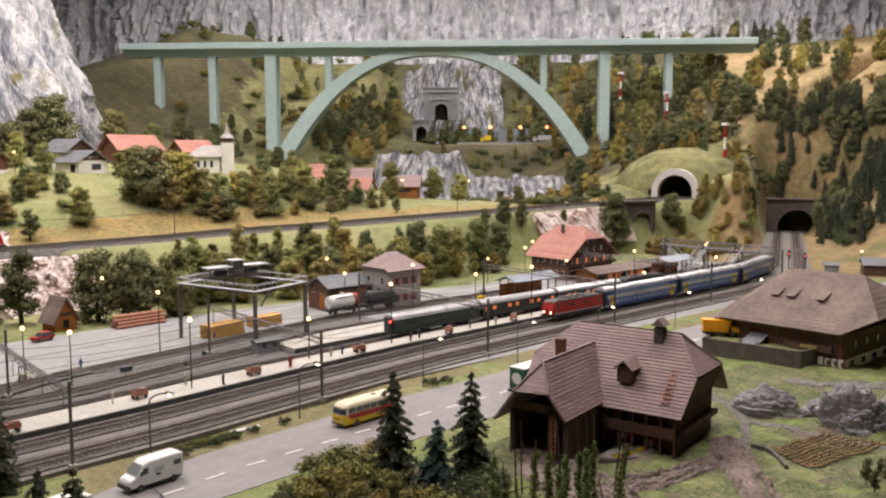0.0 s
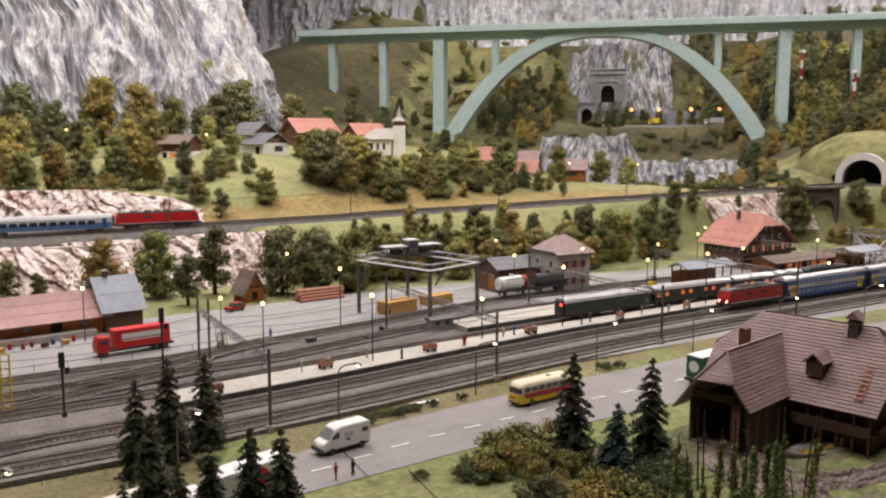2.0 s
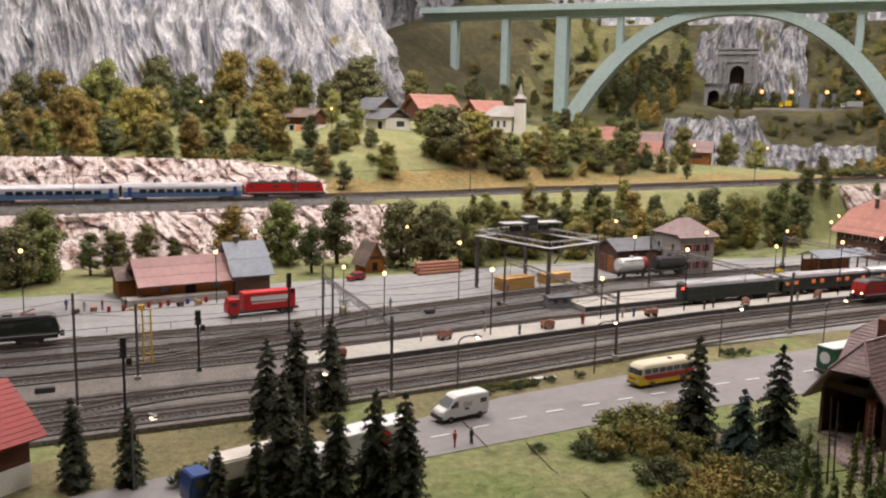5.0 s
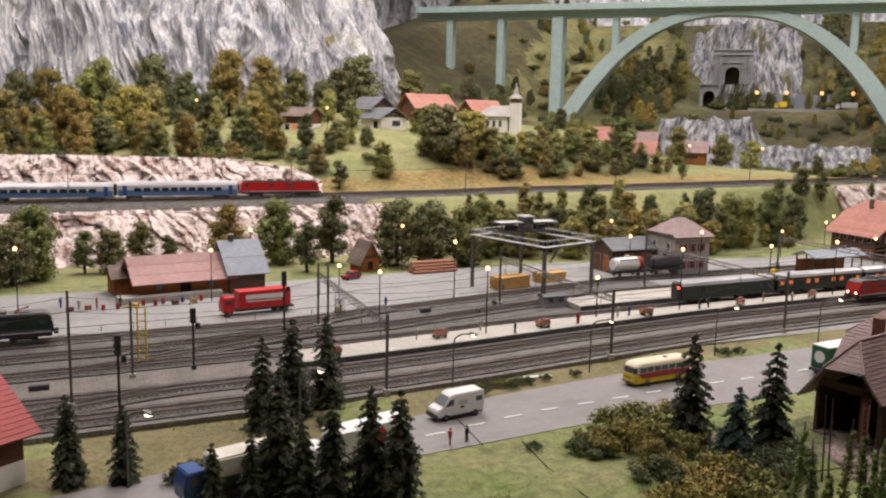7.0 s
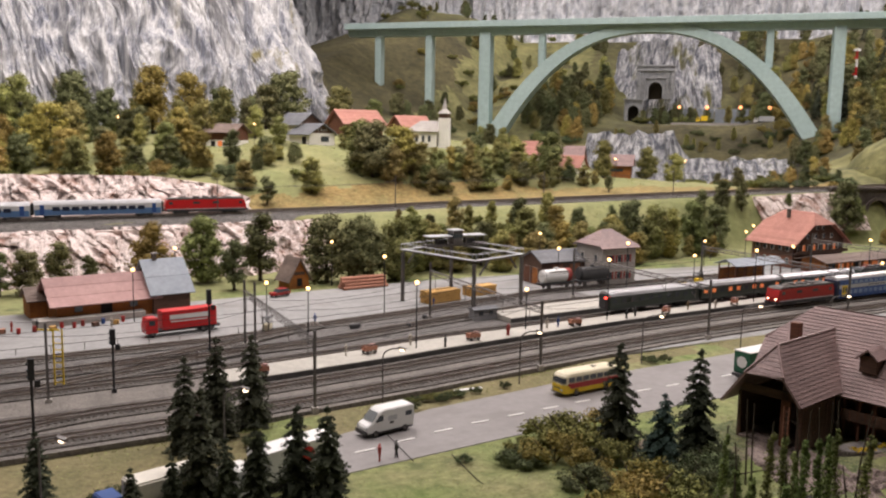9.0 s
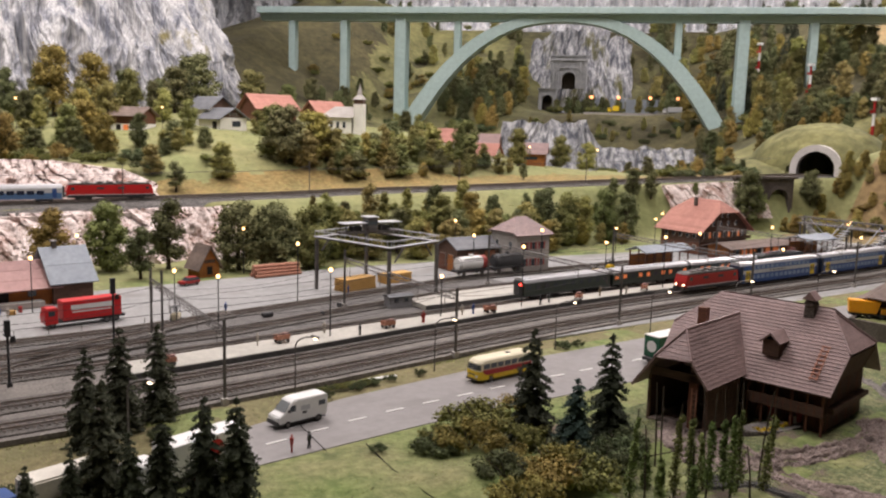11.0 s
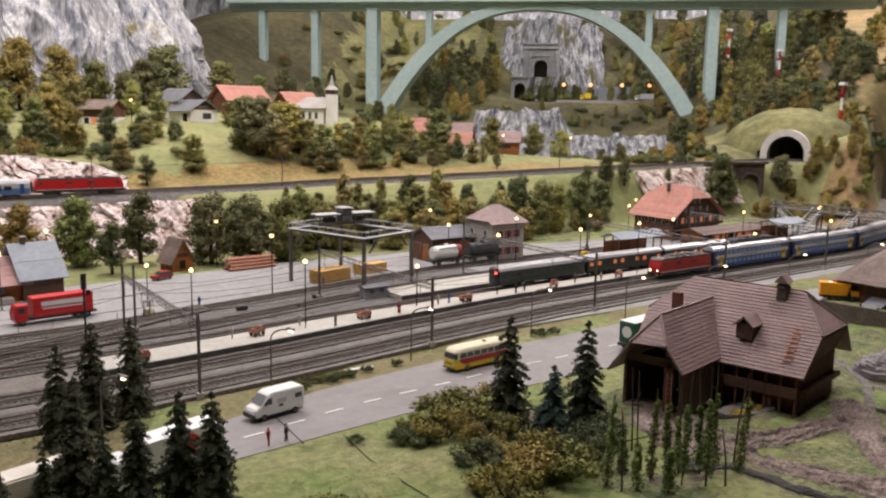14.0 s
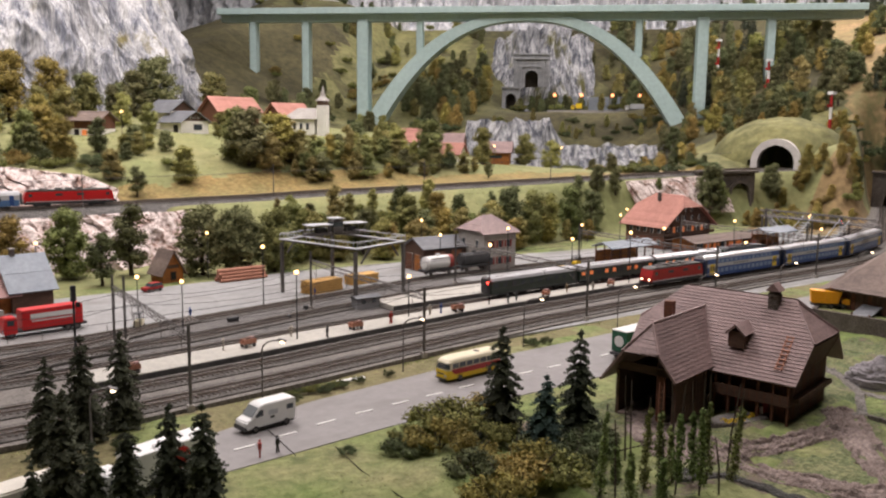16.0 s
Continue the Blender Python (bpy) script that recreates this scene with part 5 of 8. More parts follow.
for p, q in (((0.0, 0, 0.137), (0.145, 0, 0.137)), ((0.145, 0, 0.137), (0.184, -0.046, 0.098)), ((0.145, 0, 0.137), (0.184, 0.046, 0.098)), ((0.0, 0, 0.137), (-0.044, -0.046, 0.098)), ((WA, -0.022, WZ + 0.001), (WA, -0.165, WZ + 0.001)), ((WA, -0.165, WZ + 0.001), (0.058, -0.19, 0.089)), ((WA, -0.165, WZ + 0.001), (0.010, -0.19, 0.086))):
    bm = bmesh.new()
    rod(bm, p, q, 0.0016, seg=8)
    link("ridge_cap", bm, SHINGLE, farm)
for k in range(11):
    mbox("baluster", 0.079 + 0.0092 * k, -0.0838, 0.028, 0.0012, 0.0012, 0.011, RED_WOOD, farm)
for b in (-0.05, 0.05):
    bm = bmesh.new()
    rod(bm, (0.166, b, 0.058), (0.182, b, 0.092), 0.0016, seg=6)
    link("bracket", bm, BROWN_WOOD, farm)
bm = bmesh.new()
slab(bm, [(0.166, -0.060, 0.060), (0.182, -0.048, 0.094), (0.182, 0.048, 0.094), (0.166, 0.060, 0.060)], 0.0015)
link("gable_boarding", bm, BROWN_WOOD, farm, "flared dark gable boarding")
ladder = mbox("ladder", 0.052, -0.1715, 0.002, 0.0012, 0.0012, 0.05, LOG, farm, "red-brown wooden ladder at the barn door")
for k in range(7):
    mbox("rung", 0.055, -0.1715, 0.007 + 0.0065 * k, 0.006, 0.0009, 0.0009, LOG, ladder)
mbox("ladder_side", 0.058, -0.1715, 0.002, 0.0012, 0.0012, 0.05, LOG, ladder)
# flower garden before the farmhouse
garden = thing("garden_bed", 0.150, -0.440, 0.0, -14, "low earth garden bed with yellow flowers before the farmhouse", "garden")
bm = bmesh.new()
bmesh.ops.create_cone(bm, cap_ends=True, segments=28, radius1=1, radius2=0.95, depth=0.007, matrix=Matrix.Diagonal((0.045, 0.019, 1, 1)))
link("bed_edge", bm, STONE_WALL, garden)
bm = bmesh.new()
bmesh.ops.create_cone(bm, cap_ends=True, segments=28, radius1=0.92, radius2=0.90, depth=0.008, matrix=Matrix.Translation((0, 0, 0.0006)) @ Matrix.Diagonal((0.045, 0.019, 1, 1)))
link("bed_soil", bm, GRAVEL, garden)
flower_rng = random.Random(8)
for a, b, r in ((-0.022, -0.006, 0.0075), (-0.009, -0.007, 0.006), (0.012, -0.004, 0.005), (0.024, 0.002, 0.0045)):
    bm = bmesh.new()
    for k in range(5):
        flakes(bm, (a + flower_rng.uniform(-r, r), b + flower_rng.uniform(-r, r) * 0.5, 0.0055), r * 0.6, 30, 0.0011, flower_rng, 0.4)
    link("flower_patch", bm, FLOWER, garden, "yellow flowers")
for k, (a, m) in enumerate(((0.036, PLASTER), (0.030, SHUTTER_RED), (0.0, BROWN_WOOD))):
    bm = bmesh.new()
    rod(bm, (a, 0.004, 0.004), (a, 0.004, 0.013), 0.003, 0.0026, 10)
    link("tub", bm, m, garden)


# the second farmhouse
farm2 = thing("farmhouse", 0.90, -0.33, -0.002, -90, "long old farmhouse with a wide grey-brown shingled roof", "farmhouse")
mbox("wall", 0.0, -0.0175, 0, 0.20, 0.235, 0.064, BROWN_WOOD, farm2)
mbox("base_wall", 0.06, -0.0175, 0, 0.085, 0.241, 0.020, PLASTER, farm2, "whitewashed masonry ground floor")
F2 = 0.066
courses(farm2, [(-0.125, -0.155, F2), (0.10, -0.155, F2), (0.14, -0.10, 0.09), (0.072, 0, 0.150), (-0.068, 0, 0.150), (-0.125, -0.09, 0.09)], 16, 0.002, SHINGLE_OLD)
courses(farm2, [(-0.125, 0.155, F2), (0.10, 0.155, F2), (0.14, 0.10, 0.09), (0.072, 0, 0.150), (-0.068, 0, 0.150), (-0.125, 0.09, 0.09)], 10, 0.002, SHINGLE_OLD)
courses(farm2, [(0.14, -0.10, 0.09), (0.14, 0.10, 0.09), (0.072, 0, 0.150)], 9, 0.002, SHINGLE_OLD)
courses(farm2, [(-0.125, -0.09, 0.09), (-0.125, 0.09, 0.09), (-0.068, 0, 0.150)], 9, 0.002, SHINGLE_OLD)
courses(farm2, [(-0.165, -0.145, 0.050), (-0.165, 0.145, 0.050), (-0.124, 0.09, 0.0905), (-0.124, -0.09, 0.0905)], 6, 0.002, SHINGLE_OLD)
courses(farm2, [(-0.165, -0.145, 0.050), (-0.124, -0.156, 0.066), (-0.124, -0.09, 0.0905)], 4, 0.002, SHINGLE_OLD)
mbox("wall", -0.128, 0.01, 0, 0.056, 0.21, 0.060, BROWN_WOOD, farm2)
for a in (-0.055, -0.025, 0.03):
    d = mbox("dormer", a, -0.070, 0.104, 0.010, 0.014, 0.007, BROWN_WOOD, farm2)
    bm = bmesh.new()
    slab(bm, [(a - 0.008, -0.084, 0.110), (a + 0.008, -0.084, 0.110), (a + 0.008, -0.052, 0.121), (a - 0.008, -0.052, 0.121)], 0.0015)
    link("dormer_roof", bm, SHINGLE_OLD, d)
bm = bmesh.new()
slab(bm, [(-0.07, -0.178, 0.030), (-0.035, -0.178, 0.030), (-0.035, -0.136, 0.044), (-0.07, -0.136, 0.044)], 0.002)
link("porch_roof", bm, ROOF_GREY, farm2, "small grey porch roof")
for a, b in ((-0.068, -0.176), (-0.037, -0.176)):
    mbox("post", a, b, 0, 0.003, 0.003, 0.034, BROWN_WOOD, farm2)
for k in range(7):
    mbox("window", 0.026 + 0.0125 * k, -0.1385, 0.008 if k > 3 else 0.030, 0.006, 0.002, 0.008, WINDOW if k % 2 else RED_WOOD, farm2)
mbox("balcony", 0.04, -0.142, 0.03, 0.085, 0.010, 0.009, BROWN_WOOD, farm2)
mbox("flower_box", 0.045, -0.149, 0.034, 0.03, 0.004, 0.005, LEAF_OLIVE, farm2, "flower box of yellow green plants")
for k in range(26):
    mbox("plank", -0.096 + 0.0076 * k, -0.1362, 0.022 + 0.0006 * (k % 3), 0.0069, 0.0014, 0.040, RED_WOOD if k % 4 == 1 else BROWN_WOOD, farm2)
for k in range(24):
    mbox("plank", 0.1008, -0.128 + 0.0096 * k, 0.021 + 0.0006 * (k % 2), 0.0014, 0.0088, 0.042, RED_WOOD if k % 5 == 3 else BROWN_WOOD, farm2)
for k in range(5):
    window_at(farm2, 0.1035, -0.11 + 0.046 * k, 0.006, 0.012, 0.009, "+x", STEEL)
    window_at(farm2, 0.103, -0.10 + 0.046 * k, 0.036, 0.010, 0.012, "+x", RED_WOOD)
for k in range(8):
    mbox("beam", 0.022 + 0.0115 * k, -0.1392, 0.0, 0.0016, 0.0016, 0.021, RED_WOOD, farm2)
# retaining wall of the yard
bm = bmesh.new()
for (x0, y0), (x1, y1) in (((0.70, -0.205), (0.72, -0.375)), ((0.70, -0.205), (0.80, -0.165)), ((0.72, -0.375), (0.78, -0.385))):
    d = Vector((x1 - x0, y1 - y0, 0))
    box(bm, (x0 + x1) / 2, (y0 + y1) / 2, -0.005, d.length + 0.008, 0.008, 0.036, math.degrees(math.atan2(d.y, d.x)))
tagged(link("yard_wall", bm, STONE_WALL), "dark dry-stone wall round the farmyard", "wall", kind="structure")
bm = bmesh.new()
extrude(bm, [(0.703, -0.205, 0.024), (0.80, -0.165, 0.024), (0.80, -0.38, 0.024), (0.722, -0.375, 0.024)], (0, 0, 0.003))
tagged(link("farmyard", bm, LAWN), "grassy raised farmyard behind the wall", "yard", kind="structure")

# dark sheds beyond the second farm
gable_house("trackside_shed", 2.03, 0.03, 0, -60, 0.07, 0.07, 0.034, 0.052, BROWN_WOOD, ROOF_GREY, "dark trackside shed with a grey roof", 0.006, n=5, category="shed")
gable_house("trackside_hut", 2.0, 0.15, 0, -60, 0.04, 0.035, 0.022, 0.030, GREY_PLASTER, ROOF_GREY, "small grey trackside hut", 0.004, n=4, category="hut", windows=((-0.0205, 0.0, 0.006, 0.012, 0.010, "-x", PLASTER),))
gable_house("trackside_shed", 2.13, -0.06, 0, -60, 0.10, 0.06, 0.026, 0.040, GREY_PLASTER, CONCRETE, "low grey trackside shed with a pale roof", 0.006, n=5, category="shed")
# freight shed and its blue-roofed annexe
gable_house("freight_shed", -0.545, 0.70, 0, 8, 0.175, 0.10, 0.042, 0.078, ORANGE_WOOD, TILE_PINK, "long wooden freight shed with a faded red sheet roof", 0.014, n=3, windows=((-0.05, -0.0505, 0.018, 0.014, 0.014, "-y", RED_WOOD), (0.0, -0.0505, 0.004, 0.02, 0.028, "-y", BROWN_WOOD, OPENING_SHADE), (0.05, -0.0505, 0.018, 0.014, 0.014, "-y", RED_WOOD)), category="shed")
annexe = gable_house("shed_annexe", -0.425, 0.715, 0, 8, 0.072, 0.115, 0.045, 0.100, BROWN_WOOD, ROOF_BLUE, "annexe with a steep blue-grey sheet roof", 0.008, n=2, chimney=(-0.015, 0.0, 0.010), category="shed")
bm = bmesh.new()
extrude(bm, [(-0.66, 0.61, 0), (-0.47, 0.636, 0), (-0.475, 0.665, 0), (-0.665, 0.645, 0)], (0, 0, 0.012))
tagged(link("loading_ramp", bm, CONCRETE), "pale concrete loading ramp before the shed", "ramp")
gable_house("shed_lean_to", -0.655, 0.735, 0, 8, 0.03, 0.06, 0.036, 0.056, ORANGE_WOOD, SHINGLE_OLD, "small wooden lean-to of the freight shed", 0.006, n=5, category="shed")
# small timber hut
gable_house("timber_hut", -0.105, 0.855, 0, -78, 0.05, 0.05, 0.024, 0.068, ORANGE_WOOD, SHINGLE_OLD, "small orange timber hut with a steep shingled roof", 0.007, n=8, windows=((0.0255, 0.0, 0.002, 0.012, 0.017, "+x", RED_WOOD, OPENING_SHADE), (0.0255, 0.0, 0.028, 0.026, 0.006, "+x", RED_WOOD, BROWN_WOOD)), category="hut")
# engine shed and office
gable_house("engine_shed", 0.49, 0.66, 0, 0, 0.13, 0.085, 0.058, 0.080, BROWN_WOOD, ROOF_GREY, "brick engine shed with arched doors and a grey roof", 0.006, n=7, low_mat=RED_WOOD, windows=((-0.066, -0.017, 0.002, 0.022, 0.038, "-x", CONCRETE, ORANGE_WOOD), (-0.066, 0.017, 0.002, 0.022, 0.038, "-x", CONCRETE, RED_WOOD), (-0.02, -0.043, 0.028, 0.03, 0.02, "-y", RED_WOOD, BROWN_GLOW_PANE), (0.03, -0.043, 0.028, 0.03, 0.02, "-y", RED_WOOD, BROWN_GLOW_PANE)), category="shed")
office = gable_house("depot_office", 0.60, 0.60, 0, 0, 0.10, 0.10, 0.096, 0.132, CONCRETE, SHINGLE, "grey two-storey office with a low hipped roof", 0.008, 0.97, 8, windows=tuple((0.026 * k, -0.0503, zz, 0.010, 0.018, "-y", PLASTER, WINDOW, SHUTTER_RED) for k in (-1, 0, 1) for zz in (0.016, 0.056)) + tuple((-0.0503, 0.026 * k, zz, 0.010, 0.018, "-x", PLASTER) for k in (-1, 1) for zz in (0.016, 0.056)), category="office")
# station building
station = gable_house("station_building", 1.335, 0.645, 0, -90, 0.145, 0.205, 0.074, 0.152, BROWN_WOOD, TILE_RED, "brown timber station house with a red half-hipped roof", 0.016, 0.42, 15, low_mat=RED_WOOD, chimney=(-0.012, -0.03, 0.004), windows=tuple((-0.052 + 0.026 * k, -0.103, zz, 0.010, 0.016, "-y", PLASTER, WINDOW) for k in range(5) for zz in (0.010, 0.046)) + tuple((0.0728, -0.084 + 0.021 * k, 0.046, 0.008, 0.016, "+x", PLASTER, WARM_PANE if k % 2 else WINDOW) for k in range(9)) + tuple((0.0728, -0.05 + 0.033 * k, 0.080, 0.008, 0.012, "+x", PLASTER) for k in range(4)) + ((0.0728, -0.012, 0.104, 0.007, 0.010, "+x", PLASTER), (0.0728, 0.012, 0.104, 0.007, 0.010, "+x", PLASTER)))
mbox("balcony", 0.079, 0, 0.040, 0.012, 0.215, 0.002, BROWN_WOOD, station)
mbox("balcony_rail", 0.084, 0, 0.042, 0.0015, 0.215, 0.007, BROWN_WOOD, station)
annexe_2 = gable_house("station_annexe", 1.39, 0.500, 0, 0, 0.33, 0.075, 0.036, 0.047, ORANGE_WOOD, SHINGLE_OLD, "low orange station annexe with a brown roof", 0.014, n=6, low_mat=RED_WOOD, windows=tuple((-0.14 + 0.035 * k, -0.0382, 0.010, 0.024, 0.022, "-y", RED_WOOD, WARM_PANE if k % 3 else WINDOW) for k in range(9)))
for k in range(9):
    mbox("canopy_post", -0.155 + 0.039 * k, -0.047, 0, 0.003, 0.003, 0.034, PLASTER if k % 2 else BROWN_WOOD, annexe_2)


def shelter(x, y, lx, ly, h, roof_mat, label):
    root = thing("platform_shelter", x, y, 0.0125, 0, label, "shelter", "platform shelters")
    for i in range(6):
        for s in (-1, 1):
            mbox("post", -lx / 2 + lx * i / 5, s * ly / 2, 0, 0.0025, 0.0025, h, RED_WOOD, root)
    mbox("back_wall", 0, ly / 2, 0, lx, 0.002, h * 0.75, ORANGE_WOOD, root, "orange boarded back wall")
    mbox("beam", 0, -ly / 2, h - 0.004, lx, 0.003, 0.004, BROWN_WOOD, root)
    mbox("bench", 0, ly / 4, 0.003, lx * 0.8, 0.008, 0.003, BROWN_WOOD, root)
    for s in (-1, 1):
        courses(root, [(-lx / 2 - 0.008, s * (ly / 2 + 0.010), h - 0.002), (lx / 2 + 0.008, s * (ly / 2 + 0.010), h - 0.002), (lx / 2 + 0.008, 0, h + 0.011), (-lx / 2 - 0.008, 0, h + 0.011)], 4, 0.0018, roof_mat)


shelter(0.875, 0.40, 0.15, 0.05, 0.05, ROOF_BLUE, "open timber platform shelter with a blue-grey roof")
shelter(1.50, 0.40, 0.13, 0.05, 0.046, ROOF_BLUE, "second open platform shelter with a blue-grey roof")
# red-roofed building at the near corner
gable_house("corner_house", -0.875, -0.165, -0.004, 35, 0.13, 0.10, 0.062, 0.10, RED_WOOD, ROOF_SIGNAL_RED, "dark timber house with a bright red sheet roof", 0.012, n=12, low_mat=PLASTER, windows=((0.0655, 0.0, 0.01, 0.012, 0.012, "+x", SHUTTER_RED), (0.0, -0.0505, 0.01, 0.012, 0.012, "-y", SHUTTER_RED)))

# village on the meadow
def on(x, y):
    return land(x, y) - 0.004


gable_house("village_house", 0.345, 1.985, on(0.35, 1.94), -72, 0.12, 0.115, 0.045, 0.080, PLASTER, ROOF_GREY, "white house with a dark gable and grey roof", 0.012, n=7, upper_mat=BROWN_WOOD, windows=((0.0605, 0.012, 0.014, 0.034, 0.018, "+x", BROWN_WOOD), (0.0605, -0.015, 0.052, 0.007, 0.007, "+x", PLASTER), (0.0605, 0.0, 0.052, 0.007, 0.007, "+x", PLASTER), (0.0605, 0.015, 0.052, 0.007, 0.007, "+x", PLASTER), (0.03, -0.058, 0.0, 0.022, 0.03, "-y", BROWN_WOOD, OPENING_SHADE)))
gable_house("village_house", 0.34, 2.10, on(0.36, 2.05), -72, 0.13, 0.11, 0.065, 0.105, PLASTER, ROOF_GREY, "taller white house with a grey roof", 0.012, n=7, upper_mat=BROWN_WOOD)
gable_house("village_chalet", 0.585, 2.15, on(0.57, 2.08), 8, 0.17, 0.13, 0.058, 0.106, RED_WOOD, TILE_RED, "wide timber chalet with a red roof", 0.014, n=8, windows=tuple((-0.05 + 0.03 * k, -0.0755, 0.022, 0.012, 0.012, "-y", BROWN_WOOD) for k in range(4)))
gable_house("village_chalet", 0.845, 2.19, on(0.82, 2.12), 5, 0.13, 0.11, 0.058, 0.098, RED_WOOD, TILE_RED, "timber chalet with a red roof", 0.012, n=7)
gable_house("village_barn", 0.045, 2.08, on(0.03, 2.03), -50, 0.15, 0.09, 0.058, 0.085, RED_WOOD, SHINGLE_OLD, "red-brown barn on a white base", 0.012, n=6, low_mat=PLASTER, windows=((-0.01, -0.046, 0.004, 0.016, 0.018, "-y", BROWN_WOOD, OPENING_SHADE), (0.02, -0.046, 0.004, 0.020, 0.018, "-y", PLASTER, WARM_PANE)))
gable_house("village_house", 1.375, 1.81, on(1.36, 1.78), -45, 0.115, 0.085, 0.065, 0.105, BROWN_WOOD, SHINGLE, "brown timber house below the bridge", 0.010, n=6)
gable_house("village_house", 1.52, 1.68, on(1.50, 1.64), -45, 0.11, 0.08, 0.06, 0.095, ORANGE_WOOD, SHINGLE, "orange timber house with a brown roof", 0.012, n=6, windows=((0.0, -0.0405, 0.028, 0.05, 0.010, "-y", BROWN_WOOD),))
gable_house("village_house", 1.21, 1.80, on(1.20, 1.75), -20, 0.10, 0.09, 0.05, 0.095, PLASTER, TILE_RED, "small white house with a red roof", 0.010, n=6)
gable_house("village_house", 1.31, 1.70, on(1.31, 1.66), -60, 0.09, 0.075, 0.04, 0.078, PLASTER, TILE_RED, "low white house with a red roof", 0.010, n=6)
# church
church = thing("church", 0.775, 1.84, on(0.79, 1.80), -45, "small white church with a pointed tower", "church")
mbox("nave", -0.035, 0.0, -0.02, 0.11, 0.085, 0.085, PLASTER, church)
for s in (-1, 1):
    courses(church, [(-0.10, s * 0.052, 0.060), (0.03, s * 0.052, 0.060), (0.025, 0, 0.100), (-0.055, 0, 0.100)], 7, 0.002, CONCRETE)
courses(church, [(-0.10, -0.052, 0.060), (-0.10, 0.052, 0.060), (-0.055, 0, 0.100)], 6, 0.002, CONCRETE)
for s in (-1, 1):
    for k in range(3):
        window_at(church, -0.055 + 0.024 * k, s * 0.043, 0.022, 0.009, 0.022, "-y" if s < 0 else "+y", CONCRETE)
mbox("tower", 0.045, -0.02, -0.02, 0.036, 0.036, 0.130, PLASTER, church)
mbox("belfry", 0.045, -0.02, 0.110, 0.033, 0.033, 0.016, BROWN_WOOD, church)
bm = bmesh.new()
bmesh.ops.create_cone(bm, cap_ends=True, segments=4, radius1=0.030, radius2=0.010, depth=0.018, matrix=Matrix.Translation((0.045, -0.02, 0.135)) @ Matrix.Rotation(math.pi / 4, 4, "Z"))
bmesh.ops.create_cone(bm, cap_ends=True, segments=8, radius1=0.010, radius2=0.0008, depth=0.040, matrix=Matrix.Translation((0.045, -0.02, 0.163)))
link("spire", bm, CONCRETE, church)

# tunnel portals
def tunnel(x, y, z, rz, w, h, wall_w, wall_h, ring, material, label, deep=0.25):
    """A portal whose mouth looks along its own -y."""
    root = thing("tunnel_portal", x, y, z, rz, label, "tunnel portal", "", "structure")
    n = 18
    def arc(r, hh):
        pts = [(-r, 0.0)]
        for i in range(n + 1):
            a = math.pi - math.pi * i / n
            pts.append((math.cos(a) * r, hh - r + math.sin(a) * r))
        pts.append((r, 0.0))
        return pts
    inner, outer = arc(w / 2, h), arc(w / 2 + ring, h + ring)
    bm = bmesh.new()
    rows = []
    for (ix, iz), (ox, oz) in zip(inner, outer):
        rows.append([bm.verts.new(p) for p in ((ox, 0.05, oz), (ox, -0.01, oz), (ix, -0.01, iz), (ix, 0.05, iz))])
    for a, b in zip(rows, rows[1:]):
        for i in range(3):
            bm.faces.new((a[i], a[i + 1], b[i + 1], b[i]))
    link("portal_ring", bm, material, root)
    bm = bmesh.new()
    rows = [[bm.verts.new((ix, yy, iz)) for yy in (0.04, deep)] for ix, iz in inner]
    for a, b in zip(rows, rows[1:]):
        bm.faces.new((a[0], a[1], b[1], b[0]))
    bm.faces.new([r[1] for r in rows])
    link("tunnel_lining", bm, STONE_WALL, root)
    if wall_w:
        bm = bmesh.new()
        top = [(-wall_w / 2, wall_h), (wall_w / 2, wall_h)]
        # wall round the mouth, left, right and above
        half = len(outer) // 2
        left = [(-wall_w / 2, 0.0), *outer[:half + 1], (0.0, wall_h), (-wall_w / 2, wall_h)]
        right = [(wall_w / 2, 0.0), *outer[:half - 1:-1], (0.0, wall_h), (wall_w / 2, wall_h)]
        for side in (left, right):
            extrude(bm, [(px, 0.0, pz) for px, pz in side], (0, 0.03, 0))
        link("portal_wall", bm, material, root)
        if material is not CRAG:
            mbox("coping", 0, 0.01, wall_h, wall_w + 0.012, 0.045, 0.008, material, root)
    return root


tunnel(2.415, 1.0, 0.178, -66, 0.14, 0.104, 0, 0, 0.026, PALE_RING, "round concrete tunnel mouth of the upper line", 0.35)
tunnel(3.2, 0.855, 0.0, -62, 0.17, 0.11, 0.27, 0.155, 0.014, STONE_WALL, "dark stone tunnel portal of the station tracks", 0.3)
portal = tunnel(*at_pq(5.77, -0.325), 0.60, -45, 0.088, 0.105, 0.235, 0.205, 0.014, PORTAL_STONE, "grey masonry tunnel portal with pilasters in the crag", 0.1)
for k in (-1, 1):
    for a in (0.072, 0.104):
        mbox("pilaster", k * a, -0.004, 0.0, 0.014, 0.012, 0.175, PORTAL_STONE, portal)
mbox("cornice", 0, -0.006, 0.176, 0.24, 0.02, 0.012, PORTAL_STONE, portal)
mbox("lintel_band", 0, -0.004, 0.128, 0.13, 0.01, 0.008, PORTAL_STONE, portal)
tunnel(*at_pq(5.74, -0.455), 0.44, -45, 0.07, 0.115, 0.115, 0.15, 0.015, PORTAL_STONE, "smaller grey portal beside the crag", 0.1)
tunnel(1.97, 0.965, 0.055, -25, 0.075, 0.09, 0.12, 0.128, 0.010, STONE_WALL, "stone arch below the upper line", 0.08)
tunnel(2.08, 0.925, 0.055, -25, 0.075, 0.09, 0.12, 0.128, 0.010, STONE_WALL, "second stone arch below the upper line", 0.08)
# grassy mound over the upper tunnel
bm = bmesh.new()
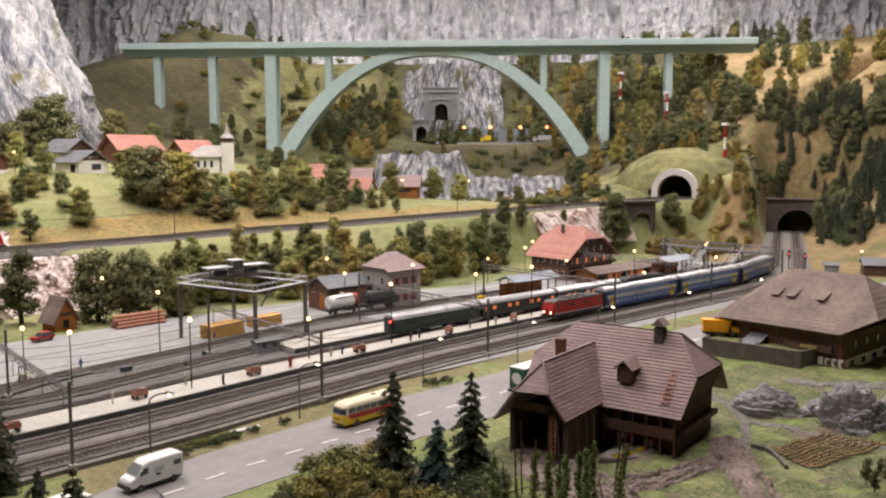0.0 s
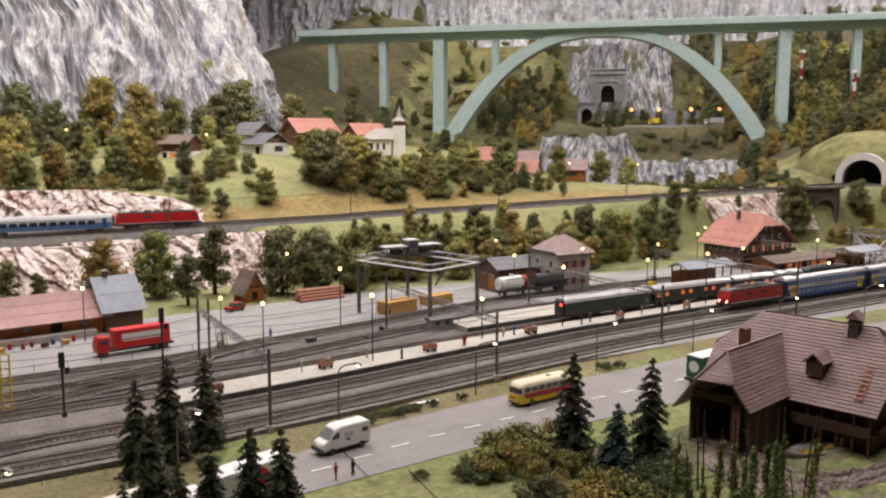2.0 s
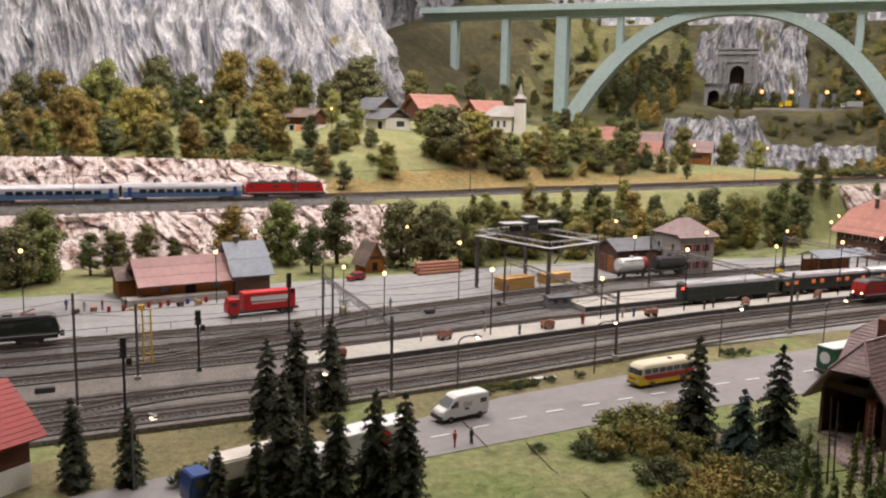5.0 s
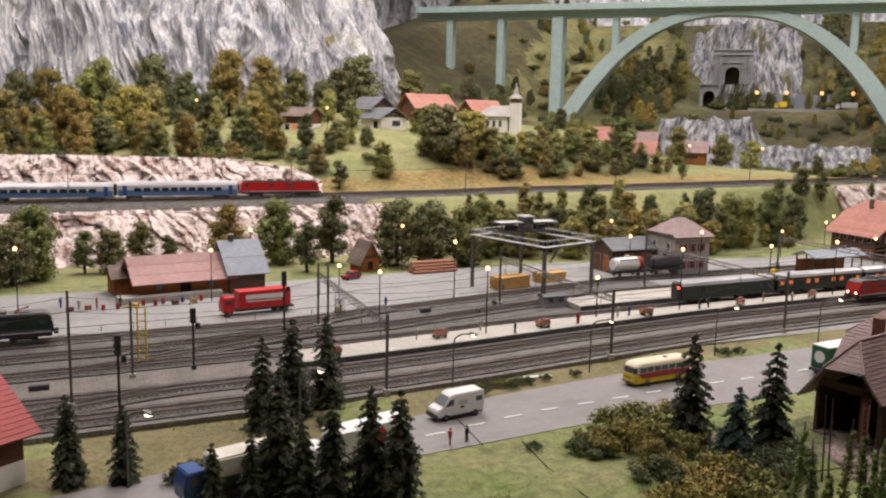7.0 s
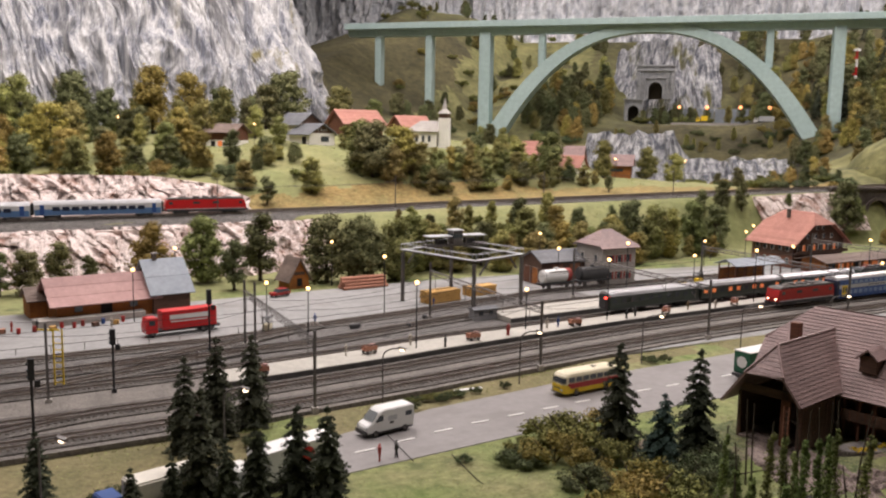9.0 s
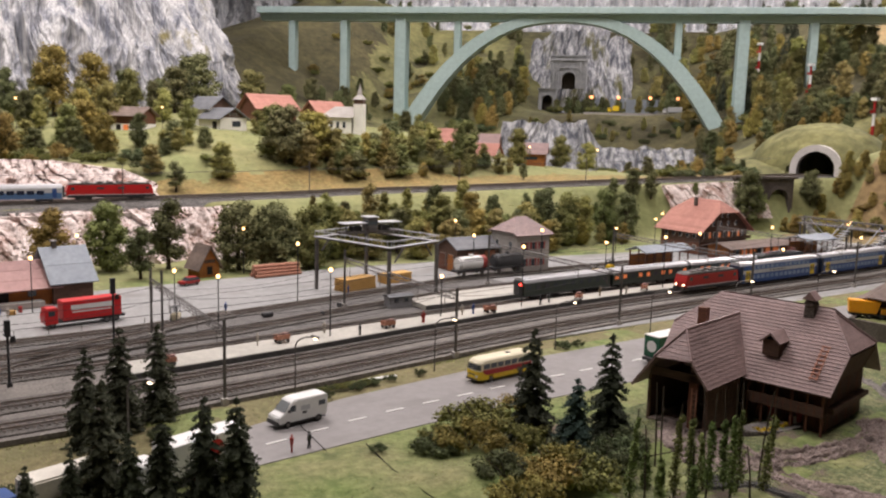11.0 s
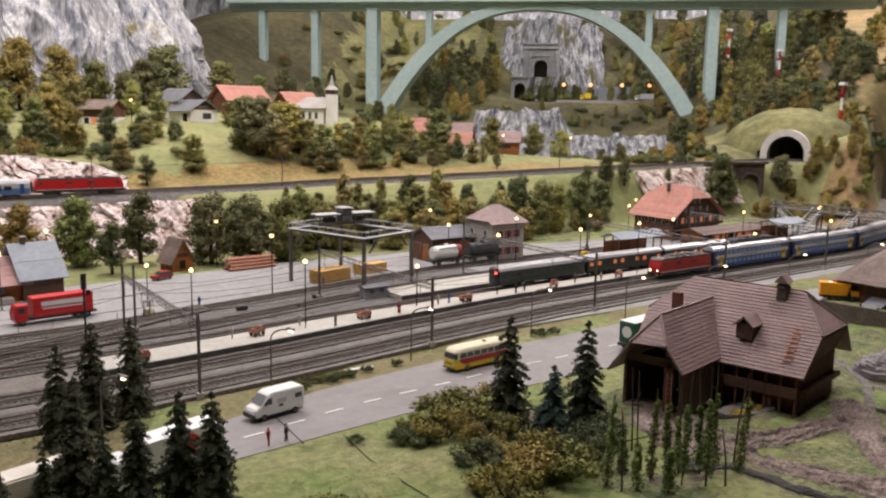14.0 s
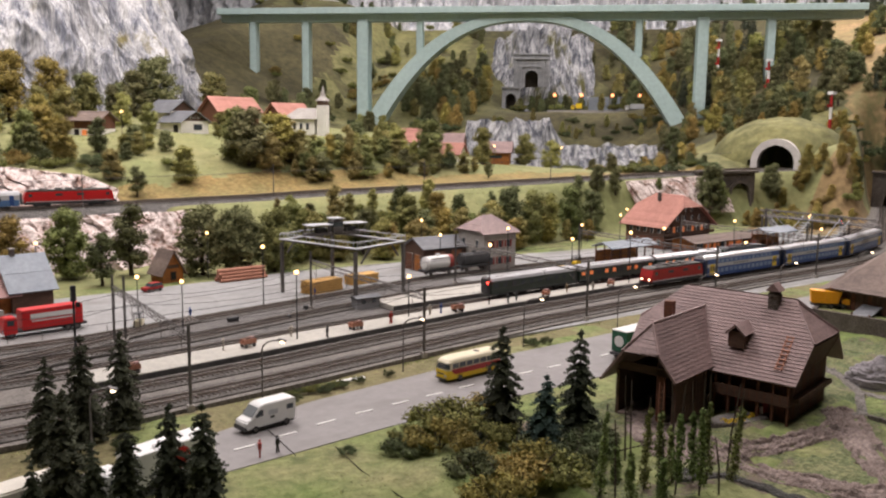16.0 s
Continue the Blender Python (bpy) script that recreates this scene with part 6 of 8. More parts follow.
bmesh.ops.create_uvsphere(bm, u_segments=96, v_segments=60, radius=1)
for v in bm.verts:
    c = v.co.copy()
    v.co = Vector((2.66 + c.x * 0.29, 1.13 + c.y * 0.33, 0.14 + max(c.z, -0.3) * 0.255 + 0.008 * fbm(c.x * 5, c.y * 5, c.z * 5)))
mouth = pose(2.41, 1.005, 0.180, 0, 0, -66).inverted()
hole = []
for f in bm.faces:
    c = mouth @ f.calc_center_median()
    if math.hypot(c.x, max(0.0, c.z - 0.02)) < 0.098 and c.y < 0.2:
        hole.append(f)
bmesh.ops.delete(bm, geom=hole, context="FACES")
tagged(link("tunnel_mound", bm, VALE, smooth=True), "grass-covered mound over the tunnel", "hill", kind="structure")
# pale barrier behind the valley road
barrier = thing("road_barrier", *at_pq(5.84, 0.2), 0.44, -45, "row of pale blue-grey panels behind the valley road", "barrier")
for i in range(12):
    mbox("panel", -0.40 + 0.07 * i, 0, 0, 0.064, 0.006, 0.10, ROOF_BLUE, barrier)
# road terrace below the crag
bm = bmesh.new()
x0, y0 = at_pq(5.6, 0.18)
box(bm, x0, y0, 0.425, 0.78, 0.10, 0.022, -45)
tagged(link("valley_road", bm, CONCRETE), "pale valley road on a terrace", "road", kind="structure")

# ---- trains, vehicles and railway gear ----
DARK_GREEN = mat("dark_green_paint", (0.022, 0.035, 0.026), (0.016, 0.026, 0.02), 40, 0.35, 0.05, grain=0.15)
LOCO_RED = mat("red_paint", (0.36, 0.022, 0.02), (0.31, 0.02, 0.018), 40, 0.35, 0.05, grain=0.1)
TRUCK_RED = mat("bright_red_paint", (0.55, 0.02, 0.022), (0.50, 0.018, 0.02), 30, 0.4, 0.03, grain=0.06)
BLUE = mat("blue_paint", (0.035, 0.085, 0.26), (0.028, 0.07, 0.22), 30, 0.35, 0.03, grain=0.08)
NAVY = mat("navy_paint", (0.018, 0.026, 0.055), (0.014, 0.02, 0.045), 30, 0.4, 0.03, grain=0.1)
PALE_GREY = mat("pale_grey_paint", (0.50, 0.51, 0.52), (0.44, 0.45, 0.46), 30, 0.45, 0.03, grain=0.08)
ROOF_SILVER = mat("silver_roof", (0.52, 0.52, 0.53), (0.44, 0.44, 0.45), 30, 0.35, 0.03, metal=0.4, grain=0.1)
DARK_GREY = mat("dark_grey_paint", (0.06, 0.06, 0.062), (0.04, 0.04, 0.042), 40, 0.6, 0.1, grain=0.2)
YELLOW = mat("yellow_paint", (0.74, 0.52, 0.02), (0.68, 0.47, 0.02), 30, 0.4, 0.03, grain=0.08)
ORANGE = mat("orange_paint", (0.82, 0.37, 0.015), (0.74, 0.32, 0.012), 30, 0.45, 0.05, grain=0.1)
CREAM = mat("cream_paint", (0.70, 0.64, 0.46), (0.64, 0.58, 0.42), 30, 0.4, 0.03, grain=0.06)
WHITE = mat("white_paint", (0.75, 0.75, 0.73), (0.70, 0.70, 0.68), 30, 0.35, 0.02, grain=0.04)
TARP = mat("pale_tarpaulin", (0.66, 0.63, 0.55), (0.58, 0.55, 0.48), 50, 0.8, 0.2, grain=0.1)
TYRE = mat("black_rubber", (0.02, 0.02, 0.02), (0.03, 0.03, 0.03), 60, 0.85, 0.1)
POST_DARK = mat("dark_post", (0.03, 0.03, 0.032), (0.022, 0.022, 0.024), 60, 0.6, 0.1)
LAMP_WARM = glow("lamp_warm", (1.0, 0.58, 0.24), 5.0)
LAMP_ORANGE = glow("lamp_orange", (1.0, 0.36, 0.14), 3.0)
LAMP_WHITE = glow("lamp_white", (1.0, 0.74, 0.48), 6.0)
LIGHT_RED = glow("signal_red", (1.0, 0.05, 0.03), 6.0)
LIGHT_GREEN = glow("signal_green", (0.25, 1.0, 0.15), 4.0)


def pbox(name, x, y, z, sx, sy, sz, material, parent, label="", rz=0, rx=0, ry=0, bevel=0.0):
    """A box part in prototype metres."""
    bm = bmesh.new()
    box(bm, x, y, z, sx, sy, sz, rz, rx, ry)
    if bevel:
        bmesh.ops.bevel(bm, geom=bm.edges[:], offset=bevel, segments=2, affect="EDGES")
    return part(name, bm, material, parent, label)


def profile(name, pts, width, material, parent, label="", bevel=0.0):
    """A body from its side outline (x, z), pushed across y."""
    bm = bmesh.new()
    extrude(bm, [(x, -width / 2, z) for x, z in pts], (0, width, 0))
    if bevel:
        bmesh.ops.bevel(bm, geom=bm.edges[:], offset=bevel, segments=2, affect="EDGES")
    return part(name, bm, material, parent, label)


def tube(name, length, section, material, parent, label=""):
    """A body of constant section (y, z) along x."""
    bm = bmesh.new()
    extrude(bm, [(-length / 2, y, z) for y, z in section], (length, 0, 0))
    return part(name, bm, material, parent, label)


def wheel(x, y, r, w, parent):
    bm = bmesh.new()
    rod(bm, (x, y - w / 2, r), (x, y + w / 2, r), r, seg=16)
    wh = part("wheel", bm, TYRE, parent)
    bm = bmesh.new()
    s = -1 if y < 0 else 1
    rod(bm, (x, y + s * w / 2, r), (x, y + s * (w / 2 + 0.03), r), r * 0.55, seg=12)
    part("rim", bm, STEEL, wh)


def bogies(root, length, r=0.46):
    for s in (-1, 1):
        bg = pbox("bogie", s * (length / 2 - 3.6), 0, 0.35, 3.4, 2.2, 0.5, DARK_GREY, root)
        for k in (-1, 1):
            for yy in (-0.75, 0.75):
                bm = bmesh.new()
                rod(bm, (s * (length / 2 - 3.6) + k * 1.25, yy - 0.07, r), (s * (length / 2 - 3.6) + k * 1.25, yy + 0.07, r), r, seg=12)
                part("wheel", bm, STEEL, bg)


def rail_at(k, x):
    y = track_y(k, x)
    return x, y, 0.0084, math.degrees(math.atan2(track_y(k, x + 0.1) - track_y(k, x - 0.1), 0.2))


def round_section(w, z0, z1, top):
    h = w / 2
    return [(-h, z0), (h, z0), (h, z1), (h * 0.86, z1 + (top - z1) * 0.55), (h * 0.5, z1 + (top - z1) * 0.9), (0, top), (-h * 0.5, z1 + (top - z1) * 0.9), (-h * 0.86, z1 + (top - z1) * 0.55), (-h, z1)]


def old_coach(k, x, length, label, lit=True):
    root = thing("passenger_coach", *rail_at(k, x), label, "railway coach", "old train")
    h = 1.42
    tube("body", length, [(-h, 0.9), (h, 0.9), (h, 3.15), (-h, 3.15)], DARK_GREEN, root)
    tube("roof", length + 0.1, [(-h - 0.06, 3.152), (h + 0.06, 3.152), (h * 0.85, 3.62), (h * 0.4, 3.86), (0, 3.92), (-h * 0.4, 3.86), (-h * 0.85, 3.62)], ROOF_SILVER, root)
    bogies(root, length)
    n = int(length / 1.9)
    for i in range(n):
        xx = -length / 2 + length * (i + 0.5) / n
        for s in (-1, 1):
            pbox("window", xx, s * (h + 0.01), 2.0, 0.9, 0.06, 0.72, WARM_PANE if lit and (i * 7 + int(x * 10)) % 3 else WINDOW, root)
    for s in (-1, 1):
        pbox("gangway", s * (length / 2 + 0.25), 0, 1.0, 0.5, 1.5, 2.5, DARK_GREY, root)
        pbox("underframe_box", s * 3.0, 0, 0.42, 2.4, 2.2, 0.5, DARK_GREY, root)
    return root


c1 = old_coach(3, 0.452, 20.8, "dark green old passenger coach with a silver roof", False)
bm = bmesh.new()
ball(bm, -10.95, -0.95, 2.9, 0.22, 2)
part("tail_light", bm, LIGHT_RED, c1, "glowing red tail light")
old_coach(3, 0.703, 20.8, "dark green old coach with lit orange windows")
old_coach(3, 0.954, 20.8, "dark green coach with a silver roof and lit windows")


def electric_loco(k, x, length, body, roof, label):
    px, py, pz, pr = rail_at(k, x)
    root = thing("electric_locomotive", px, py, pz, pr, label, "locomotive")
    profile("body", [(-length / 2, 1.1), (length / 2, 1.1), (length / 2, 2.1), (length / 2 - 0.42, 3.4), (-length / 2 + 0.42, 3.4), (-length / 2, 2.1)], 2.9, body, root, bevel=0.10)
    profile("roof", [(-length / 2 + 0.35, 3.36), (length / 2 - 0.35, 3.36), (length / 2 - 0.9, 3.78), (-length / 2 + 0.9, 3.78)], 2.75, roof, root, bevel=0.12)
    pbox("frame_skirt", 0, 0, 0.65, length - 0.4, 2.75, 0.5, DARK_GREY, root)
    bogies(root, length)
    for s in (-1, 1):
        pbox("windscreen", s * (length / 2 - 0.14), 0, 2.3, 0.08, 2.3, 0.8, WINDOW, root, ry=s * -18)
        for yy in (-0.85, 0.85):
            bm = bmesh.new()
            ball(bm, s * (length / 2 + 0.04), yy, 1.55, 0.17, 2)
            part("headlight", bm, LAMP_WHITE if s < 0 and body is LOCO_RED else PALE_GREY, root)
            bm = bmesh.new()
            rod(bm, (s * (length / 2), yy, 1.0), (s * (length / 2 + 0.6), yy, 1.0), 0.2, 0.26, 10)
            part("buffer", bm, DARK_GREY, root)
        for yy in (-1.455, 1.455):
            pbox("cab_window", s * (length / 2 - 1.3), yy, 2.35, 0.75, 0.05, 0.62, WINDOW, root)
            pbox("cab_door", s * (length / 2 - 2.2), yy, 1.25, 0.6, 0.03, 1.85, body, root)
            pbox("grille", s * 2.2, yy, 2.45, 1.5, 0.04, 0.5, DARK_GREY, root, "dark ventilation grille")
        pan = pbox("pantograph", s * length * 0.28, 0, 3.8, 1.8, 1.2, 0.12, STEEL, root)
        for yy in (-0.5, 0.5):
            bm = bmesh.new()
            rod(bm, (s * length * 0.28 - 0.9, yy, 3.92), (s * length * 0.28 + 0.8, yy * 0.6, 4.5 if s > 0 else 4.15), 0.05, seg=5)
            part("pantograph_arm", bm, LOCO_RED if body is DARK_GREEN else STEEL, pan)
        bm = bmesh.new()
        rod(bm, (s * length * 0.28 + 0.8, -0.95, 4.5 if s > 0 else 4.15), (s * length * 0.28 + 0.8, 0.95, 4.5 if s > 0 else 4.15), 0.06, seg=5)
        part("pantograph_bow", bm, STEEL, pan)
    pbox("side_stripe", 0, -1.46, 1.2, length - 0.6, 0.03, 0.16, PALE_GREY, root)
    for i in range(3):
        pbox("roof_box", -2.2 + 2.2 * i, 0, 3.8, 1.2, 1.6, 0.3, STEEL, root)
    return root


electric_loco(3, 1.18, 15.0, DARK_GREEN, DARK_GREY, "dark green electric locomotive at the platform")
electric_loco(2, 0.785, 15.4, LOCO_RED, STEEL, "red electric locomotive with a grey roof")
electric_loco(5, -0.865, 16.6, DARK_GREEN, STEEL, "dark green electric locomotive with red pantographs")


def double_decker(k, x, length, label):
    root = thing("double_deck_coach", *rail_at(k, x), label, "railway coach", "double-deck train")
    h = 1.4
    tube("lower_body", length, [(-h, 0.5), (h, 0.5), (h, 2.25), (-h, 2.25)], BLUE, root)
    tube("waist_band", length, [(-h - 0.01, 2.252), (h + 0.01, 2.252), (h + 0.01, 2.95), (-h - 0.01, 2.95)], PALE_GREY, root, "pale grey waist band")
    tube("upper_body", length, [(-h, 2.952), (h, 2.952), (h * 0.97, 3.9), (-h * 0.97, 3.9)], BLUE, root)
    tube("roof", length, [(-h * 0.97, 3.902), (h * 0.97, 3.902), (h * 0.78, 4.35), (h * 0.3, 4.55), (-h * 0.3, 4.55), (-h * 0.78, 4.35)], ROOF_SILVER, root)
    bogies(root, length)
    n = 13
    for i in range(n):
        xx = -length / 2 + 3.3 + (length - 6.6) * (i + 0.5) / n
        for s in (-1, 1):
            pbox("lower_window", xx, s * (h + 0.012), 1.15, 1.05, 0.05, 0.75, PANE_BLUE, root)
            pbox("upper_window", xx, s * (h * 0.985 + 0.012), 3.1, 1.05, 0.05, 0.65, PANE_BLUE, root)
    for s in (-1, 1):
        for e in (-1, 1):
            dr = pbox("door", e * (length / 2 - 2.3), s * (h + 0.02), 0.75, 1.5, 0.06, 2.1, YELLOW, root, "yellow double door")
            for q in (-1, 1):
                pbox("door_pane", e * (length / 2 - 2.3) + q * 0.36, s * (h + 0.05), 1.5, 0.4, 0.04, 1.0, WINDOW, dr)
    for e in (-1, 1):
        pbox("end_panel", e * (length / 2 - 0.35), 0, 0.45, 0.72, 2.86, 3.4, NAVY, root, "navy end panel")
        pbox("gangway", e * (length / 2 + 0.2), 0, 1.0, 0.5, 1.5, 2.4, DARK_GREY, root)
    for i in range(6):
        pbox("lettering_bar", -3.5 + 0.9 * i, -(h + 0.02), 2.5, 0.7, 0.02, 0.22, STEEL, root)


PANE_BLUE = mat("bluish_pane", (0.16, 0.24, 0.42), (0.30, 0.38, 0.52), 25, 0.1, 0.0, grain=0.1)
for i in range(3):
    double_decker(2, 1.033 + 0.309 * i, 26.2, "blue double-deck coach with grey band and yellow doors")


def upper_at(x):
    return x, upper_y(x) - 0.026, upper_z(x) + 0.0064, math.degrees(math.atan2(upper_y(x + 0.1) - upper_y(x - 0.1), 0.2))


def intercity_coach(x, length, label):
    root = thing("passenger_coach", *upper_at(x), label, "railway coach", "upper train")
    h = 1.42
    tube("body", length, [(-h, 0.75), (h, 0.75), (h, 3.0), (h * 0.96, 3.2), (-h * 0.96, 3.2), (-h, 3.0)], PALE_GREY, root)
    tube("blue_band", length - 0.3, [(-h - 0.015, 0.8), (h + 0.015, 0.8), (h + 0.015, 2.1), (-h - 0.015, 2.1)], LIGHT_BLUE, root, "mid-blue lower band")
    tube("roof", length, [(-h * 0.96, 3.202), (h * 0.96, 3.202), (h * 0.75, 3.7), (h * 0.35, 3.95), (-h * 0.35, 3.95), (-h * 0.75, 3.7)], ROOF_SILVER, root)
    bogies(root, length)
    for i in range(10):
        for s in (-1, 1):
            pbox("window", -length / 2 + 3.4 + (length - 6.8) * (i + 0.5) / 10, s * (h + 0.02), 1.75, 1.45, 0.05, 0.85, NAVY, root)
    for e in (-1, 1):
        pbox("gangway", e * (length / 2 + 0.2), 0, 1.0, 0.5, 1.5, 2.4, DARK_GREY, root)
        for s in (-1, 1):
            pbox("door", e * (length / 2 - 1.6), s * (h + 0.02), 0.95, 0.9, 0.04, 2.1, BLUE, root)


LIGHT_BLUE = mat("mid_blue_paint", (0.10, 0.19, 0.36), (0.085, 0.165, 0.32), 30, 0.35, 0.03, grain=0.08)
upper_loco = electric_loco(2, 0.0, 18.4, TRUCK_RED, STEEL, "bright red electric locomotive on the upper line")
upper_loco.matrix_basis = pose(*upper_at(-0.205)[:3], 0, 0, upper_at(-0.205)[3])
for i in range(6):
    intercity_coach(-0.47 - 0.309 * i, 26.2, "blue and pale grey passenger coach on the upper line")


def tank_wagon(k, x, colour, dome, label):
    root = thing("tank_wagon", *rail_at(k, x), label, "railway wagon")
    pbox("frame", 0, 0, 0.9, 8.4, 2.2, 0.35, DARK_GREY, root)
    bm = bmesh.new()
    rod(bm, (-3.6, 0, 2.45), (3.6, 0, 2.45), 1.35, seg=22)
    bmesh.ops.bevel(bm, geom=[e for e in bm.edges if abs(e.verts[0].co.x - e.verts[1].co.x) < 1e-4], offset=0.3, segments=2, affect="EDGES")
    part("tank", bm, colour, root, smooth=False)
    bm = bmesh.new()
    rod(bm, (0, 0, 3.6), (0, 0, 4.15), 0.45, seg=12)
    part("dome", bm, dome, root)
    pbox("walkway", 0, -0.9, 3.4, 5, 0.5, 0.08, STEEL, root)
    for s in (-1, 1):
        for yy in (-0.75, 0.75):
            bm = bmesh.new()
            rod(bm, (s * 2.4, yy - 0.07, 0.48), (s * 2.4, yy + 0.07, 0.48), 0.48, seg=12)
            part("wheel", bm, STEEL, root)
    if colour is WHITE:
        bm = bmesh.new()
        rod(bm, (2.2, 0, 2.45), (3.32, 0, 2.45), 1.37, seg=22)
        part("red_band", bm, SHUTTER_RED, root, "dark red band")


tank_wagon(5, 0.415, WHITE, WHITE, "white tank wagon with a dark red band")
tank_wagon(5, 0.52, DARK_GREY, DARK_GREY, "dark grey tank wagon")


# road vehicles; nose towards -x
def wheels(root, xs, half, r):
    for x in xs:
        for s in (-1, 1):
            wheel(x, s * half, r, 0.28, root)


VAN_GLASS = glass("pale_windscreen", (0.22, 0.235, 0.24))


def van(x, y, rz):
    root = thing("white_van", x, y, 0.0012, rz, "white high-roof delivery van on the road", "van")
    profile("body", [(-2.9, 0.45), (2.9, 0.45), (2.95, 2.55), (2.8, 2.72), (-0.9, 2.72), (-1.35, 2.5), (-2.15, 1.55), (-2.85, 1.25), (-3.0, 0.8)], 2.0, WHITE, root, bevel=0.1)
    bm = bmesh.new()
    slab(bm, [(-2.16, -0.86, 1.60), (-2.16, 0.86, 1.60), (-1.42, 0.78, 2.45), (-1.42, -0.78, 2.45)], -0.04)
    part("windscreen", bm, VAN_GLASS, root)
    for s in (-1, 1):
        profile("side_window", [(-1.95, 1.58), (-0.95, 1.58), (-0.95, 2.2), (-1.4, 2.2)], 0.02, WINDOW, root).location.y = s * 1.005 * K
        pbox("rear_window", 2.2, s * 1.0, 1.65, 0.8, 0.03, 0.5, WINDOW, root)
        pbox("marking", 0.2, s * 1.0, 1.5, 1.1, 0.02, 0.5, PALE_GREY, root)
        pbox("marking", 0.1, s * 1.0, 1.15, 0.5, 0.024, 0.25, DARK_GREY, root)
        pbox("headlight", -2.86, s * 0.75, 0.95, 0.12, 0.35, 0.22, PALE_GREY, root)
        pbox("mirror", -1.75, s * 1.12, 1.6, 0.12, 0.22, 0.3, DARK_GREY, root)
    pbox("bumper", -2.95, 0, 0.4, 0.25, 1.95, 0.4, DARK_GREY, root)
    pbox("sill", 0.2, 0, 0.32, 5.0, 1.9, 0.16, DARK_GREY, root)
    wheels(root, (-1.85, 1.75), 0.88, 0.36)


van(-0.326, -0.143, 9)


def bus(x, y, rz):
    root = thing("postal_bus", x, y, 0.0012, rz, "yellow and cream vintage bus with a red stripe", "bus")
    L, W = 4.4, 1.22

    def shell(name, z0, z1, x0, x1, material, label="", w=W, lean=0.0, top=0.0):
        """A ring of the body with rounded corners; lean sets its front back at the top."""
        bm = bmesh.new()
        rows = []
        for z, f, k in ((z0, 0.0, 0.0), (z1, lean, top)):
            row = []
            for cx, cy, a0 in ((x1 - 0.45, w - 0.45, 0), (x0 + 0.6, w - 0.6, 90), (x0 + 0.6, -w + 0.6, 180), (x1 - 0.45, -w + 0.45, 270)):
                r = 0.6 if cx < 0 else 0.45
                for i in range(6):
                    a = radians(a0 + 18 * i)
                    px = cx + r * math.cos(a)
                    row.append(bm.verts.new((px * (1 - 0.06 * k) + (f if px < 0 else 0), (cy + r * math.sin(a)) * (1 - 0.2 * k), z)))
            rows.append(row)
        n = len(rows[0])
        for i in range(n):
            bm.faces.new((rows[0][i], rows[0][(i + 1) % n], rows[1][(i + 1) % n], rows[1][i]))
        bm.faces.new(rows[1])
        bm.faces.new(rows[0][::-1])
        return part(name, bm, material, root, label)
    shell("lower_body", 0.42, 1.5, -L - 0.12, L, YELLOW)
    shell("upper_body", 1.502, 2.42, -L - 0.08, L, CREAM, lean=0.25)
    shell("roof", 2.421, 2.72, -L + 0.15, L, CREAM, "cream rounded roof", lean=0.2, top=0.5)
    shell("roof_crown", 2.721, 2.86, -L + 0.45, L - 0.2, CREAM, "", 1.05, 0.3, 1.0)
    for s in (-1, 1):
        profile("stripe", [(-L + 0.55, 1.44), (-L + 1.1, 1.0), (L - 0.25, 1.0), (L - 0.25, 1.62), (-L + 0.55, 1.62)], 0.03, LOCO_RED, root, "red side stripe").location.y = s * (W + 0.01) * K
        for i in range(7):
            pbox("side_window", -L + 1.15 + 1.12 * i, s * (W + 0.005), 1.74, 0.95, 0.04, 0.58, WINDOW, root)
        pbox("windscreen", -L - 0.055, s * 0.37, 1.64, 0.06, 0.68, 0.64, WINDOW, root, ry=15)
        pbox("corner_window", -L + 0.10, s * 1.02, 1.66, 0.06, 0.5, 0.60, WINDOW, root, rz=s * -45, ry=9)
        bm = bmesh.new()
        rod(bm, (-L - 0.02, s * 0.8, 0.88), (-L - 0.14, s * 0.8, 0.88), 0.15, seg=12)
        part("headlight", bm, PALE_GREY, root)
    pbox("grille", -L - 0.12, 0, 1.0, 0.05, 1.1, 0.14, DARK_GREY, root)
    pbox("bumper", -L - 0.12, 0, 0.4, 0.14, 1.9, 0.16, DARK_GREY, root)
    pbox("roof_vent", 1.2, 0, 2.85, 0.5, 0.5, 0.08, DARK_GREY, root)
    wheels(root, (-2.5, 2.3), 1.08, 0.46)


bus(-0.005, -0.110, 5)


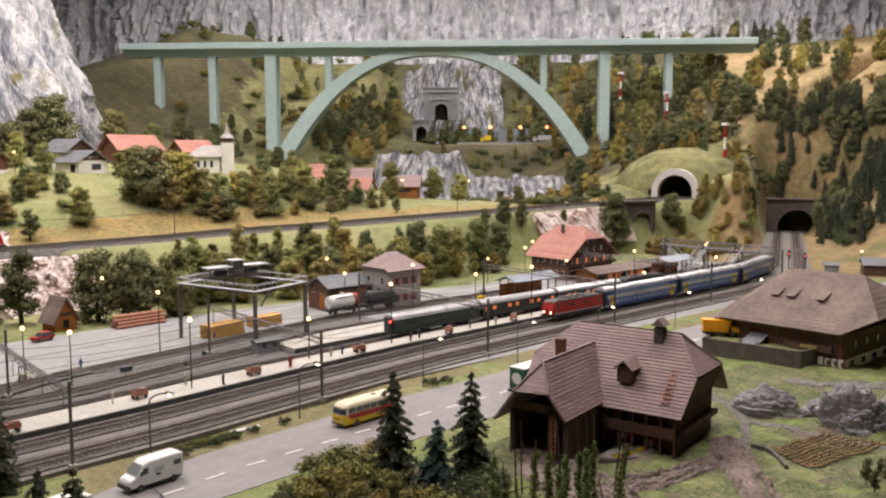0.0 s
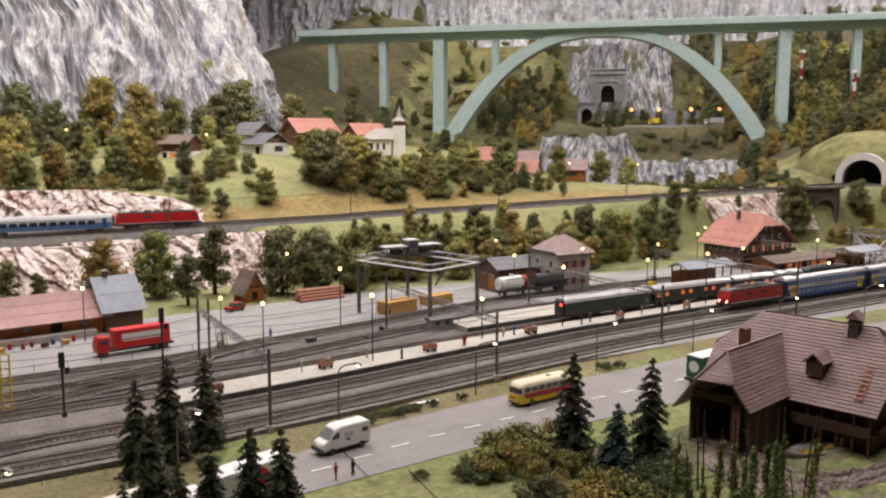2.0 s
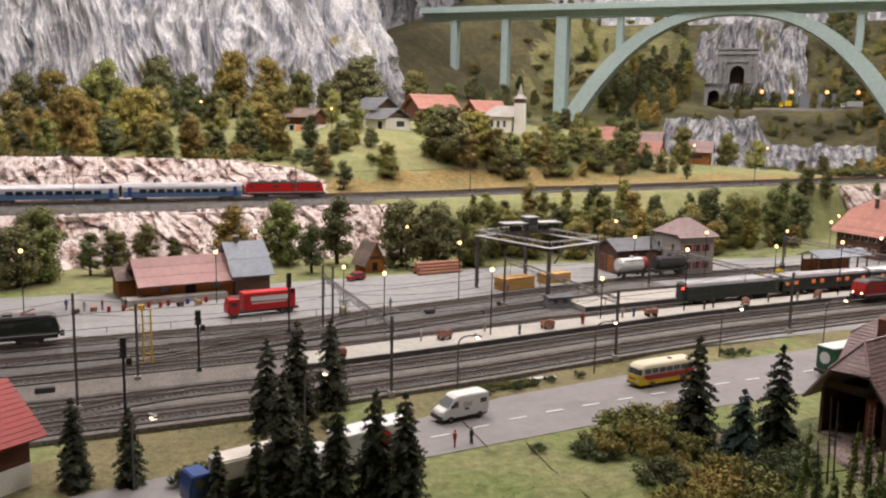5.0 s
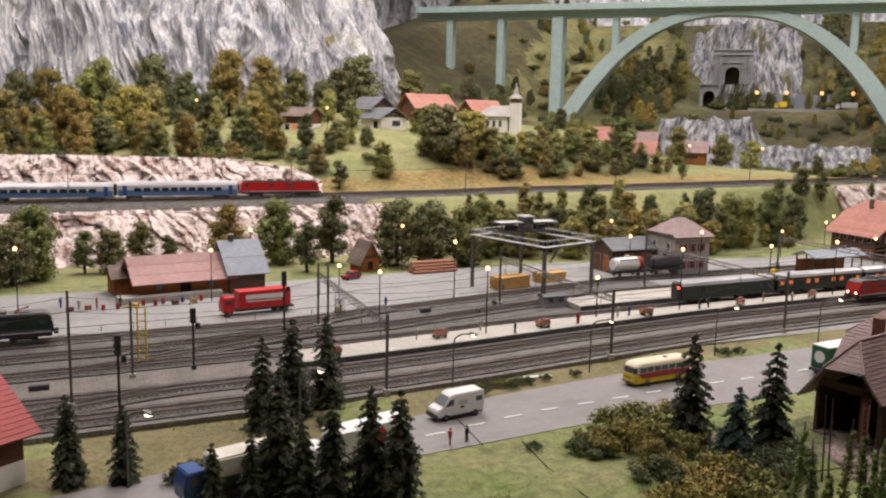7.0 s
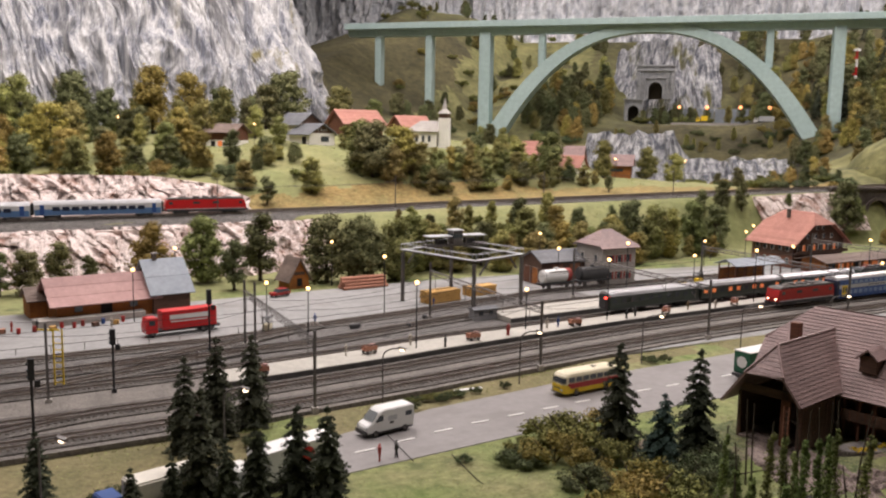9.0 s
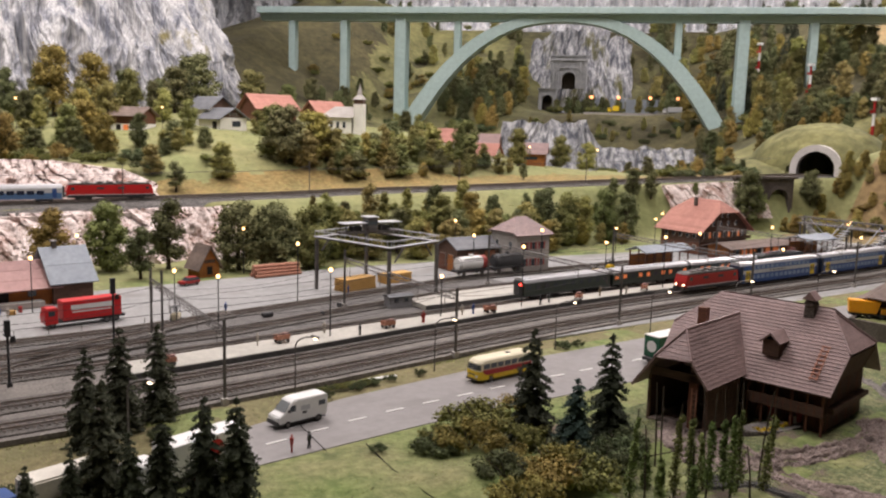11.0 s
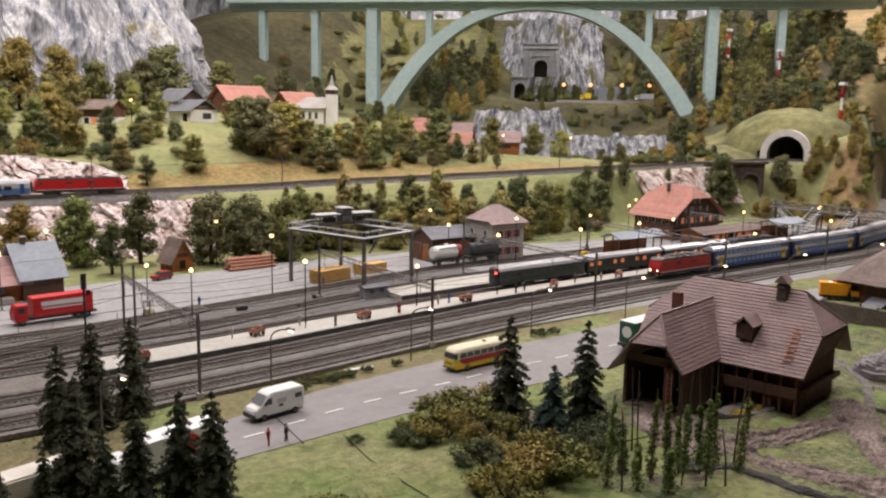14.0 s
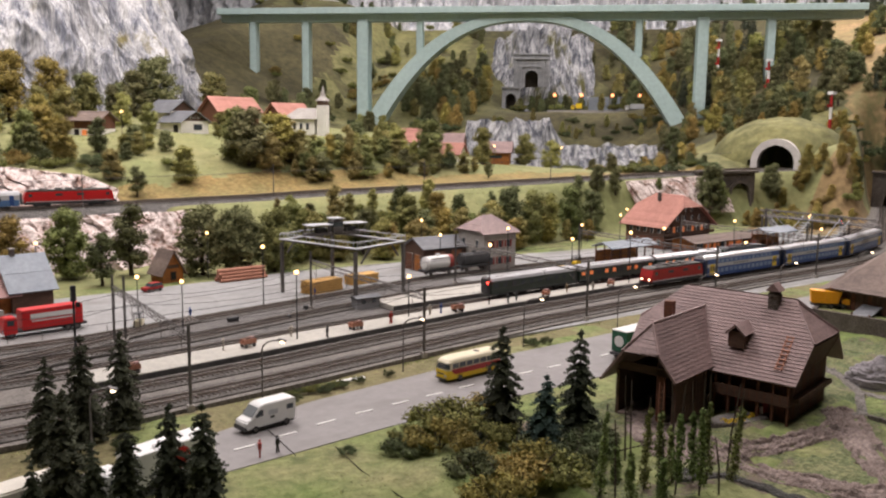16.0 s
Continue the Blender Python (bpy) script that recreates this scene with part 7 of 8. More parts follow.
def truck(name, x, y, rz, cab_mat, box_mat, label, box_len=7.0, tarp=None, z=0.0012):
    root = thing(name, x, y, z, rz, label, "truck")
    pbox("chassis", 0, 0, 0.6, box_len + 2.3, 2.0, 0.35, DARK_GREY, root)
    cab = profile("cab", [(-box_len / 2 - 1.9, 0.55), (-box_len / 2 - 0.1, 0.55), (-box_len / 2 - 0.1, 2.9), (-box_len / 2 - 1.65, 2.9), (-box_len / 2 - 1.95, 1.7)], 2.35, cab_mat, root, bevel=0.1)
    pbox("windscreen", -box_len / 2 - 1.84, 0, 1.78, 0.06, 2.1, 0.9, WINDOW, cab, ry=14)
    for s in (-1, 1):
        pbox("side_window", -box_len / 2 - 1.0, s * 1.18, 1.8, 0.9, 0.03, 0.7, WINDOW, cab)
        pbox("headlight", -box_len / 2 - 1.95, s * 0.85, 0.8, 0.06, 0.35, 0.22, PALE_GREY, cab)
    if tarp:
        pbox("load_bed", 0.55, 0, 0.95, box_len, 2.4, 0.9, box_mat, root)
        pbox("tarpaulin", 0.55, 0, 1.85, box_len, 2.42, 1.7, tarp, root, "pale tarpaulin cover", bevel=0.15)
    else:
        pbox("box_body", 0.55, 0, 0.95, box_len, 2.45, 2.75, box_mat, root, bevel=0.05)
    wheels(root, (-box_len / 2 - 0.9, box_len / 2 - 1.6, box_len / 2 - 0.3), 1.0, 0.48)
    return root


rt = truck("red_truck", -0.432, 0.478, 8, TRUCK_RED, TRUCK_RED, "bright red box truck with white sign bars in the yard", 8.4, z=0.001)
pbox("sign_bar", 0.55, -1.235, 2.35, 6.2, 0.03, 0.75, WHITE, rt, "white bar in place of the lettering")
pbox("sign_bar", 0.4, -1.235, 2.0, 5.6, 0.03, 0.16, WHITE, rt)
truck("tarpaulin_truck", -0.605, -0.258, 15, BLUE, mat("moss_green_paint", (0.05, 0.07, 0.035), (0.04, 0.055, 0.03), 30, 0.5, 0.05), "blue cab truck with a pale tarpaulin cover", 6.6, TARP)
ht = truck("white_truck", -0.477, -0.238, 17, WHITE, WHITE, "white box truck with a red emblem shape", 8.0)
bm = bmesh.new()
for s in (-1, 1):
    rod(bm, (0.6 + s * 0.55, -1.24, 2.6), (0.6 + s * 0.55, -1.28, 2.6), 0.75, seg=20)
extrude(bm, [(-0.6, -1.24, 2.35), (0.6, -1.24, 1.2), (1.8, -1.24, 2.35)], (0, -0.04, 0))
part("emblem", bm, TRUCK_RED, ht, "red emblem shape")
gt = truck("green_truck", 0.284, -0.165, 185, DARK_GREEN, mat("green_paint", (0.02, 0.11, 0.06), (0.018, 0.09, 0.05), 30, 0.4, 0.03), "green box truck with a white roof beside the farm", 7.5)
pbox("box_roof", 0.55, 0, 3.71, 7.55, 2.5, 0.12, WHITE, gt, "white roof")
bm = bmesh.new()
rod(bm, (0.55 + 3.76, 0, 2.4), (0.55 + 3.80, 0, 2.4), 0.75, seg=20)
part("emblem", bm, WHITE, gt, "round white emblem")


def car(x, y, rz, colour, label, z=0.001):
    root = thing("car", x, y, z, rz, label, "car")
    profile("body", [(-2.0, 0.35), (2.0, 0.35), (2.05, 0.85), (1.9, 0.95), (-2.0, 0.85)], 1.65, colour, root, bevel=0.12)
    profile("cabin", [(-1.0, 0.9), (1.85, 0.9), (1.5, 1.4), (-0.3, 1.42)], 1.5, WINDOW, root)
    profile("roof", [(-0.4, 1.38), (1.55, 1.38), (1.45, 1.47), (-0.25, 1.48)], 1.45, colour, root, bevel=0.04)
    wheels(root, (-1.25, 1.25), 0.72, 0.3)


car(-0.177, 0.735, 20, LOCO_RED, "small red car parked in the yard")
sk = thing("yellow_skip_truck", 0.745, -0.200, 0.027, -52, "orange-yellow skip on a small carrier beside the farm", "skip")
profile("skip_body", [(-2.9, 1.0), (2.4, 1.0), (3.1, 3.4), (-3.1, 3.4)], 2.4, ORANGE, sk, bevel=0.08)
for i in range(5):
    pbox("rib", -2.4 + 1.15 * i, -1.24, 1.1, 0.12, 0.12, 2.2, ORANGE, sk)
pbox("chassis", 0.6, 0, 0.55, 7.0, 1.9, 0.4, DARK_GREY, sk)
pbox("engine_hood", 4.0, 0, 0.9, 1.6, 1.8, 1.1, ORANGE, sk)
wheels(sk, (-1.6, 1.0, 3.4), 0.95, 0.5)
sk.scale = (0.74, 0.8, 0.82)


def forklift(x, y, rz, colour, label, z=0.001):
    root = thing("forklift", x, y, z, rz, label, "forklift")
    pbox("body", 0, 0, 0.4, 2.0, 1.2, 0.9, colour, root, bevel=0.1)
    for s in (-1, 1):
        for xx in (-0.6, 0.7):
            pbox("cage_post", xx, s * 0.5, 1.3, 0.08, 0.08, 1.0, DARK_GREY, root)
        pbox("fork", -1.7, s * 0.35, 0.2, 1.3, 0.14, 0.1, DARK_GREY, root)
        pbox("mast_rail", -1.08, s * 0.4, 0.2, 0.12, 0.12, 2.4, DARK_GREY, root)
    pbox("cage_roof", 0.05, 0, 2.3, 1.5, 1.15, 0.08, DARK_GREY, root)
    wheels(root, (-0.7, 0.7), 0.55, 0.32)


forklift(-0.30, 0.418, 60, CREAM, "pale yellow forklift standing by the siding")
forklift(0.70, 0.44, 20, YELLOW, "yellow loader beside the platform", 0.004)
forklift(0.78, 0.47, 200, YELLOW, "yellow tractor beside the platform", 0.004)
truck("valley_truck", *at_pq(5.6, 0.34), -45, WHITE, PALE_GREY, "pale grey truck on the valley road", 7.5, z=0.448)
truck("yellow_valley_truck", *at_pq(5.6, -0.02), -45, YELLOW, YELLOW, "yellow truck on the valley road", 3.4, z=0.448)

# ---- masts, wires, lamps and signals ----
def mast(x, y, h, label="grey steel catenary mast on a concrete foot"):
    root = thing("catenary_mast", x, y, 0.003, 0, label, "mast", "catenary masts")
    mbox("foot", 0, 0, -0.004, 0.008, 0.008, 0.009, CONCRETE, root)
    bm = bmesh.new()
    for s in (-1, 1):
        box(bm, 0, s * 0.0013, 0.004, 0.0030, 0.0006, h)
    box(bm, 0, 0, 0.004, 0.0007, 0.0026, h)
    link("pole", bm, STEEL, root)
    return root


def truss(name, a, b, z, h, label, w=0.005):
    """A lattice beam from a to b."""
    a, b = Vector((*a, z)), Vector((*b, z))
    d = b - a
    root = thing(name, a.x, a.y, z, math.degrees(math.atan2(d.y, d.x)), label, "gantry beam")
    n = max(4, int(d.length / 0.011))
    for yy in (-w / 2, w / 2):
        for zz in (0, h):
            bm = bmesh.new()
            rod(bm, (0, yy, zz), (d.length, yy, zz), 0.00055, seg=5)
            link("chord", bm, STEEL, root)
    bm = bmesh.new()
    for i in range(n):
        x0, x1 = d.length * i / n, d.length * (i + 1) / n
        for yy in (-w / 2, w / 2):
            rod(bm, (x0, yy, 0 if i % 2 else h), (x1, yy, h if i % 2 else 0), 0.0004, seg=4)
        rod(bm, (x0, -w / 2, h), (x1, w / 2, h), 0.0004, seg=4)
    link("lattice", bm, STEEL, root)
    return root


GANTRY_X = (-0.377, 0.0, 0.386, 0.78, 1.17, 1.56)
for gx in GANTRY_X:
    y0 = track_y(1, gx) - 0.040
    y1 = max(track_y(4, gx), track_y(3, gx) + 0.075) + 0.035
    mast(gx, y0, 0.100)
    mast(gx + 0.012, y1, 0.105)
    truss("gantry_beam", (gx, y0), (gx + 0.012, y1), 0.088, 0.008, "steel lattice beam across the tracks")
    for k in (1, 2, 3, 4):
        root = thing("wire_hanger", gx + 0.005, track_y(k, gx), 0.066, 0, "thin catenary hanger under the gantry", "hanger", "wire hangers")
        bm = bmesh.new()
        rod(bm, (0, 0, 0), (0, 0, 0.023), 0.0005, seg=5)
        rod(bm, (0, 0, 0.004), (0, 0.012, 0.012), 0.0004, seg=5)
        link("hanger_rod", bm, STEEL, root)
mast(-0.749, 0.038, 0.138, "tall grey lattice mast beside the tracks")
mast(-0.673, 0.138, 0.100)
mast(-0.347, 0.331, 0.100)


def wire(pts, label, r=0.00035):
    root = thing("overhead_wire", 0, 0, 0, 0, label, "wire", "overhead wires")
    bm = bmesh.new()
    rows = [[bm.verts.new((x, y + dy * r, z + dz * r)) for dy, dz in ((-1, 0), (0, 1), (1, 0), (0, -1))] for x, y, z in pts]
    for a, b in zip(rows, rows[1:]):
        for i in range(4):
            bm.faces.new((a[i], b[i], b[(i + 1) % 4], a[(i + 1) % 4]))
    link("wire_strand", bm, POST_DARK, root)


SPANS = (-1.5, -1.13, -0.749, *GANTRY_X, 1.95, 2.4)
for k in (1, 2, 3, 4):
    xs = [x for x in SPANS if k < 3 or x < 1.9]
    wire([(x, track_y(k, x), 0.066) for x in xs], "thin dark contact wire over a track")
    carry = []
    for a, b in zip(xs, xs[1:]):
        for i in range(6):
            f = i / 6
            x = a + (b - a) * f
            carry.append((x, track_y(k, x), 0.088 - 0.014 * 4 * f * (1 - f)))
    wire(carry, "sagging dark catenary wire over a track", 0.0003)
for dy, zz in ((0.0, 0.112), (0.02, 0.105)):
    wire([(x, upper_y(x) + 0.0 + dy * 1.5 - 0.01, upper_z(x) + 0.07) for x in np.arange(-2.2, 2.4, 0.2)], "thin wire over the upper line", 0.0003)
for x in (-1.3, -0.735, -0.18, 0.33, 0.82, 1.3, 1.8):
    root = thing("catenary_mast", x, upper_y(x) - 0.058, upper_z(x), 0, "slim grey mast of the upper line", "mast", "upper masts")
    bm = bmesh.new()
    rod(bm, (0, 0, 0), (0, 0, 0.098), 0.0016, 0.0011, 6)
    link("pole", bm, STEEL, root)
    bm = bmesh.new()
    rod(bm, (0, 0, 0.085), (0, 0.07, 0.075), 0.0006, seg=5)
    link("bracket", bm, STEEL, root)
    mbox("foot", 0, 0, -0.006, 0.007, 0.007, 0.009, CONCRETE, root)


def street_lamp(x, y, h, turn):
    root = thing("street_lamp", x, y, 0.0, turn, "grey curved street lamp with a glowing head", "street lamp", "street lamps")
    bm = bmesh.new()
    pts = [(0, 0, -0.004), (0, 0, h * 0.8)] + [(h * 0.28 * (1 - math.cos(a)), 0, h * 0.8 + h * 0.17 * math.sin(a)) for a in (0.4, 0.8, 1.2, 1.57)]
    for a, b in zip(pts, pts[1:]):
        rod(bm, a, b, 0.0011, 0.0009, 6)
    link("pole", bm, STEEL, root)
    bm = bmesh.new()
    box(bm, h * 0.33, 0, h * 0.965, 0.010, 0.005, 0.0022, 0, 0, 12)
    head = link("lamp_head", bm, STEEL, root)
    bm = bmesh.new()
    ball(bm, h * 0.345, 0, h * 0.955, 0.0033, 2, 0.6)
    link("bulb", bm, LAMP_WHITE, head, "glowing bulb")


for x, y in ((-0.703, -0.217), (-0.516, -0.137), (-0.288, -0.05), (-0.07, -0.042), (0.167, -0.03), (0.377, -0.036), (0.60, -0.035), (0.86, -0.035), (1.15, -0.04)):
    street_lamp(x, y, 0.082, -50)


def yard_lamp(x, y, z, h):
    root = thing("yard_lamp", x, y, z, 0, "thin dark lamp post with a glowing globe", "lamp post", "yard lamps")
    bm = bmesh.new()
    rod(bm, (0, 0, -0.004), (0, 0, h - 0.003), 0.0011, 0.0008, 6)
    link("pole", bm, POST_DARK, root)
    bm = bmesh.new()
    ball(bm, 0, 0, h, 0.0034, 2)
    link("globe", bm, LAMP_WARM, root, "glowing warm globe")


for x, y, z, h in ((-0.285, 0.471, 0, 0.08), (-0.25, 0.345, 0.003, 0.085), (-0.048, 0.474, 0, 0.115), (-0.017, 0.84, 0, 0.1), (-0.497, 0.60, 0, 0.098), (-0.827, 0.577, 0, 0.118), (-0.357, 0.93, 0, 0.09), (0.544, 0.80, 0, 0.101), (0.463, 0.605, 0, 0.09), (0.29, 0.208, 0.012, 0.114), (0.60, 0.52, 0, 0.106),
                   (-0.132, 0.165, 0.012, 0.107), (0.655, 0.36, 0.012, 0.083), (1.028, 0.70, 0, 0.071), (0.693, 0.222, 0.012, 0.11), (0.105, 0.205, 0.012, 0.072), (1.348, 0.82, 0, 0.09)):
    yard_lamp(x, y, z, h)
for x, y, h in ((1.02, 0.40, 0.08), (1.3, 0.39, 0.085), (1.45, 0.225, 0.07), (1.1, 0.215, 0.06), (1.72, 0.42, 0.09), (1.78, 0.46, 0.075), (1.45, 0.68, 0.11), (1.12, 0.64, 0.1), (2.1, 0.1, 0.06), (2.2, -0.02, 0.05)):
    yard_lamp(x, y, 0.0125 if y < 0.43 and x < 1.7 else 0, h)
for x, y, h in ((0.13, 1.98, 0.075), (0.235, 1.95, 0.055), (-0.3, 2.15, 0.10), (1.36, 1.50, 0.08), (1.66, 1.45, 0.085)):
    yard_lamp(x, y, land(x, y), h)
for q in (-0.168, 0.0, 0.196, 0.365):
    x, y = at_pq(5.66, q)
    root = thing("yard_lamp", x, y, 0.44, 0, "valley road lamp post with an orange globe", "lamp post", "valley lamps")
    bm = bmesh.new()
    rod(bm, (0, 0, -0.004), (0, 0, 0.098), 0.002, 0.0015, 6)
    link("pole", bm, POST_DARK, root)
    bm = bmesh.new()
    ball(bm, 0, 0, 0.104, 0.0105, 2)
    link("globe", bm, LAMP_ORANGE, root, "glowing orange globe")


def signal(x, y, z, h, lit, label):
    root = thing("signal", x, y, z, 0, label, "signal", "signals")
    bm = bmesh.new()
    rod(bm, (0, 0, -0.004), (0, 0, h), 0.0017, seg=6)
    link("pole", bm, POST_DARK, root)
    hd = mbox("signal_head", 0, 0, h * 0.78, 0.007, 0.006, h * 0.24, POST_DARK, root)
    for i in range(3):
        bm = bmesh.new()
        ball(bm, -0.0036, -0.0026, h * (0.82 + 0.075 * i), 0.0016, 2)
        link("lens", bm, lit if i == 1 and lit else WINDOW, hd)
    mbox("side_board", 0.006, 0, h * 0.68, 0.006, 0.002, 0.008, POST_DARK, root)
    mbox("foot", 0, 0, -0.004, 0.006, 0.006, 0.010, POST_DARK, root)


signal(-0.592, 0.148, 0.003, 0.085, None, "black colour-light signal beside the tracks")
signal(-0.698, -0.012, 0.0, 0.098, None, "tall black signal beside the tracks")
signal(-0.425, 0.317, 0.003, 0.098, None, "black signal post at the siding")
signal(1.76, 0.17, 0.003, 0.08, LIGHT_RED, "signal showing a red light")
signal(1.80, 0.14, 0.003, 0.07, LIGHT_RED, "second signal showing a red light")
signal(1.68, 0.30, 0.003, 0.09, LIGHT_RED, "signal with a red light at the footbridge")
signal(2.9, 0.90, 0.003, 0.06, LIGHT_GREEN, "signal showing green at the tunnel")
# yellow ladder frame by the mast
root = thing("yellow_loading_gauge", -0.655, 0.20, 0.003, -30, "yellow steel loading gauge frame beside the track", "gauge frame")
for s in (-1, 1):
    mbox("leg", s * 0.006, 0, 0, 0.0018, 0.0018, 0.082, YELLOW, root)
for i in range(8):
    mbox("rung", 0, 0, 0.008 + 0.009 * i, 0.012, 0.001, 0.001, YELLOW, root)
mbox("arm", -0.012, 0, 0.080, 0.03, 0.0018, 0.0018, YELLOW, root)

# gantry crane over the siding
crane = thing("gantry_crane", 0.0, 0.0, 0.0, 0, "grey steel gantry crane with walkways and a cabin", "crane")
CZ = 0.112
corners = ((0.043, 0.581), (0.099, 0.379), (0.242, 0.430), (0.19, 0.635))
for i in range(4):
    (x0, y0), (x1, y1) = corners[i], corners[(i + 1) % 4]
    d = Vector((x1 - x0, y1 - y0, 0))
    mbox("girder", (x0 + x1) / 2, (y0 + y1) / 2, CZ - 0.004 - 0.0004 * i, d.length, 0.003, 0.003, STEEL, crane, rz=math.degrees(math.atan2(d.y, d.x)))
    rail = mbox("walkway", (x0 + x1) / 2, (y0 + y1) / 2, CZ - 0.0008 - 0.0003 * i, d.length + 0.008, 0.010, 0.001, PALE_GREY, crane, "pale walkway grating", rz=math.degrees(math.atan2(d.y, d.x)))
    for s in (-1, 1):
        o = Vector((-d.y, d.x, 0)).normalized() * 0.0049 * s
        bm = bmesh.new()
        rod(bm, Vector((x0, y0, CZ + 0.011)) + o, Vector((x1, y1, CZ + 0.011)) + o, 0.0005, seg=5)
        link("handrail", bm, PALE_GREY, crane)
        for j in range(9):
            p = Vector((x0, y0, CZ)) + d * (j / 8) + o
            bm = bmesh.new()
            rod(bm, p, p + Vector((0, 0, 0.011)), 0.0004, seg=4)
            link("baluster", bm, PALE_GREY, crane)
    mbox("leg", x0, y0, 0.0, 0.006, 0.006, CZ - 0.007, STEEL, crane)
    mbox("brace", x0 + 0.012 * (1 if i in (0, 1) else -1), y0, CZ - 0.03, 0.003, 0.003, 0.034, STEEL, crane, ry=35 * (1 if i in (0, 1) else -1))
mid = Vector((0.165, 0.575, 0))
mbox("crab_beam", mid.x, mid.y, CZ + 0.002, 0.15, 0.02, 0.006, STEEL, crane)
cab = mbox("crane_cabin", mid.x, mid.y, CZ + 0.008, 0.022, 0.026, 0.028, STEEL, crane)
mbox("cabin_roof", mid.x, mid.y, CZ + 0.036, 0.028, 0.032, 0.002, PALE_GREY, cab)
mbox("cabin_window", mid.x, mid.y, CZ + 0.020, 0.0225, 0.0265, 0.009, WINDOW, cab)
for s in (-1, 1):
    mbox("machine_roof", mid.x + s * 0.042, mid.y, CZ + 0.024, 0.055, 0.034, 0.002, PALE_GREY, crane, "pale canopy roof")
    for t in (-1, 1):
        for u in (-1, 1):
            mbox("canopy_post", mid.x + s * 0.042 + t * 0.022, mid.y + u * 0.013, CZ + 0.008, 0.0016, 0.0016, 0.016, STEEL, crane)
    mbox("hoist", mid.x + s * 0.035, mid.y, CZ + 0.008, 0.022, 0.016, 0.010, DARK_GREY, crane)
# stacked timber
def crate_stack(name, x, y, rz, sx, sy, rows, material, label):
    root = thing(name, x, y, 0.001, rz, label, "timber stack")
    for k in range(rows):
        n = max(2, int(sy / 0.006))
        for i in range(n):
            mbox("board", 0, -sy / 2 + sy * (i + 0.5) / n, 0.0052 * k, sx * (1 - 0.02 * ((i + k) % 3)), sy / n * 0.9, 0.0046, material, root)


crate_stack("lumber_stack", 0.115, 0.545, 12, 0.085, 0.036, 5, LUMBER, "stack of fresh yellow boards in the yard")
crate_stack("lumber_stack", 0.235, 0.585, 8, 0.075, 0.03, 4, LUMBER, "lower stack of yellow boards in the yard")
logs = thing("log_pile", 0.03, 0.765, 0.001, 5, "pile of long reddish logs at the yard edge", "log pile")
for i, (yy, zz) in enumerate([(0.0075 * a + 0.0037 * b, 0.0037 + 0.0066 * b) for b in range(4) for a in range(5 - b)]):
    bm = bmesh.new()
    rod(bm, (-0.057 + 0.002 * (i % 3), yy - 0.015, zz), (0.057 - 0.002 * (i % 2), yy - 0.015, zz), 0.0037, 0.0033, 8)
    link("log", bm, LOG, logs)
# hut and boxes beside the track
gable_house("track_hut", 0.105, 0.352, 0.003, 0, 0.05, 0.02, 0.020, 0.024, GREY_PLASTER, ROOF_GREY, "small flat grey trackside hut", 0.003, n=2, windows=((-0.01, -0.0105, 0.009, 0.007, 0.006, "-y", STEEL), (0.012, -0.0105, 0.009, 0.007, 0.006, "-y", STEEL)), category="hut")
for x, y, s in ((-0.15, 0.377, 0.02), (-0.786, 0.12, 0.024), (-0.686, 0.30, 0.006), (0.001, 0.395, 0.007), (-0.06, 0.34, 0.006)):
    bm = bmesh.new()
    box(bm, 0, 0, 0, s, 0.008, 0.0075)
    bmesh.ops.bevel(bm, geom=bm.edges[:], offset=0.001, segments=1, affect="EDGES")
    ob = tagged(link("equipment_box", bm, DARK_GREY), "dark grey trackside equipment box", "equipment box")
    ob.matrix_basis = pose(x, y, 0.003)


# luggage carts, seats and figurines on the platforms
def cart(x, y, z=0.0125, label="red-brown luggage cart on the platform"):
    root = thing("luggage_cart", x, y, z, random.uniform(-20, 40), label, "cart", "luggage carts")
    pbox("deck", 0, 0, 0.5, 2.0, 1.1, 0.12, LOG, root)
    for s in (-1, 1):
        pbox("side_rack", 0, s * 0.5, 0.6, 1.9, 0.08, 0.5, LOG, root)
        wheel(-0.6, s * 0.5, 0.26, 0.1, root)
        wheel(0.6, s * 0.5, 0.26, 0.1, root)
    for i in range(3):
        pbox("case", -0.6 + 0.6 * i, 0.1 * (i - 1), 0.62, 0.5, 0.6, 0.4 + 0.12 * i, (LOG, RED_WOOD, TILE_PINK)[i], root)


for x, y in ((-0.214, 0.164), (-0.022, 0.172), (0.202, 0.190), (0.433, 0.205), (0.629, 0.215), (0.9, 0.222), (-0.4, 0.12)):
    cart(x, y)


def figurine(x, y, z, colour, label):
    bm = bmesh.new()
    rod(bm, (-0.09, 0.1, 0), (-0.07, 0, 0.82), 0.075, 0.10, 6)
    rod(bm, (0.09, -0.08, 0), (0.07, 0, 0.82), 0.075, 0.10, 6)
    rod(bm, (0, 0, 0.78), (0, 0, 1.38), 0.17, 0.20, 8)
    rod(bm, (-0.21, 0, 1.36), (-0.26, 0.12, 0.78), 0.065, 0.05, 6)
    rod(bm, (0.21, 0, 1.36), (0.25, -0.1, 0.82), 0.065, 0.05, 6)
    ball(bm, 0, 0, 1.58, 0.125, 1, 1.15)
    ob = link("figurine", bm, colour, scale=K)
    ob.matrix_basis = pose(x, y, z, 0, 0, random.uniform(0, 360))
    tagged(ob, label, "figurine", "figurines")


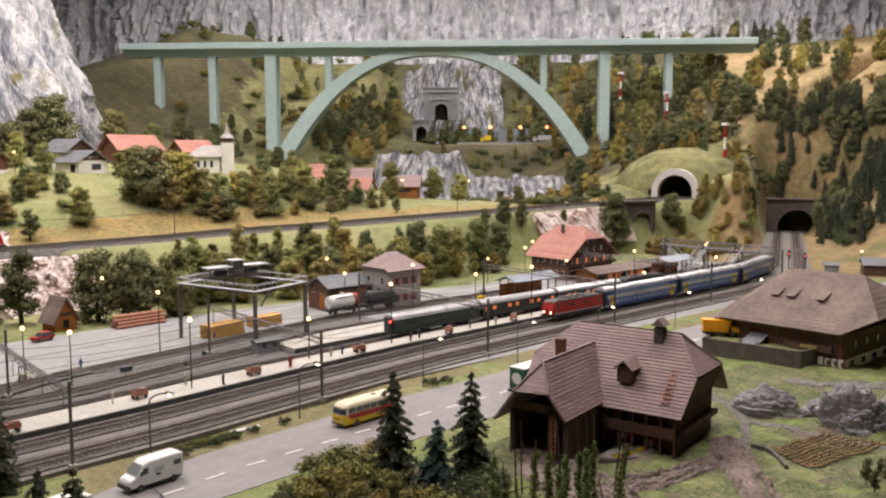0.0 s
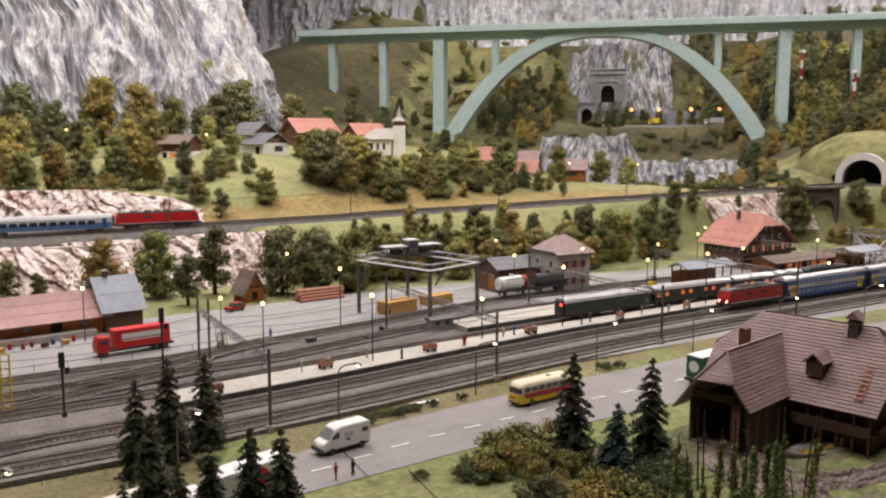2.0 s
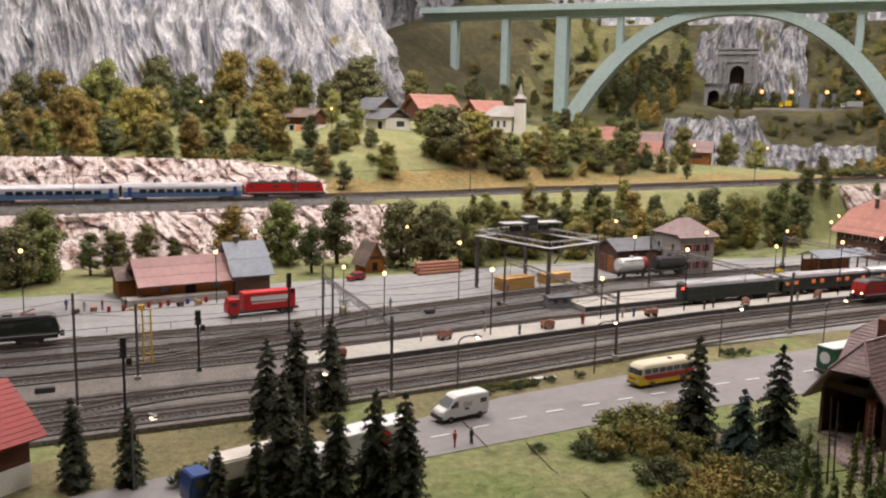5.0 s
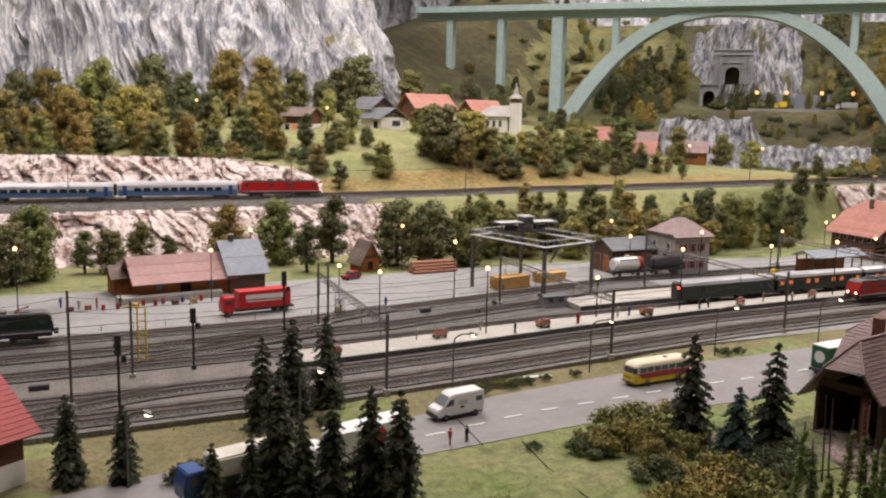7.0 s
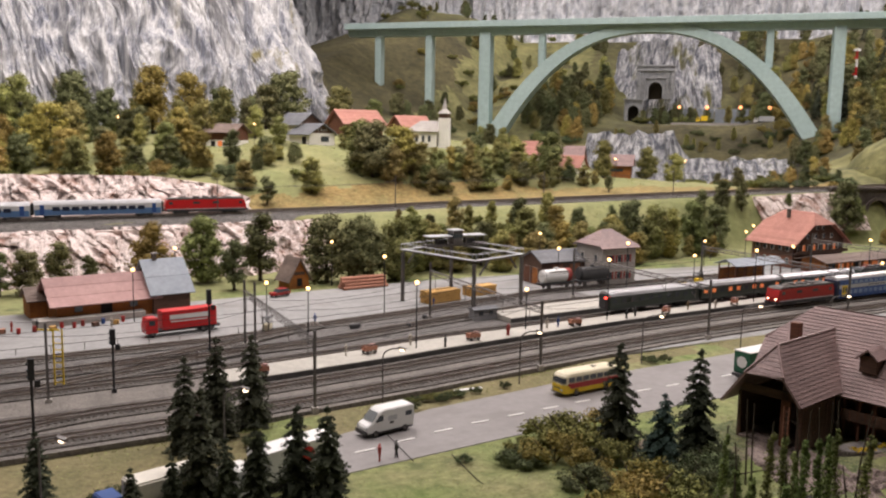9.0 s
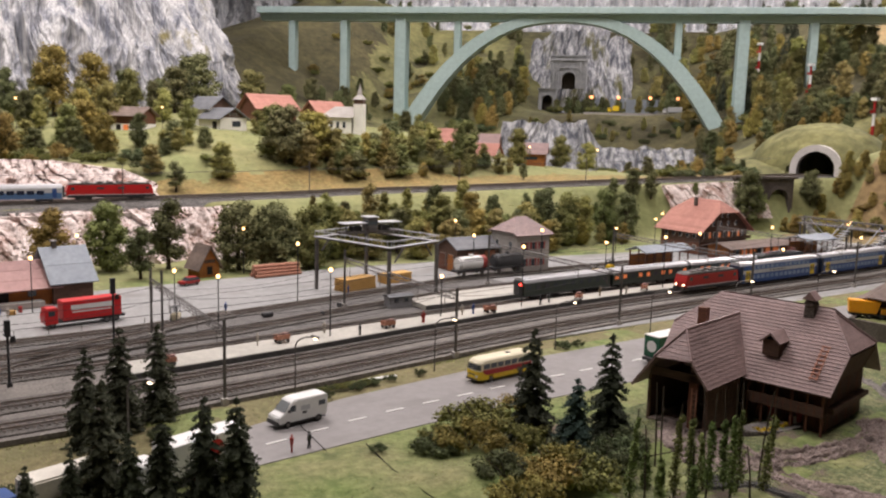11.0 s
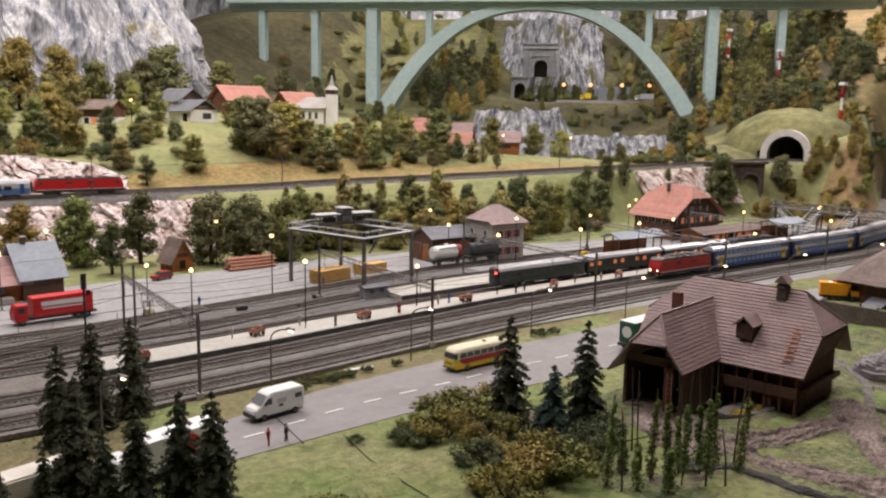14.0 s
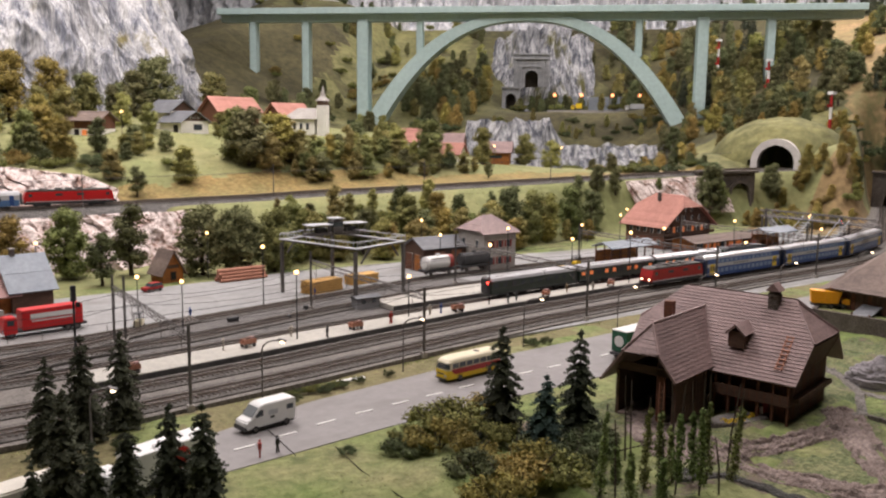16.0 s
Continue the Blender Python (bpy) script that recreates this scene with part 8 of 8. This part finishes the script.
FIG = [mat("figure_paint", c, None, 200, 0.7, 0.1) for c in ((0.35, 0.04, 0.03), (0.05, 0.09, 0.28), (0.5, 0.45, 0.38), (0.06, 0.06, 0.06), (0.22, 0.16, 0.1))]
for i, (x, y) in enumerate(((-0.087, 0.15), (0.048, 0.175), (0.054, 0.182), (0.144, 0.195), (0.169, 0.196), (-0.132, 0.186), (0.33, 0.2), (0.36, 0.21), (0.5, 0.215), (0.56, 0.2), (-0.253, 0.165))):
    figurine(x, y, 0.0125, FIG[(3, 0, 0, 2, 1, 2, 3, 3, 4, 2, 2)[i]], "tiny painted figure standing on the platform")
for i, (x, y) in enumerate(((-0.371, -0.2257), (-0.350, -0.224), )):
    figurine(x, y, 0.0012, FIG[(0, 3)[i]], "tiny painted figure at the roadside")
for i, (x, y) in enumerate(((-0.76, 0.62), (-0.73, 0.60), (-0.70, 0.60), (-0.66, 0.60), (0.075, 0.50), (-0.20, 0.45), (-0.54, 0.57))):
    figurine(x, y, 0.001, FIG[(1, 2, 0, 3, 1, 1, 2)[i]], "tiny painted figure in the freight yard")
for i, (x, y) in enumerate(((-0.69, 0.578), (-0.62, 0.600), (-0.585, 0.602), (-0.55, 0.605), (-0.515, 0.61), (-0.60, 0.592), (-0.665, 0.583))):
    bm = bmesh.new()
    rod(bm, (0, 0, 0), (0, 0, 0.010), 0.0033, seg=14)
    for zz in (0.0032, 0.0066):
        rod(bm, (0, 0, zz), (0, 0, zz + 0.0005), 0.0036, seg=14)
    ob = tagged(link("barrel", bm, (LOCO_RED, LOCO_RED, SHUTTER_RED, BLUE)[i % 4]), "blue oil barrel beside the loading ramp" if i % 4 == 3 else "red oil barrel beside the loading ramp", "barrel", "barrels")
    ob.matrix_basis = pose(x, y, 0.001)
for x, y, r, m in ((-0.635, 0.585, 12, LUMBER), (-0.565, 0.59, 30, BROWN_WOOD), (-0.715, 0.595, 5, LOG), (-0.745, 0.585, 40, BROWN_WOOD), (-0.53, 0.595, -15, LUMBER)):
    crate = thing("crate", x, y, 0.001, r, "small boarded wooden crate in the freight yard", "crate", "yard crates")
    mbox("crate_body", 0, 0, 0, 0.011, 0.008, 0.0075, m, crate)
    for k in (-1, 1):
        mbox("batten", k * 0.0042, -0.0042, 0, 0.0012, 0.0008, 0.0075, BROWN_WOOD, crate)
for i in range(14):
    bm = bmesh.new()
    x = -0.95 + 0.05 * i
    rod(bm, (0, 0, 0), (0, 0, 0.011), 0.0006, seg=5)
    ob = tagged(link("fence_post", bm, STEEL), "thin grey yard fence post", "fence post", "yard fence")
    ob.matrix_basis = pose(x, 0.425, 0.0)

# steel footbridge at the platform end
fb = thing("footbridge", 1.62, 0.16, 0.0, 0, "grey steel footbridge with stairs over the tracks", "footbridge")
FZ = 0.085
for s in (-1, 1):
    for zz in (0, 0.018):
        bm = bmesh.new()
        rod(bm, (s * 0.014, 0, FZ + zz), (s * 0.014, 0.36, FZ + zz), 0.0013, seg=6)
        link("chord", bm, STEEL, fb)
    for i in range(12):
        bm = bmesh.new()
        rod(bm, (s * 0.014, 0.03 * i, FZ + (0 if i % 2 else 0.018)), (s * 0.014, 0.03 * i + 0.03, FZ + (0.018 if i % 2 else 0)), 0.0009, seg=5)
        link("diagonal", bm, STEEL, fb)
mbox("deck", 0, 0.18, FZ - 0.002, 0.028, 0.36, 0.003, STEEL, fb)
for yy, dx in ((0.088, -1), (0.20, -1), (0.35, 1)):
    for i in range(12):
        mbox("step", dx * (0.02 + 0.009 * i), yy, FZ - 0.0065 * (i + 1) - 0.003, 0.010, 0.026, 0.0025, PALE_GREY, fb)
    for s in (-1, 1):
        bm = bmesh.new()
        rod(bm, (dx * 0.014, yy + s * 0.014, FZ + 0.012), (dx * 0.13, yy + s * 0.014, 0.022), 0.0015, seg=5)
        link("stair_rail", bm, PALE_GREY, fb)
    for xx in (-0.012, 0.012):
        mbox("column", xx, yy, 0, 0.004, 0.004, FZ, STEEL, fb)

# red and white radio masts
def radio_mast(x, y, h, label):
    z = land(x, y)
    root = thing("radio_mast", x, y, z, 0, label, "radio mast")
    n = 6
    for i in range(n):
        mbox("mast_section", 0, 0, h * i / n, 0.013 - 0.001 * i, 0.013 - 0.001 * i, h / n, (WHITE, LOCO_RED)[i % 2] if i > 1 else STEEL, root)
    for i in (3, 5):
        mbox("antenna", -0.012, 0, h * i / n, 0.03, 0.004, 0.012, LOCO_RED, root)
    mbox("antenna_drum", 0, 0, h, 0.026, 0.026, 0.012, WHITE, root)


radio_mast(2.76, 0.98, 0.31, "red and white radio mast above the tunnel")
radio_mast(3.17, 1.56, 0.26, "red and white mast on the hillside")
radio_mast(*at_pq(5.6, 0.82), 0.28, "distant red and white mast below the bridge")

# farm surroundings: boulders, ruts, field, walls
def boulder(x, y, sx, sy, sz, seed, rz=0):
    bm = bmesh.new()
    bmesh.ops.create_icosphere(bm, subdivisions=5, radius=1)
    for v in bm.verts:
        c = v.co.copy()
        k = 1 + 0.30 * noise.fractal(c * 1.1 + Vector((seed, 0, 0)), 1, 2, 2) + 0.06 * noise.fractal(c * 6 + Vector((seed, 2, 0)), 1, 2, 3)
        layer = c.z * 3.2 + c.x * 1.1 + 0.5 * noise.noise(c * 2 + Vector((seed, 3, 0)))
        k *= 1 + 0.13 * (layer % 1.0 - 0.5) + 0.05 * ((layer * 2.7) % 1.0 - 0.5)
        v.co = Vector((c.x * sx * k, c.y * sy * k, max(-0.1, c.z) * sz * k))
    ob = tagged(link("boulder", bm, BOULDER), "layered grey boulder in the meadow", "boulder", "boulders")
    ob.matrix_basis = pose(x, y, land(x, y), 0, 0, rz)


FIELD_SOIL = mat("field_soil", (0.30, 0.19, 0.115), (0.20, 0.15, 0.085), 60, 0.95, 0.5, grain=0.3, dist=0.001)
BOULDER = mat("boulder_stone", (0.40, 0.375, 0.39), (0.22, 0.205, 0.215), 26, 0.9, 0.8, grain=0.35, dist=0.003, stretch=(1, 1, 5))
boulder(0.452, -0.462, 0.026, 0.048, 0.038, 1, 28)
boulder(0.490, -0.520, 0.018, 0.030, 0.020, 4, 60)
boulder(0.462, -0.575, 0.032, 0.038, 0.056, 2, 30)
boulder(0.505, -0.625, 0.028, 0.036, 0.052, 5, 40)


def ribbon(name, pts, w, material, label, z=0.002, ruts=True):
    """A worn path along the points."""
    bm = bmesh.new()
    rows = []
    n = 150
    ls = np.linspace(0, len(pts) - 1, n)
    P = [Vector((float(np.interp(t, range(len(pts)), [p[0] for p in pts])), float(np.interp(t, range(len(pts)), [p[1] for p in pts])), 0)) for t in ls]
    for i, p in enumerate(P):
        d = (P[min(n - 1, i + 1)] - P[max(0, i - 1)]).normalized()
        o = Vector((-d.y, d.x, 0))
        row = []
        for k in range(29):
            f = k / 14 - 1
            v = p + o * w / 2 * f * min(1.0, 0.25 + i / 9, 0.25 + (n - 1 - i) / 9) * (1 + 0.25 * fbm(i * 0.25, f * 0.7, w * 99))
            dip = (-0.0034 * (math.exp(-((abs(f) - 0.5) / 0.16) ** 2)) + 0.0030 * (0.5 - 2 * abs(noise.noise(Vector((f * 4.5, i * 0.07, w * 50)))))) if ruts else 0
            row.append(bm.verts.new((v.x, v.y, land(v.x, v.y) + z + dip + 0.0032 * fbm(v.x * 55, v.y * 55) - 0.006 * (abs(f) > 0.9))))
        rows.append(row)
    for a, b in zip(rows, rows[1:]):
        for k in range(28):
            bm.faces.new((a[k], b[k], b[k + 1], a[k + 1]))
    return tagged(link(name, bm, material, smooth=True), label, "path", kind="structure")


ribbon("dirt_track", [(0.088, -0.37), (0.067, -0.425), (0.046, -0.494), (0.056, -0.555), (0.066, -0.611), (0.075, -0.65), (0.09, -0.72)], 0.036, DIRT, "rutted brown dirt track before the farm", 0.0030)
ribbon("dirt_track", [(0.06, -0.488), (0.103, -0.504), (0.147, -0.517), (0.197, -0.522), (0.24, -0.515), (0.285, -0.49)], 0.030, DIRT, "rutted dirt track round the farmhouse", 0.0034)
ribbon("dirt_track", [(0.295, -0.474), (0.271, -0.506), (0.216, -0.548), (0.18, -0.58), (0.142, -0.614), (0.10, -0.67), (0.07, -0.73)], 0.042, DIRT, "muddy dirt track beside the field", 0.0038)
ribbon("footpath", [(0.262, -0.50), (0.30, -0.512), (0.35, -0.482), (0.395, -0.456), (0.42, -0.42), (0.437, -0.383), (0.46, -0.34)], 0.013, GRAVEL, "narrow pale gravel footpath", 0.0028, False)
ribbon("footpath", [(0.39, -0.46), (0.392, -0.51), (0.395, -0.56), (0.40, -0.62), (0.42, -0.68)], 0.013, GRAVEL, "pale trodden path past the boulders", 0.0018, False)
ribbon("footpath", [(0.62, -0.40), (0.66, -0.46), (0.70, -0.52), (0.74, -0.60)], 0.04, GRAVEL, "pale gravel lane by the second farm", 0.002, False)
ribbon("farm_entrance", [(0.10, -0.362), (0.055, -0.382), (0.02, -0.415), (0.012, -0.46), (0.03, -0.50)], 0.06, DIRT, "trodden brown earth before the barn door", 0.0018, False)
# near-black brown strip following the dirt track
ribbon("ditch", [(-0.045, -0.495), (-0.019, -0.525), (-0.003, -0.562), (0.009, -0.598), (0.024, -0.634), (0.04, -0.68), (0.05, -0.74)], 0.026, DARK_STRIP, "narrow near-black brown strip beside the track", 0.0022, False)
bm = bmesh.new()
wall_line = [(0.286, -0.527), (0.288, -0.542), (0.281, -0.556), (0.265, -0.574), (0.246, -0.592)]
for (x0, y0), (x1, y1) in zip(wall_line, wall_line[1:]):
    d = Vector((x1 - x0, y1 - y0, 0))
    box(bm, (x0 + x1) / 2, (y0 + y1) / 2, -0.006, d.length + 0.002, 0.004, 0.012, math.degrees(math.atan2(d.y, d.x)))
tagged(link("garden_wall", bm, GRAVEL), "low pale garden wall beside the field", "wall", kind="structure")
field = thing("vegetable_field", 0.32, -0.58, 0.0, 0, "small field with reddish planted rows", "field")
fl, ft, fb_, fr = Vector((0.290, -0.550, 0)), Vector((0.405, -0.562, 0)), Vector((0.265, -0.612, 0)), Vector((0.42, -0.635, 0))
fo = Vector((0.32, -0.58, 0))
for i in range(10):
    f = i / 9
    a, b = fl.lerp(fb_, f), ft.lerp(fr, f)
    bm = bmesh.new()
    for k in range(26):
        v = a.lerp(b, k / 25) - fo
        w = v + fo
        ball(bm, v.x, v.y, land(w.x, w.y) + 0.0022 + 0.0008 * fbm(k * 0.7, i * 3.0), 0.0026, 1, 0.75)
    link("soil_row", bm, FIELD_SOIL, field)
    bm = bmesh.new()
    for k in range(20):
        v = a.lerp(b, k / 19) - fo
        w = v + fo
        if fbm(w.x * 60, w.y * 60, 4.0) > -0.45:
            flakes(bm, (v.x, v.y, land(w.x, w.y) + 0.0045), 0.0016, 7, 0.0009, rng, 0.8)
    link("plant_row", bm, BUSH_OLIVE if i % 3 else LEAF_RUST, field)
wire([(-0.292, -0.245, 0.002), (-0.303, -0.32, 0.002), (-0.304, -0.39, 0.002), (-0.30, -0.5, 0.002)], "low dark hose along the lawn edge", 0.0008)
wire([(-0.331, -0.158, 0.003), (-0.334, -0.19, 0.0028), (-0.339, -0.244, 0.002)], "dark cable laid over the road", 0.0007)
bm = bmesh.new()
box(bm, 0, 0, 0, 0.042, 0.007, 0.0022)
plank = tagged(link("white_board", bm, WHITE), "white board lying on the road verge", "board")
plank.matrix_basis = pose(-0.153, -0.0385, 0.0005, 0, 0, -2)

# ---- the hall around the layout ----
bm = bmesh.new()
box(bm, 2.0, 2.2, -1.1, 14, 14, 0.1)
tagged(link("floor", bm, HALL_FLOOR), "dark floor of the exhibition hall", "floor", kind="structure")
bm = bmesh.new()
box(bm, 2.0, 2.2, 2.4, 14, 14, 0.1)
tagged(link("ceiling", bm, HALL), "plain hall ceiling", "ceiling", kind="structure")
for nm, x, y, sx, sy in (("wall_south", 2, -4.8, 14, 0.1), ("wall_west", -5, 2.2, 0.1, 14), ("wall_east", 9, 2.2, 0.1, 14), ("wall_north", 2, 9.2, 14, 0.1)):
    bm = bmesh.new()
    box(bm, x, y, -1.0, sx, sy, 3.4)
    tagged(link(nm, bm, HALL), "plain hall wall", "wall", kind="structure")
bm = bmesh.new()
box(bm, 2.0, -0.875, -0.16, 9.2, 0.03, 0.15)
tagged(link("table_edge", bm, SLEEPER), "dark wooden edge board of the layout table", "edge board", kind="structure")
